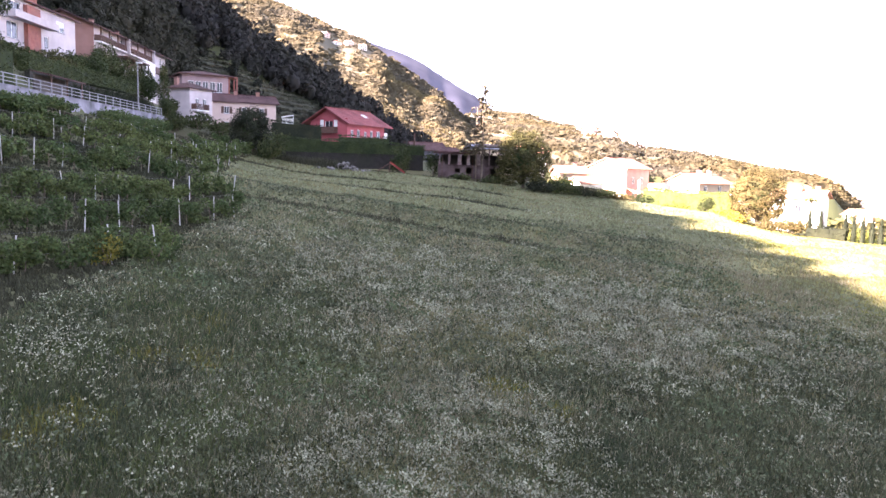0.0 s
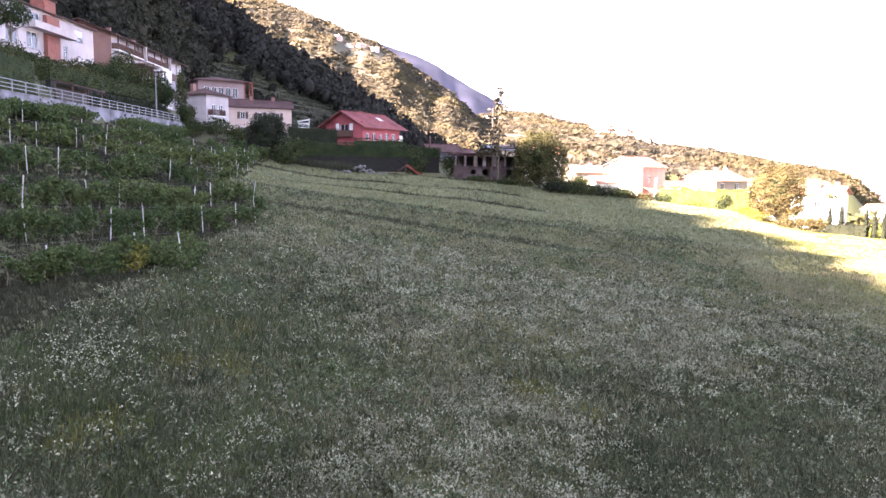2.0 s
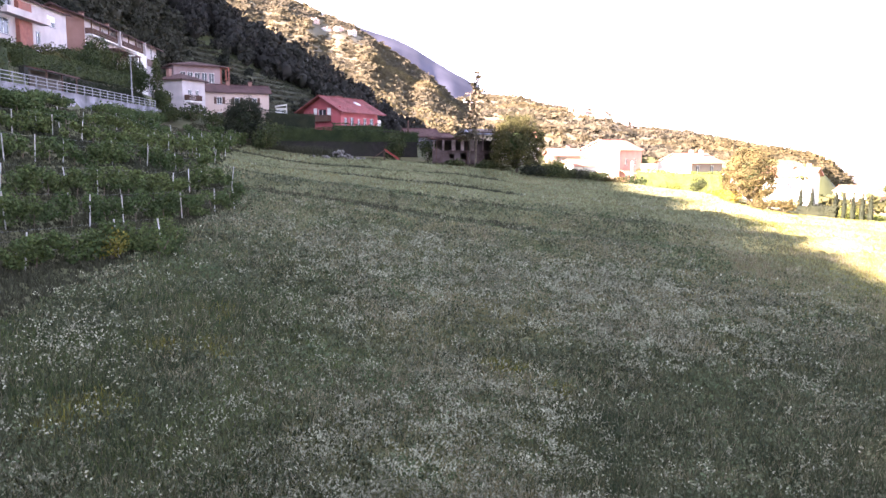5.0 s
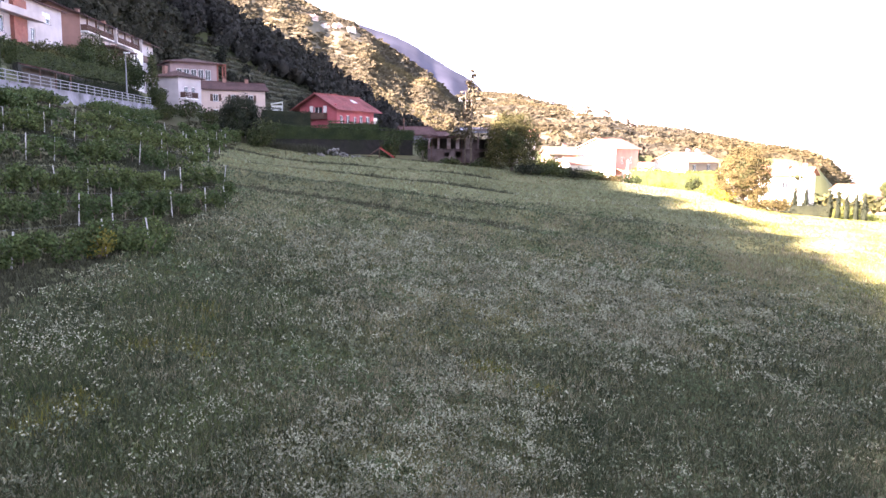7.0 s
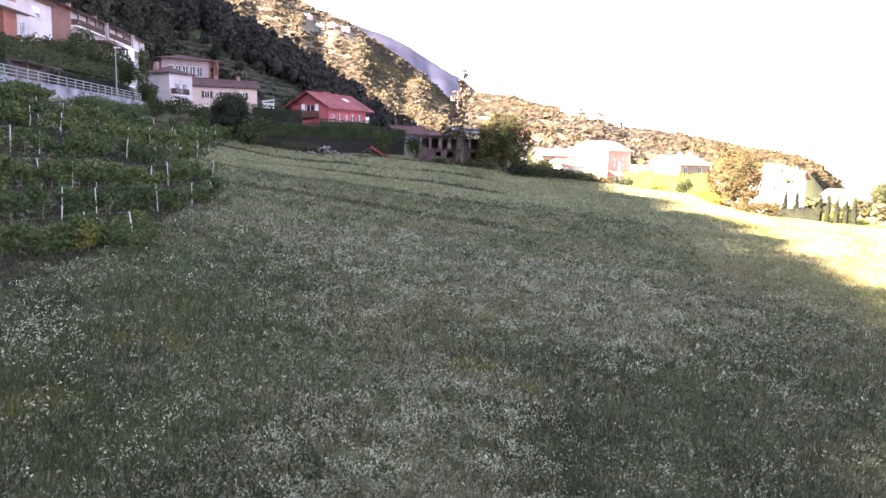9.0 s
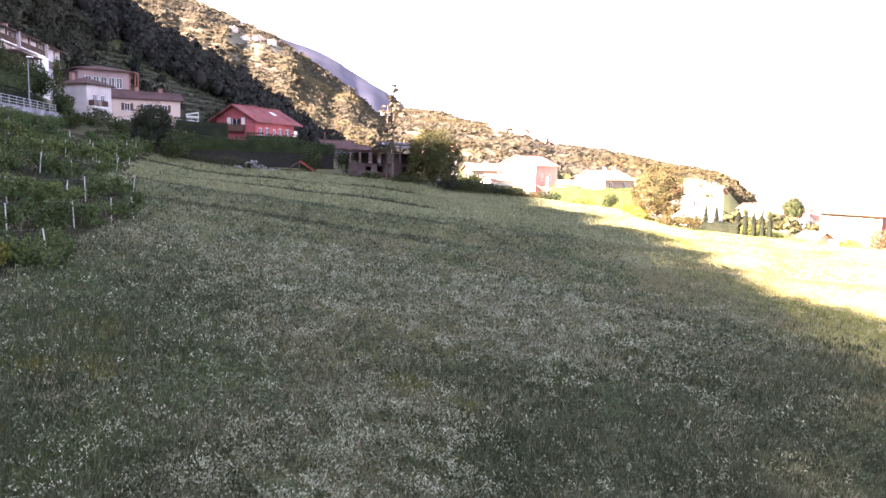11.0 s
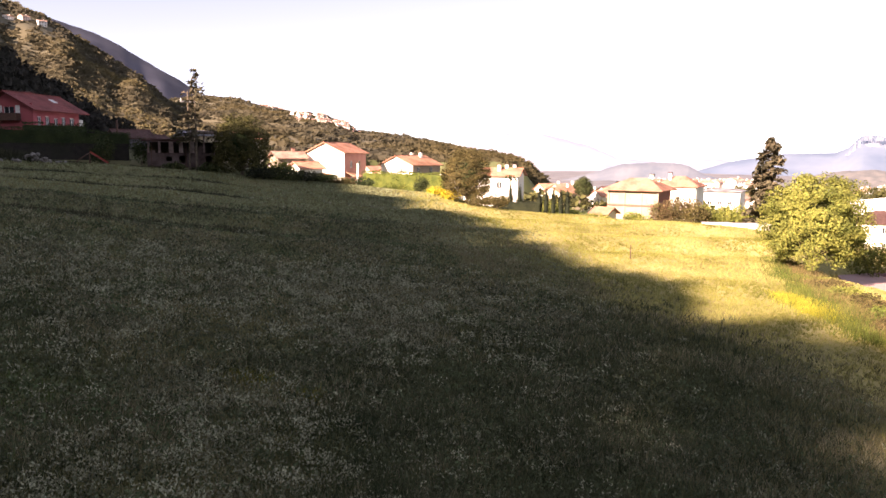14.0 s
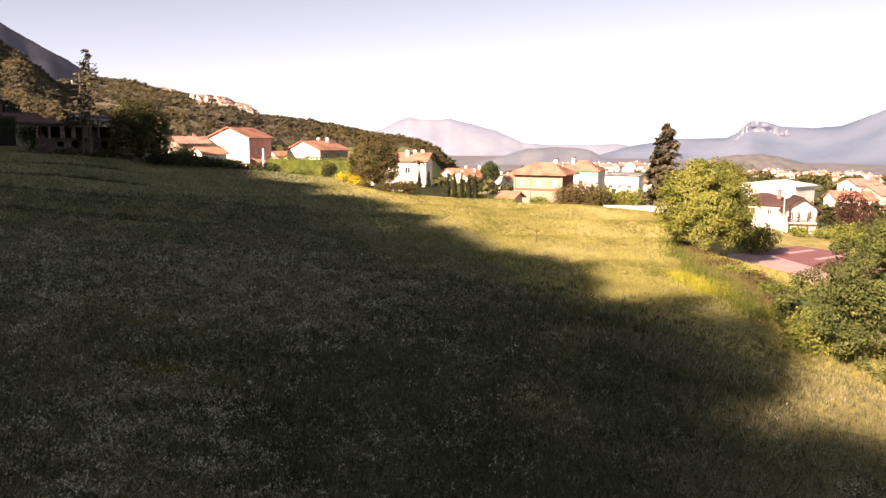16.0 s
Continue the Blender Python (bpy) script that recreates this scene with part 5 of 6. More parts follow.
def clumped_tree(label, x, y, z, rx, rz, cz, n_clump, clump, per, size, mat, seed, trunk_h, name="tree", skirt=0.0):
    """A broad crown of many leafy clumps with dark gaps between them."""
    r = np.random.default_rng(seed)
    home = thing(name, pose(x, y, z), label, "tree")
    part("trunk", tube([(0, 0, -0.4), (0.05, 0.05, trunk_h), (0, 0.1, cz + rz * 0.5)], [0.26, 0.2, 0.04], 9), M["bark"], home)
    k = np.arange(n_clump)
    e = np.arcsin(np.clip(-0.8 + 1.8 * (k + 0.5) / n_clump, -1, 1))
    a = k * 2.39996 + r.normal(size=n_clump) * 0.25
    bump = 0.95 + 0.07 * np.sin(3 * a + 4 * e) + 0.06 * np.sin(5 * a - 3 * e) + r.normal(size=n_clump) * 0.05
    o = np.stack([np.cos(a) * np.cos(e), np.sin(a) * np.cos(e), np.sin(e)], 1)
    c = o * bump[:, None] * [rx, rx, rz] + [0, 0, cz]
    if skirt:
        c[:, :2] *= (1 + skirt * np.clip((cz - c[:, 2]) / rz, 0, 1))[:, None]
    inner = r.random(n_clump) < 0.3
    c[inner] = c[inner] * 0.72 + np.array([0, 0, cz]) * 0.28
    for j in range(0, n_clump, max(n_clump // 12, 1)):
        part("limb", tube([(0, 0.05, trunk_h * 0.8), tuple(c[j] * 0.5 + np.array([0, 0, trunk_h * 0.5])), tuple(c[j])], [0.11, 0.07, 0.02], 6), M["bark"], home)
    q = clump * r.uniform(0.7, 1.25, n_clump)
    d = r.normal(size=(n_clump, per, 3))
    d /= np.linalg.norm(d, axis=2, keepdims=True)
    pos = c[:, None, :] + d * (q[:, None] * (1 - 0.5 * r.random((n_clump, per)) ** 2))[..., None] * [1, 1, 0.7]
    out = d * 0.5 + o[:, None, :] * 0.5 + [0, 0, 0.25]
    pos, out = pos.reshape(-1, 3), out.reshape(-1, 3)
    pos[:, 2] = np.maximum(pos[:, 2], 0.06)
    v, f = leaf_quads(pos, size, r, out, 0.6, 0.6)
    part("crown", quick_mesh("crown", v, f, M[mat]), None, home)
    # solid core in a darker leaf colour, for the shade deep in the crown
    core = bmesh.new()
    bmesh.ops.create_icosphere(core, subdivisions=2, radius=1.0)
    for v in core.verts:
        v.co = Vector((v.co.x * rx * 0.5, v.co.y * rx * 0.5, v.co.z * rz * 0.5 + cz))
    part("inner_foliage", core, M["leaf_mid"] if mat == "leaf_walnut" else M["leaf_hedge"], home, "solid dark core carrying the shade inside the crown")


# along the meadow's far end
for k, (az, d, w, h) in enumerate(((-18.1, 114, 4.0, 2.6), (-16.6, 112, 4.2, 2.4), (-14.2, 110, 3.6, 2.2))):
    p = bearing(az, d)
    bush("dark shrub below the pale pink house", p.x, p.y, w, h, "leaf_dark", 210 + k, 1500, 0.26)
p = bearing(-14.5, 106)
clumped_tree("large dark rounded bush at the vineyard's corner", p.x, p.y, p.z - 0.2, 2.6, 3.0, 3.1, 240, 0.64, 80, 0.21, "leaf_black", 11, 0.8, "bush", 0.1)
p = bearing(-12.9, 98)
bush("dark shrub joining the hedge", p.x, p.y, 4, 3.6, "leaf_dark", 12, 2200, 0.28)
p = bearing(-3.4, 100.5)
bush("small round clipped shrub before the hedge", p.x, p.y, 3.0, 3.6, "leaf_dark", 13, 1500, 0.24)
p = bearing(-0.9, 101)
bush("shaggy dark shrub beside the brick ruin", p.x, p.y, 2.6, 3.2, "leaf_dark", 14, 1200, 0.24)
p = bearing(2.75, 96)
conifer("tall thin conifer with a ragged crown and bare stem", p.x, p.y, 12.3, 2.7, "needles", 21, bare=0.3, n_whorl=20, leaves=34, droop=0.1, ragged=0.42, power=0.7)
p = bearing(5.9, 96)
clumped_tree("dense rounded tree with its top in sunlight", p.x, p.y, p.z, 3.2, 3.8, 3.75, 300, 0.64, 90, 0.2, "leaf_mid", 22, 1.2, skirt=0.2)
p = bearing(8.6, 97)
bush("low leafy shrub beside the rounded tree", p.x, p.y, 4.0, 2.6, "leaf_walnut", 23, 1800, 0.25)
g = np.random.default_rng(19)
for az, d, w, h, mat in ((7.3, 93, 4, 1.5, "leaf_black"), (9.0, 94, 4.4, 1.6, "leaf_dark"), (10.6, 95, 4.4, 1.35, "leaf_black"), (12.0, 95, 3.4, 1.15, "leaf_dark"), (13.2, 96, 3.4, 0.9, "leaf_brown"), (3.6, 95, 3, 1.3, "leaf_dark"), (1.2, 95.5, 2.6, 1.0, "leaf_dark"), (14.8, 98, 3, 1.3, "leaf_hedge"), (19.2, 101, 2.2, 2.2, "leaf_dark"),
                         (17.2, 101, 3.6, 1.0, "leaf_lime"), (21.4, 95, 2.6, 1.3, "leaf_yellow"), (20.4, 97, 2.6, 1.1, "leaf_yellow"), (24.9, 90, 3.2, 1.7, "leaf_brown"), (23.6, 90, 3.0, 1.5, "leaf_brown"), (30.2, 100, 5, 1.3, "leaf_lime"), (32.4, 104, 4.5, 1.3, "leaf_walnut"), (36.0, 108, 4, 1.6, "leaf_walnut")):
    p = bearing(az, d)
    bush({"leaf_dark": "dark bramble bush on the meadow's edge", "leaf_black": "very dark thicket on the meadow's edge", "leaf_hedge": "green shrub on the meadow's edge", "leaf_lime": "yellow-green shrub in full sun", "leaf_yellow": "bush covered with yellow blooms", "leaf_brown": "brownish shrub in full sun", "leaf_walnut": "sunlit green garden shrub"}[mat], p.x, p.y, w, h, mat, int(g.integers(1e6)), int(260 * w * h), 0.22)
p = bearing(22.65, 96)
clumped_tree("feathery brownish tree in full sun", p.x, p.y, p.z, 2.85, 3.3, 3.5, 270, 0.58, 90, 0.18, "leaf_brown", 24, 1.0, skirt=0.05)
for k, az in enumerate((26.0, 26.7, 28.2, 28.7, 29.25, 29.8, 30.3)):
    p = bearing(az, 97)
    h = 4.9 - 0.1 * k - p.z
    home = thing("cypress", pose(p.x, p.y, p.z), "small dark slender cypress in a row", "tree", "row of cypresses")
    r = np.random.default_rng(50 + k)
    v, f = lobed_leaves(r, [((0, 0, h * 0.42), (0.36, 0.36, h * 0.42)), ((0, 0, h * 0.72), (0.2, 0.2, h * 0.3))], 1100, 0.13)
    part("trunk", tube([(0, 0, -0.2), (0, 0, h * 0.5), (0, 0, h * 0.8)], [0.07, 0.05, 0.02], 6), M["bark"], home)
    part("crown", quick_mesh("crown", v, f, M["leaf_black"]), None, home)
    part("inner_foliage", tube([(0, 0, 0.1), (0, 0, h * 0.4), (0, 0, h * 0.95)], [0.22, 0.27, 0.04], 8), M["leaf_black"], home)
p = bearing(26.0, 112)
palm = thing("palm_tree", pose(p.x, p.y, p.z), "small palm before the white house", "tree")
h = 5.5 - p.z
part("trunk", tube([(0, 0, -0.2), (0.05, 0, h * 0.5), (0, 0, h)], [0.14, 0.11, 0.1], 8), M["bark"], palm)
for k in range(13):
    a, e = k * 2.4, 0.25 + 0.5 * ((k * 7) % 5) / 5
    u = Vector((math.cos(a), math.sin(a), 0))
    w = Vector((-u.y, u.x, 0))
    q = [(Vector((0, 0, h)) + u * (1.25 * t) + Vector((0, 0, 1.25 * (e * t * 1.6 - 1.1 * t * t))), 0.02 + 0.34 * t * (1.12 - t)) for t in (0.0, 0.25, 0.5, 0.75, 1.0)]
    V = [c + w * (sg * b) - Vector((0, 0, 0.1 * b * abs(sg))) for c, b in q for sg in (-1, 0, 1)]
    part("frond", quick_mesh("frond", V, [f for j in range(4) for f in ((3 * j, 3 * j + 1, 3 * j + 4, 3 * j + 3), (3 * j + 1, 3 * j + 2, 3 * j + 5, 3 * j + 4))], M["leaf_dark"]), None, palm)
p = bearing(31.55, 190)
clumped_tree("lone round dark tree among the village roofs", p.x, p.y, p.z, 2.0, 2.4, 3.3 - p.z - 2.4, 120, 0.6, 60, 0.3, "leaf_dark", 233, 1.0)
# gardens round the orange-roofed house
for az, d, w, h, mat in ((37.4, 110, 4.5, 3.9, "leaf_russet"), (38.6, 113, 5.0, 4.6, "leaf_russet"), (39.5, 109, 4.0, 3.6, "leaf_brown"), (40.6, 112, 4.5, 3.4, "leaf_walnut"), (42.2, 110, 5.5, 3.6, "leaf_walnut"), (43.4, 112, 4.5, 3.2, "leaf_dark"), (44.8, 105, 4.5, 3.0, "leaf_walnut"), (35.2, 124, 3.5, 1.8, "leaf_walnut"), (29.0, 112, 3.6, 2.6, "leaf_walnut")):
    p = bearing(az, d)
    bush("russet garden shrub in sunlight" if mat == "leaf_russet" else "leafy garden shrub in sunlight", p.x, p.y, w, h, mat, int(az * 10), int(220 * w * h * 0.7), 0.26)
p = bearing(44.4, 105)
conifer("dark broad spruce standing over the gardens", p.x, p.y, 14.2, 3.3, "needles", 31, n_whorl=34, leaves=170, droop=0.15, ragged=0.12, z=-3.2, power=0.5)
# big sunlit tree at the meadow's lower edge
p = bearing(47.25, 68)
clumped_tree("large sunlit broadleaf tree with yellow-green leaves", p.x, p.y, -1.2, 3.8, 3.75, 4.45, 330, 0.74, 130, 0.19, "leaf_walnut", 41, 1.6)
p = bearing(50.9, 79)
bush("dark leafy bush beside the large tree", p.x, p.y, 4.4, 3.2, "leaf_walnut", 42, 2800, 0.22)
# bank of brambles down to the near bush
for k, (az, d, w, h, mat) in enumerate(((47.0, 64, 3.0, 0.43, "leaf_walnut"), (48.4, 61.5, 3.0, 0.62, "leaf_brown"), (49.6, 58.5, 3.0, 0.74, "leaf_walnut"), (50.6, 56.5, 2.8, 0.81, "leaf_brown"), (51.4, 54.5, 2.6, 0.81, "leaf_brown"), (52.2, 52.5, 2.8, 0.93, "leaf_lime"), (53.0, 50, 2.8, 0.93, "leaf_brown"),
                                          (53.8, 47.5, 3.0, 1.36, "leaf_walnut"), (54.6, 45, 3.2, 1.61, "leaf_mid"), (55.0, 42, 3.2, 1.70, "leaf_walnut"), (54.6, 39.6, 2.6, 1.27, "leaf_walnut"), (50.2, 51, 2.2, 0.28, "leaf_lime"), (49.3, 53.5, 2.4, 0.28, "leaf_lime"))):
    p = bearing(az, d)
    bush("tangled bramble thicket on the meadow's bank", p.x, p.y, w, h, mat, 60 + k, int(420 * w * max(h, 0.8)), 0.17)
for k, (x, y, w, h) in enumerate(((45.6, 40.6, 1.8, 0.7), (47.6, 43.8, 2.0, 0.7), (42.6, 34.6, 1.6, 0.6))):
    bush("dry reddish bramble on the bank", x, y, w, h, "leaf_rust", 160 + k, int(300 * w), 0.13)
clumped_tree("big dense bush leaning over the meadow's edge", 34.3, 19.6, ground_z(34.3, 19.6), 3.7, 3.75, 3.3, 580, 0.46, 105, 0.13, "leaf_bush", 70, 0.8, "tall_bush", 0.3)
clumped_tree("smaller green bush beside the big one", 36.4, 25.6, ground_z(36.4, 25.6), 2.2, 1.8, 1.5, 95, 0.36, 100, 0.13, "leaf_bush", 71, 0.5, "tall_bush", 0.2)
# by the farmhouse
for az, d, w, h, mat in ((55.4, 128, 5, 1.8, "leaf_walnut"), (58.6, 122, 5, 3.0, "leaf_walnut"), (56.9, 119, 6, 3.4, "leaf_walnut"), (53.6, 128, 3, 1.4, "leaf_walnut"), (49.6, 130, 5, 3, "leaf_walnut")):
    p = bearing(az, d)
    bush("garden shrub by the farmhouse", p.x, p.y, w, h, mat, int(az * 7), int(180 * w * h), 0.3)
p = bearing(56.85, 126)
bush("dark red leaved tree by the farmhouse", p.x, p.y, 5.4, 1.6 - p.z, "leaf_maroon", 397, 3600, 0.3, name="red_tree")
# gardens of the row above the vineyard
for x, y, w, h, mat, lab in ((-45.5, 99, 2.6, 5.0, "leaf_hedge", "tall clipped shrub before the orange house"), (-39.2, 107, 2.6, 3.0, "leaf_dark", "dark shrub by the road"), (-37.0, 104, 2.6, 2.6, "leaf_dark", "dark shrub at the wall's end"), (-45.5, 88, 4.6, 3.0, "leaf_mid", "leafy green shrub before the white house"), (-46.5, 93, 5.0, 3.2, "leaf_dark", "leafy green shrub before the white house"),
    (-47.0, 83.5, 4.0, 2.6, "leaf_dark", "dark shrub before the villa"), (-46.5, 78, 4.0, 2.8, "leaf_dark", "dark shrub before the villa"), (-49.5, 101, 4.5, 3.6, "leaf_dark", "dark shrub below the long house"), (-50.5, 107, 5.0, 4.4, "leaf_mid", "leafy shrub below the long house"), (-51.5, 115, 5.0, 7.2, "leaf_dark", "dark shrub below the long house"), (-51.5, 123, 5.5, 6.0, "leaf_dark", "dark shrub below the long house"), (-52.5, 131, 5.0, 5.6, "leaf_hedge", "dark shrub below the long house"), (-53, 150, 5.0, 5.5, "leaf_dark", "dark shrub below the long house")):
    bush(lab, x, y, w, h, mat, int(y * 3), int(260 * w * h), 0.25)
g = np.random.default_rng(23)
for y in list(np.arange(45, 68, 1.9)) + list(np.arange(77.5, 97, 1.9)):
    x = -34.3 - 0.06 * (y - 60) + g.uniform(-0.2, 0.5)
    bush("leafy overgrowth at the foot of the concrete wall", x, y, 2.6, max(13.5 + g.uniform(-0.5, 0.3) - ground_z(x, y), 1.0), "leaf_vine", int(y * 11), 1100, 0.19, group="wall overgrowth")
p = bearing(-30.9, 84)
tree("small dark tree before the villa", p.x, p.y, 4.0, [((0, 0, 6.0), (1.6, 1.6, 1.5)), ((0.9, 0, 5.5), (1.1, 1.1, 1.0)), ((-0.9, 0.2, 5.6), (1.1, 1.1, 1.0))], 2600, 0.22, "leaf_hedge", 131, r0=0.14)
home = thing("cypress", pose(-40.4, 108.6, 15.0), "tall dark cypress beside the white house", "tree")
v, f = lobed_leaves(np.random.default_rng(88), [((0, 0, 3.0), (0.8, 0.8, 3.2)), ((0, 0, 5), (0.5, 0.5, 1.9))], 1500, 0.28)
part("trunk", tube([(0, 0, -0.6), (0, 0, 3), (0, 0, 5.5)], [0.12, 0.1, 0.03], 6), M["bark"], home)
part("crown", quick_mesh("crown", v, f, M["leaf_dark"]), None, home)


# ---- vineyard ----
ROW_D, ROW_N = np.array([0.42, 0.907]), np.array([-0.907, 0.42])


def vine_leaves(r, pts, k):
    """Foliage of one row: overlapping leafy bunches along the wires, with gaps and shoots."""
    per, size = ((120, 0.15), (120, 0.15), (90, 0.18), (70, 0.2), (56, 0.23))[min(k, 4)]
    L = len(pts) * 0.5
    n = int(L / 0.19)
    i = r.uniform(0, len(pts) - 1.01, n)
    base = pts[i.astype(int)] + (i % 1)[:, None] * (pts[i.astype(int) + 1] - pts[i.astype(int)])
    lush = 0.5 + 0.5 * np.sin(i * 0.31 + 2 * k) * np.sin(i * 0.13 + k)
    keep = r.random(n) > 0.12 * (1.4 - lush)
    base, lush = base[keep], lush[keep]
    c = base + r.normal(size=(len(base), 1)) * 0.17 * ROW_N
    cz = r.choice((0.55, 0.95, 1.3), len(base), p=(0.25, 0.4, 0.35)) + 0.28 * (lush - 0.5) + r.normal(size=len(base)) * 0.1
    rad = r.uniform(0.26, 0.46, len(base)) * (0.85 + 0.3 * lush)
    m = len(base)
    d = r.normal(size=(m, per, 3))
    d /= np.linalg.norm(d, axis=2, keepdims=True)
    q = d * (rad[:, None] * (1 - 0.45 * r.random((m, per)) ** 2))[..., None] * [1.1, 1.1, 0.95]
    q[..., 2] += cz[:, None]
    q[..., :2] += c[:, None, :]
    q, d = q.reshape(-1, 3), d.reshape(-1, 3)
    q[:, 2] = np.maximum(q[:, 2], 0.12) + land(q[:, 0], q[:, 1])
    return leaf_quads(q, size, r, d * 0.6 + [0, 0, 0.4], 0.5, 0.85)


def vineyard():
    model = thing("vine_post", pose(0, 0, 0), "pale concrete vine post standing in a row", "post", "vineyard posts")
    part("shaft", boxes((-0.032, 0.032, -0.032, 0.032, -0.3, 1.78)), M["post"], model)
    part("cap", boxes((-0.036, 0.036, -0.036, 0.036, 1.782, 1.81)), M["post"], model)
    r = np.random.default_rng(17)
    first = True
    for k, off in enumerate((27.2, 33.4, 38.4, 43.6, 48.6, 53.4, 58.0, 62.4, 66.8, 71.2, 75.6)):
        # walk along the row from the far end to the near end
        pts = []
        for s in np.arange(120, -30, -0.5):
            q = ROW_N * (off + 0.7 * math.sin(s * 0.11 + k)) + ROW_D * s
            if q[0] < row_edge(q[1]) and q[0] > -33.4 + 4.0 * float(smooth(q[1], 58, 78)) and q[1] > 8 and q[1] < 106 and math.degrees(math.atan2(q[0], q[1])) > -37 - 0.3 * k:
                pts.append(q)
        if len(pts) < 8:
            continue
        pts = np.array(pts)
        home = thing("vine_row", pose(0, 0, 0), "row of green grapevines trained on wires", "vines", "vine rows")
        v, f = vine_leaves(r, pts, k)
        part("leaves", quick_mesh("leaves", v, f, M["leaf_vine"]), None, home)
        bm = bmesh.new()
        for a, b in zip(pts[:-1:6], pts[6::6]):
            for hz in (0.75, 1.25, 1.65):
                za, zb = ground_z(*a) + hz, ground_z(*b) + hz
                vs = [bm.verts.new(t) for t in ((a[0], a[1], za), (b[0], b[1], zb), (b[0], b[1], zb + 0.006), (a[0], a[1], za + 0.006))]
                bm.faces.new(vs)
        part("wire_trellis", bm, M["steel"], home)
        for a in pts[2::4]:
            z0 = ground_z(*a)
            part("vine_stem", tube([(a[0], a[1], z0 - 0.1), (a[0] + 0.04, a[1] + 0.05, z0 + 0.5), (a[0] - 0.03, a[1], z0 + 1.0)], [0.035, 0.03, 0.02], 5), M["bark"], home)
        j = 1
        while j < len(pts):
            a = pts[j] + ROW_N * r.uniform(-0.3, 0.15)
            m = pose(a[0], a[1], ground_z(*a) - r.uniform(0, 0.25), r.normal() * 3.5, r.normal() * 3.5, 25)
            if first:
                model.matrix_basis = m
                first = False
            else:
                copy_thing(model, m)
            j += int(r.choice((4, 5, 6, 9))) if k < 7 else int(r.choice((5, 8, 11)))


vineyard()
for k, (x, y) in enumerate(((-13.6, 36.6), (-15.0, 32.9), (-13.3, 34.4))):
    bush("yellowing vine bush at the row's end" if k == 1 else "loose green vine bush at the row's end", x, y, 1.5 if k == 1 else 1.8, 1.3, "yellow_herb" if k == 1 else "leaf_vine", 90 + k, 600, 0.15)


# ---- woods ----
def crown_model(r, size, cards, lean=0.35):
    """One tree crown of unit height: several leafy lobes round a small dark core."""
    bm = bmesh.new()
    bmesh.ops.create_icosphere(bm, subdivisions=1, radius=0.5)
    d = np.array([v.co for v in bm.verts])
    d /= np.linalg.norm(d, axis=1, keepdims=True)
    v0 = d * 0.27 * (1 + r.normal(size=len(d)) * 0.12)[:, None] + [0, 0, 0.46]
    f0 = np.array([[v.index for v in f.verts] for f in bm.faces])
    bm.free()
    nl = 9
    c = r.normal(size=(nl, 3))
    c /= np.linalg.norm(c, axis=1, keepdims=True)
    c[:, 2] = np.abs(c[:, 2]) * 1.1 - 0.35
    c = c * r.uniform(0.2, 0.32, (nl, 1)) + [0, 0, 0.5]
    q = r.uniform(0.16, 0.27, nl)
    k = r.choice(nl, cards, p=q ** 2 / (q ** 2).sum())
    o = r.normal(size=(cards, 3))
    o /= np.linalg.norm(o, axis=1, keepdims=True)
    pos = c[k] + o * (q[k] * (1 - 0.3 * r.random(cards) ** 2))[:, None]
    v1, f1 = leaf_quads(pos, size, r, o, lean)
    if cards < 70:      # far crowns are loose sprays alone
        v0, f0 = v0[:0], f0[:0]
    return v0, f0, v1, f1


def woods(name, label, key, mat, n, az0, az1, u0, u1, h0, h1, cards, size, seed, spread=0.9, skip=None, terrace=0.0):
    """Trees over the slope of one hill, as one mass."""
    r = np.random.default_rng(seed)
    models = [crown_model(r, size, cards) for _ in range(6)]
    az = r.uniform(az0, az1, n)
    a, rc, _ = np.array(HILLS[key]["rows"]).T
    rc = np.interp(az, a, rc)
    fa, fr = np.array(FOOT[key]).T
    rf = np.interp(az, fa, fr)
    d = rf + (rc - rf) * (u0 + (u1 - u0) * r.random(n) ** 0.8)
    if terrace:      # planted along terraces, a level apart
        for _ in range(3):
            z = land(d * np.sin(np.radians(az)), d * np.cos(np.radians(az)))
            d = d + (np.round(z / terrace) * terrace - z) * 1.5 + r.normal(size=n) * 0.25
    x, y = d * np.sin(np.radians(az)), d * np.cos(np.radians(az))
    z = land(x, y)
    ok = z < hill(key, az, d) + 4.5
    if skip:
        ok &= ~((az > skip[0]) & (az < skip[1]) & (d > skip[2]) & (d < skip[3]) & (r.random(n) < skip[4]))
    thin = 0.5 + 0.5 * np.sin(x * 0.031 + 1.7 * np.sin(y * 0.017)) * np.cos(y * 0.023)
    if cards < 45:
        ok &= r.random(n) < 0.6 + 0.8 * thin
    x, y, z, d = x[ok], y[ok], z[ok], d[ok]
    V, F, base = [], [], 0
    for k in range(len(x)):
        v0, f0, v1, f1 = models[k % 6]
        h = r.uniform(h0, h1)
        w = h * r.uniform(0.8, 1.15) * spread
        c, s = math.cos(k * 2.4), math.sin(k * 2.4)
        rot = np.array([[c * w, -s * w, 0], [s * w, c * w, 0], [0, 0, h]])
        V.append(np.concatenate([v0, v1]) @ rot.T + [x[k], y[k], z[k] - (0.58 if key in ("sunny", "village", "knoll") else 0.45 if key == "brown" else 0.12) * h])
        F.append(np.concatenate([f0, f1[:, [0, 1, 2]] + len(v0), f1[:, [0, 2, 3]] + len(v0)]) + base)
        base += len(v0) + len(v1)
    me = quick_mesh(name, np.concatenate(V), np.concatenate(F), M[mat])
    return tagged(new(name, me), label, "woods", kind="stuff")


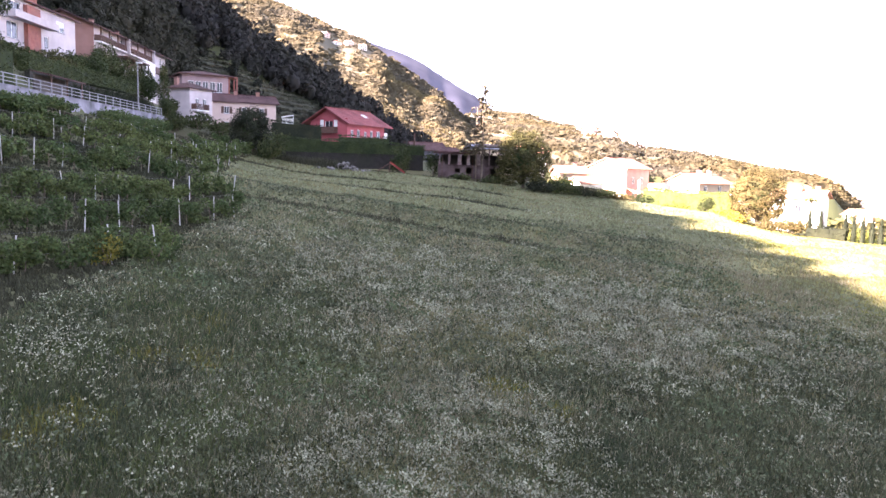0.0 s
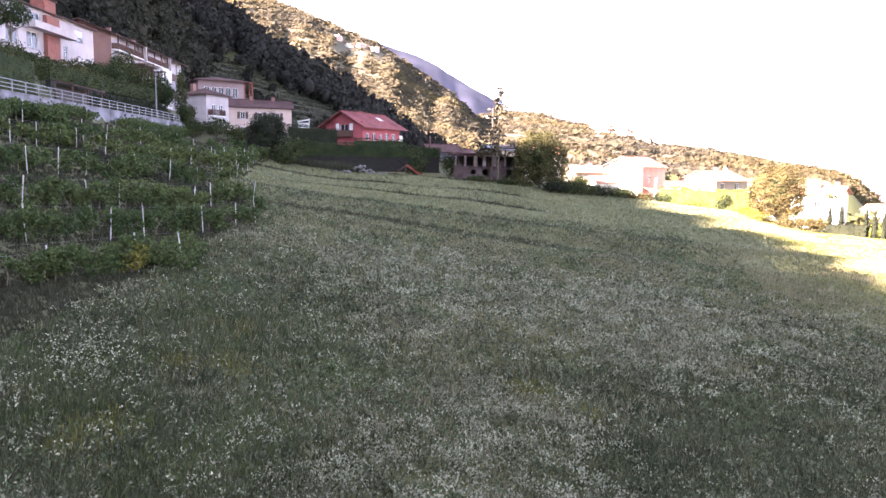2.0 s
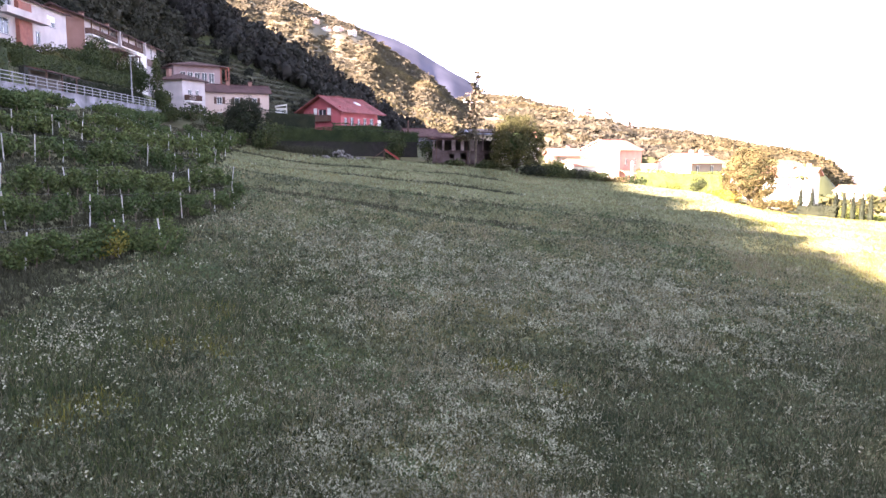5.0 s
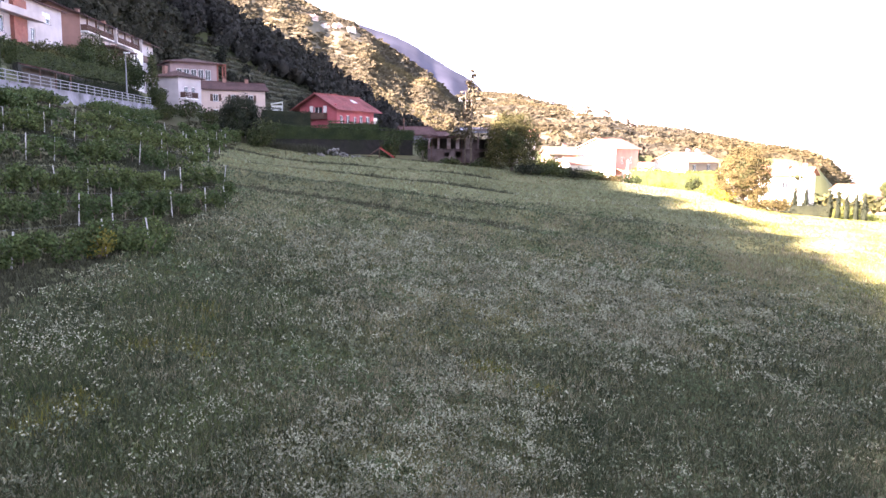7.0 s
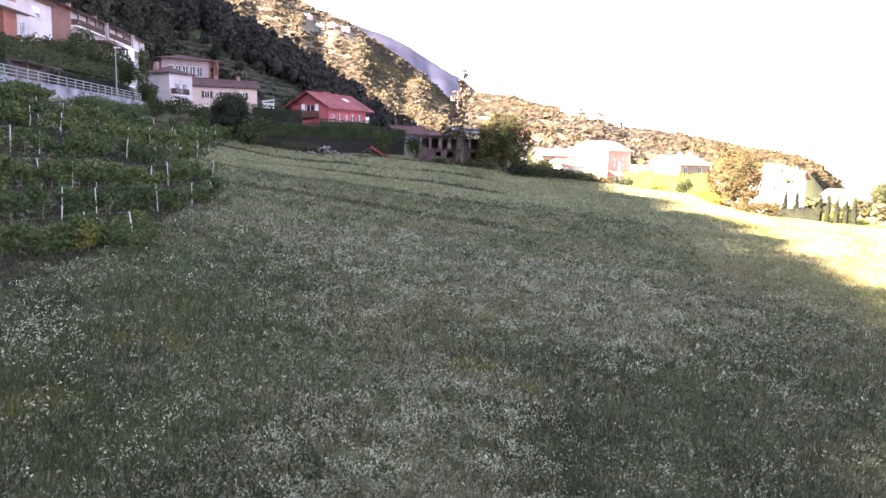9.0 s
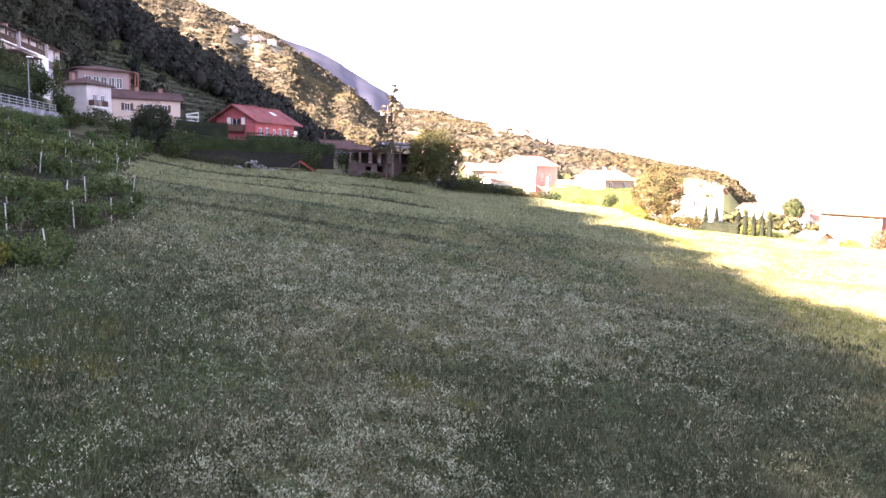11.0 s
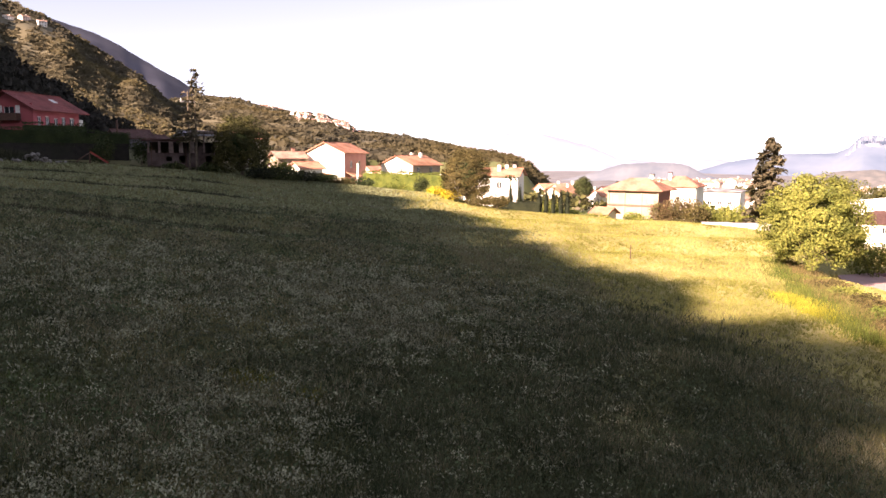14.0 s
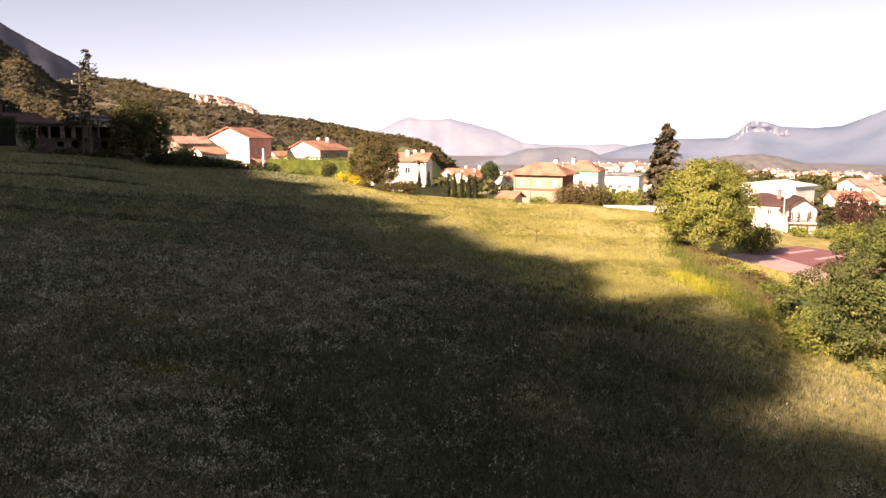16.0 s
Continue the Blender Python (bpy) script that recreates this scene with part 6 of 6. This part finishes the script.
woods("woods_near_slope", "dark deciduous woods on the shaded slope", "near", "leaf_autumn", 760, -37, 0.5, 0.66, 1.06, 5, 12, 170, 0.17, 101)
woods("woods_lower_slope", "green woods behind the upper houses", "near", "leaf_forest", 620, -37, -19, 0.0, 0.68, 4, 9.5, 170, 0.17, 111)
woods("slope_vines", "low vines on the terraces of the open slope", "near", "leaf_slope", 7600, -21, -6, 0.0, 0.68, 0.7, 1.4, 9, 0.55, 112, 1.6, terrace=1.9)
woods("slope_scrub", "scattered small trees on the open slope", "near", "leaf_forest", 70, -21, -6, 0.05, 0.68, 2.5, 5.0, 150, 0.18, 115)
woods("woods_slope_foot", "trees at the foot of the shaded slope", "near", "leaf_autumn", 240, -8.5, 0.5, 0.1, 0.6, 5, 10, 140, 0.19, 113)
woods("woods_behind", "wooded ridge beside the meadow", "near", "leaf_forest", 2300, -150, -37, 0.78, 1.04, 8, 11, 14, 0.6, 102, skip=(-117.4, -107.4, 100, 190, 1.0))
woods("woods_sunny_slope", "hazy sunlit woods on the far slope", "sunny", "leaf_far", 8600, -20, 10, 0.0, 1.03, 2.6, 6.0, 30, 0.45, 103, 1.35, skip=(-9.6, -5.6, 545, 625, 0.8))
woods("golden_trees", "golden sunlit trees at the foot of the far slope", "sunny", "leaf_gold", 560, -6, 7, 0.0, 0.34, 4, 8, 80, 0.24, 114)
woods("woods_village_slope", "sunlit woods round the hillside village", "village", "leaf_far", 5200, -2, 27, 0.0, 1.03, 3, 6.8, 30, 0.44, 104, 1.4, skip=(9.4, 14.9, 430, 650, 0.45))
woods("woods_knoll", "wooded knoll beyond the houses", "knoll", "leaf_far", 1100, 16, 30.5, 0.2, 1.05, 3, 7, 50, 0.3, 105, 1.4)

woods("woods_ridge_gap", "lower trees between the broad ridge trees", "near", "leaf_forest", 420, -119, -106.5, 0.84, 1.03, 7.5, 9.4, 24, 0.5, 107)


def ridge_tree(az, d, top, half, height, seed):
    """A broad tree on the ridge beside the meadow: its crown shades the grass."""
    p = bearing(az, d)
    z1 = EYE + d * math.tan(radians(top))
    h = z1 - p.z
    ls = [((0, 0, h - height * 0.5), (half * 0.86, half * 0.86, height * 0.47))]
    r = np.random.default_rng(seed)
    for k in range(16):
        a, e = k * 2.399, r.uniform(-0.5, 1.0)
        ls.append(((math.cos(a) * math.cos(e) * half * 0.72, math.sin(a) * math.cos(e) * half * 0.72, h - height * 0.5 + math.sin(e) * height * 0.36), (half * 0.3,) * 3))
    tree("broad dark tree on the wooded ridge", p.x, p.y, h * 0.4, ls, 5000, 0.7, "leaf_forest", seed, r0=0.4, shell=0.7)


ridge_tree(-111.05, 150, 29.8, 6.55, 14, 301)
ridge_tree(-114.7, 154, 26.9, 7.0, 11, 302)
ridge_tree(-106.6, 147, 30.4, 4.6, 11, 303)
ridge_tree(-112.6, 150.5, 28.9, 3.3, 9, 304)


def valley_trees():
    r = np.random.default_rng(77)
    n = 900
    az, d = r.uniform(14, 64, n), 150 * (10 ** r.uniform(0, 1.05, n))
    ok = ~((az < 34) & (d > 320)) & ~((az < 30) & (d > 200))
    az, d = az[ok], d[ok]
    x, y = d * np.sin(np.radians(az)), d * np.cos(np.radians(az))
    z = land(x, y)
    models = [crown_model(r, 0.3, 50) for _ in range(5)]
    V, F, base = [], [], 0
    for k in range(len(x)):
        v0, f0, v1, f1 = models[k % 5]
        h = r.uniform(3, 6) if d[k] < 400 else r.uniform(6, 11)
        V.append(np.concatenate([v0, v1]) * h + [x[k], y[k], z[k] - 0.1 * h])
        F.append(np.concatenate([f0, f1[:, [0, 1, 2]] + len(v0), f1[:, [0, 2, 3]] + len(v0)]) + base)
        base += len(v0) + len(v1)
    tagged(new("valley_trees", quick_mesh("valley_trees", np.concatenate(V), np.concatenate(F), M["leaf_mid"])), "scattered garden trees between the valley houses", "trees", kind="stuff")


valley_trees()


# ---- meadow plants ----
def patches(x, y, scale, seed):
    """Soft patchiness from 0 to 1."""
    s = 0
    g = np.random.default_rng(seed)
    for k in range(7):
        a, f, p = g.uniform(0, 6.28), scale * g.uniform(0.5, 2.2), g.uniform(0, 6.28)
        s = s + np.sin((x * math.cos(a) + y * math.sin(a)) * f + p + 1.2 * np.sin((x * math.sin(a) - y * math.cos(a)) * f * 0.6 + p))
    return np.clip(0.5 + s / 7, 0, 1)


def meadow_points(r, n, d0, d1, area="meadow"):
    vines = area == "vines"
    az = np.radians(r.uniform(-37, -10, n) if vines else r.uniform(-36, 62, n))
    d = r.uniform(d0 ** 0.85, d1 ** 0.85, n) ** (1 / 0.85)
    x, y = d * np.sin(az), d * np.cos(az)
    side = x * 0.77 - (y - 36) * 0.64
    ok = (x > row_edge(y) - 1.0) & (side < 38.5) & (y < 101)
    if vines:
        ok = (x < row_edge(y)) & (x > -35)
    return x[ok], y[ok]


def banks(x, y):
    """Thin and thick growth on the low banks across the far end."""
    s = y + 0.08 * x
    return 1 - smooth(s, 40, 56) * (1 - smooth(x, 4, 16)) * (0.5 - 0.5 * np.sin(s * 0.62 + 0.5 * np.sin(x * 0.13) + 0.6)) * 0.85


def tufts(name, label, n, d0, d1, h, w, blades, mat, seed, patch=None, side=0, area="meadow"):
    r = np.random.default_rng(seed)
    x, y = meadow_points(r, n, d0, d1, area)
    if side:
        # dry marks the sunlit ground, where the brighter blades go
        dry = r.random(len(x)) < smooth(x + 5 * patches(x, y, 0.2, 3) - 0.04 * (y - 40), 26, 36)
        keep = dry if side > 0 else ~dry
        x, y = x[keep], y[keep]
    if patch:
        keep = r.random(len(x)) < np.clip((patches(x, y, patch[0], patch[1]) - patch[2]) * patch[3], 0, 1)
        x, y = x[keep], y[keep]
    if side == 0 and area == "spots":
        keep = r.random(len(x)) < np.clip(spots(x, y, YELLOW_SPOTS if mat == "yellow_herb" else LUSH_SPOTS), 0, 1)
        x, y = x[keep], y[keep]
    if area == "meadow" and side < 0:
        b = banks(x, y)
        keep = (r.random(len(x)) < b * (1 - 0.6 * smooth(y, 50, 66))) if side == -1 else (r.random(len(x)) < 1.0 - smooth(b, 0.28, 0.55)) if side == -2 else (r.random(len(x)) < smooth(-x, 1, 10) * (1 - smooth(y, 28, 40)) * np.clip(patches(x, y, 0.6, 57) * 2.4 - 0.5, 0, 1)) if side == -4 else (b > 0.4) & (r.random(len(x)) < smooth(y, 32, 54))
        x, y = x[keep], y[keep]
    m = len(x)
    hh = h * (0.6 + 0.7 * patches(x, y, 0.35, 9)) * r.uniform(0.7, 1.2, m)
    x, y, hh = np.repeat(x, blades), np.repeat(y, blades), np.repeat(hh, blades) * r.uniform(0.6, 1.1, m * blades)
    x, y = x + r.normal(size=len(x)) * h * 0.3, y + r.normal(size=len(x)) * h * 0.3
    ww = w * (np.hypot(x, y) / 20) ** 0.75
    z = land(x, y)
    a = r.uniform(0, 6.28, len(x))
    lean = r.normal(size=(len(x), 2)) * 0.4 * hh[:, None]
    dx, dy = np.cos(a) * ww, np.sin(a) * ww
    V = np.stack([np.stack([x - dx, y - dy, z - 0.03], 1), np.stack([x + dx, y + dy, z - 0.03], 1), np.stack([x + lean[:, 0], y + lean[:, 1], z + hh], 1)], 1).reshape(-1, 3)
    F = np.arange(len(V)).reshape(-1, 3)
    return tagged(new(name, quick_mesh(name, V, F, M[mat])), label, "grass", kind="stuff")


# thick and thin growth over the meadow: middle (x, y), spread, weight
FLOWER_SPOTS = ((0.6, 17.6, 3.0, 1.3), (-1.0, 15.5, 3.0, 0.7), (7.2, 19.2, 1.6, 0.4), (8.2, 30.0, 2.6, 1.0), (12.5, 37.0, 5.0, 0.55), (5.0, 38.0, 5.0, 0.5), (2.5, 22.0, 1.6, 0.5), (13.5, 25.5, 1.2, 0.4), (-2.0, 44, 6, 0.4), (-4.0, 33, 5, 0.4))
LUSH_SPOTS = ((14.5, 22.5, 4.5, 1.0), (9.5, 21.0, 3.2, 0.9), (6.5, 16.5, 2.8, 0.9), (-6.8, 14.5, 2.6, 1.0), (-11.5, 21, 3.6, 1.4), (-10.5, 27, 3.0, 0.8), (-10.0, 33, 4.5, 0.7), (-2.8, 20.5, 1.6, 0.5), (4.2, 25.6, 1.6, 0.8), (19, 30, 4.0, 0.6))
YELLOW_SPOTS = ((-9.1, 17.9, 0.45, 0.9), (-9.3, 16.6, 0.4, 0.6), (-9.2, 22.7, 0.4, 0.7), (-7.4, 23.0, 0.45, 1.0), (-8.1, 26.3, 0.5, 0.6), (2.1, 24.8, 0.5, 1.0), (3.9, 23.2, 0.5, 0.5))


def spots(x, y, table):
    return sum(w * np.exp(-((x - a) ** 2 + (y - b) ** 2) / (2 * q * q)) for a, b, q, w in table)


def blooms(name, label, n, d0, d1, width, tall, h, mat, seed, heads=6):
    """Upright pale flower spikes in small clusters, thick and thin in patches, few towards the lower side of the meadow."""
    r = np.random.default_rng(seed)
    x, y = meadow_points(r, n, d0, d1)
    p = (0.07 + 0.36 * np.clip(patches(x, y, 0.32, 13) * 3.2 - 1.25, 0, 1) + spots(x, y, FLOWER_SPOTS)) * (0.15 + 0.85 * np.clip(patches(x, y, 2.2, 14) * 3 - 1.0, 0, 1))
    p = p * (1 - smooth(x + 5 * patches(x, y, 0.2, 3), 21, 29)) * (1 - 0.9 * smooth(y, 36, 62)) * (1 - 0.5 * smooth(-x, 4, 13)) * (1 - 0.7 * np.clip(spots(x, y, LUSH_SPOTS), 0, 1))
    keep = r.random(len(x)) < p * banks(x, y)
    x, y = np.repeat(x[keep], heads), np.repeat(y[keep], heads)
    m = len(x)
    far = (np.hypot(x, y) / 20) ** 0.6
    x, y = x + r.normal(size=m) * 0.1 * far, y + r.normal(size=m) * 0.1 * far
    z = land(x, y) + h * r.uniform(0.35, 1.1, m)
    up = np.stack([r.normal(size=m) * 0.6, r.normal(size=m) * 0.6, np.ones(m)], 1) * (tall * far * r.uniform(0.5, 1.3, m))[:, None]
    a = r.uniform(0, 6.28, m)
    V = []
    for turn in (0, 1.57):
        w = np.stack([np.cos(a + turn), np.sin(a + turn), 0.2 * r.normal(size=m)], 1) * (width * far * r.uniform(0.6, 1.3, m) * 0.5)[:, None]
        c = np.stack([x, y, z], 1)
        V.append(np.stack([c - up * 0.5, c + w, c + up * 0.5, c - w], 1))
    V = np.concatenate(V, 1).reshape(-1, 3)
    return tagged(new(name, quick_mesh(name, V, np.arange(len(V)).reshape(-1, 4), M[mat])), label, "flowers", kind="stuff")


def herbs(name, label, n, d0, d1, size, h, mat, seed):
    """Small broad leaves between the grasses."""
    r = np.random.default_rng(seed)
    x, y = meadow_points(r, n, d0, d1)
    keep = r.random(len(x)) < (0.35 + 0.65 * patches(x, y, 1.1, 31)) * (1 - smooth(x + 5 * patches(x, y, 0.2, 3), 20, 28)) * banks(x, y)
    x, y = np.repeat(x[keep], 6), np.repeat(y[keep], 6)
    far = (np.hypot(x, y) / 20) ** 0.6
    x, y = x + r.normal(size=len(x)) * 0.16 * far, y + r.normal(size=len(x)) * 0.1 * far
    z = land(x, y) + h * r.uniform(0.2, 1.1, len(x))
    v, f = leaf_quads(np.stack([x, y, z], 1), size * (np.hypot(x, y) / 20) ** 0.6, r, np.tile([0, -0.2, 0.95], (len(x), 1)), 0.35, 0.6)
    return tagged(new(name, quick_mesh(name, v, f, M[mat])), label, "herbs", kind="stuff")


tufts("meadow_grass", "shaggy green and straw meadow grass", 160000, 7, 104, 0.25, 0.016, 5, "grass", 201, side=-1)
tufts("golden_grass", "golden grass, coloured brighter for sunlight on the lower meadow", 190000, 13, 104, 0.2, 0.013, 5, "sunlit_blades", 206, side=1)
tufts("yellow_herbs", "patches of yellowing herbs in the meadow", 60000, 14, 40, 0.4, 0.02, 5, "yellow_herb", 203, area="spots")
tufts("lush_herbs", "dark lush herbs in patches of the meadow", 95000, 10, 50, 0.36, 0.026, 5, "leaf_lush", 213, area="spots")
blooms("white_flowers", "pale upright flower spikes over the meadow", 66000, 10, 80, 0.05, 0.07, 0.38, "petal", 204, 8)


def umbels(name, label, n, mat, seed):
    """Flat white flower heads over the lush growth beside the vines."""
    r = np.random.default_rng(seed)
    x, y = r.normal(-12.2, 2.2, n), r.normal(21.5, 4.2, n)
    keep = (x > -14.5) & (r.random(n) < 0.15 + 0.75 * np.clip(patches(x, y, 0.9, 17) * 2.2 - 0.6, 0, 1))
    x, y = np.repeat(x[keep], 5), np.repeat(y[keep], 5)
    x, y = x + r.normal(size=len(x)) * 0.09, y + r.normal(size=len(x)) * 0.06
    z = land(x, y) + 0.36 + 0.18 * r.random(len(x))
    v, f = leaf_quads(np.stack([x, y, z], 1), 0.068, r, np.tile([0, -0.25, 0.95], (len(x), 1)), 0.2, 0.8)
    return tagged(new(name, quick_mesh(name, v, f, M[mat])), label, "flowers", kind="stuff")


umbels("white_umbels", "flat white flower heads beside the vines", 1150, "petal", 231)
herbs("meadow_herbs", "grey-green herbs between the meadow grasses", 52000, 8, 70, 0.11, 0.3, "herb", 209)
tufts("bank_grass", "dark green grass on the low banks", 75000, 42, 104, 0.36, 0.018, 6, "leaf_scrub", 210, side=-2)
tufts("lush_grass", "lush green growth beside the vines", 60000, 10, 44, 0.34, 0.024, 6, "leaf_vine", 212, side=-4)
tufts("smooth_grass", "short pale green grass at the far end of the meadow", 150000, 34, 104, 0.2, 0.016, 4, "mown", 211, side=-3)
tufts("seed_heads", "pale dry stalks and seed heads in the meadow", 70000, 10, 70, 0.36, 0.013, 4, "straw", 207, (0.5, 23, 0.2, 2.0), side=-1)
tufts("vineyard_grass", "rough grass between the vine rows", 34000, 22, 112, 0.26, 0.025, 5, "leaf_scrub", 208, area="vines")


def strip_grass(name, label, way, width, n, h, w, mat, seed):
    """Tall blades along a line on the ground."""
    r = np.random.default_rng(seed)
    way = np.array(way, float)
    t = r.uniform(0, len(way) - 1, n)
    x, y = np.interp(t, range(len(way)), way[:, 0]), np.interp(t, range(len(way)), way[:, 1])
    fade = 0.5 + 0.8 * patches(x, y, 1.2, seed)
    x, y = x + r.normal(size=n) * width * fade, y + r.normal(size=n) * width * fade
    hh = h * r.uniform(0.4, 1.2, n) * fade
    a, lean = r.uniform(0, 6.28, n), r.normal(size=(n, 2)) * 0.35 * hh[:, None]
    z, dx, dy = land(x, y), np.cos(a) * w, np.sin(a) * w
    V = np.stack([np.stack([x - dx, y - dy, z - 0.03], 1), np.stack([x + dx, y + dy, z - 0.03], 1), np.stack([x + lean[:, 0], y + lean[:, 1], z + hh], 1)], 1).reshape(-1, 3)
    return tagged(new(name, quick_mesh(name, V, np.arange(len(V)).reshape(-1, 3), M[mat])), label, "grass", kind="stuff")


strip_grass("bank_brambles", "dry reddish grasses along the meadow's bank", ((53, 51), (48, 44.8), (44.2, 39.2), (42.2, 35.4), (39.6, 31.2), (38.2, 29.2)), 0.75, 14000, 0.6, 0.03, "leaf_rust", 221)
strip_grass("bank_weeds", "green weeds along the meadow's bank", ((52, 51.5), (46.6, 45.2), (42.8, 39.6), (40.6, 35.6), (38.0, 31.6), (36.2, 28.8)), 0.9, 9000, 0.5, 0.03, "leaf_lime", 222)
strip_grass("yellow_weeds", "patch of bright yellow weeds on the bank", ((40.0, 39.0), (39.3, 36.0), (38.4, 33.4)), 0.75, 15000, 0.35, 0.022, "weed", 223)
strip_grass("edge_weeds", "tall dark weeds below the long hedge", ((-25.5, 103), (-22.5, 99.5), (-18, 97.5), (-13, 97)), 0.8, 6500, 1.0, 0.05, "leaf_scrub", 224)
# near-black blades added to darken the strip where the hedge's shade falls
strip_grass("wall_weeds", "dark weeds standing in for shade below the clipped hedge", ((-39.6, 74), (-40.6, 84), (-41.8, 95), (-43.0, 104), (-43.8, 111)), 0.75, 9000, 0.8, 0.05, "leaf_black", 225)
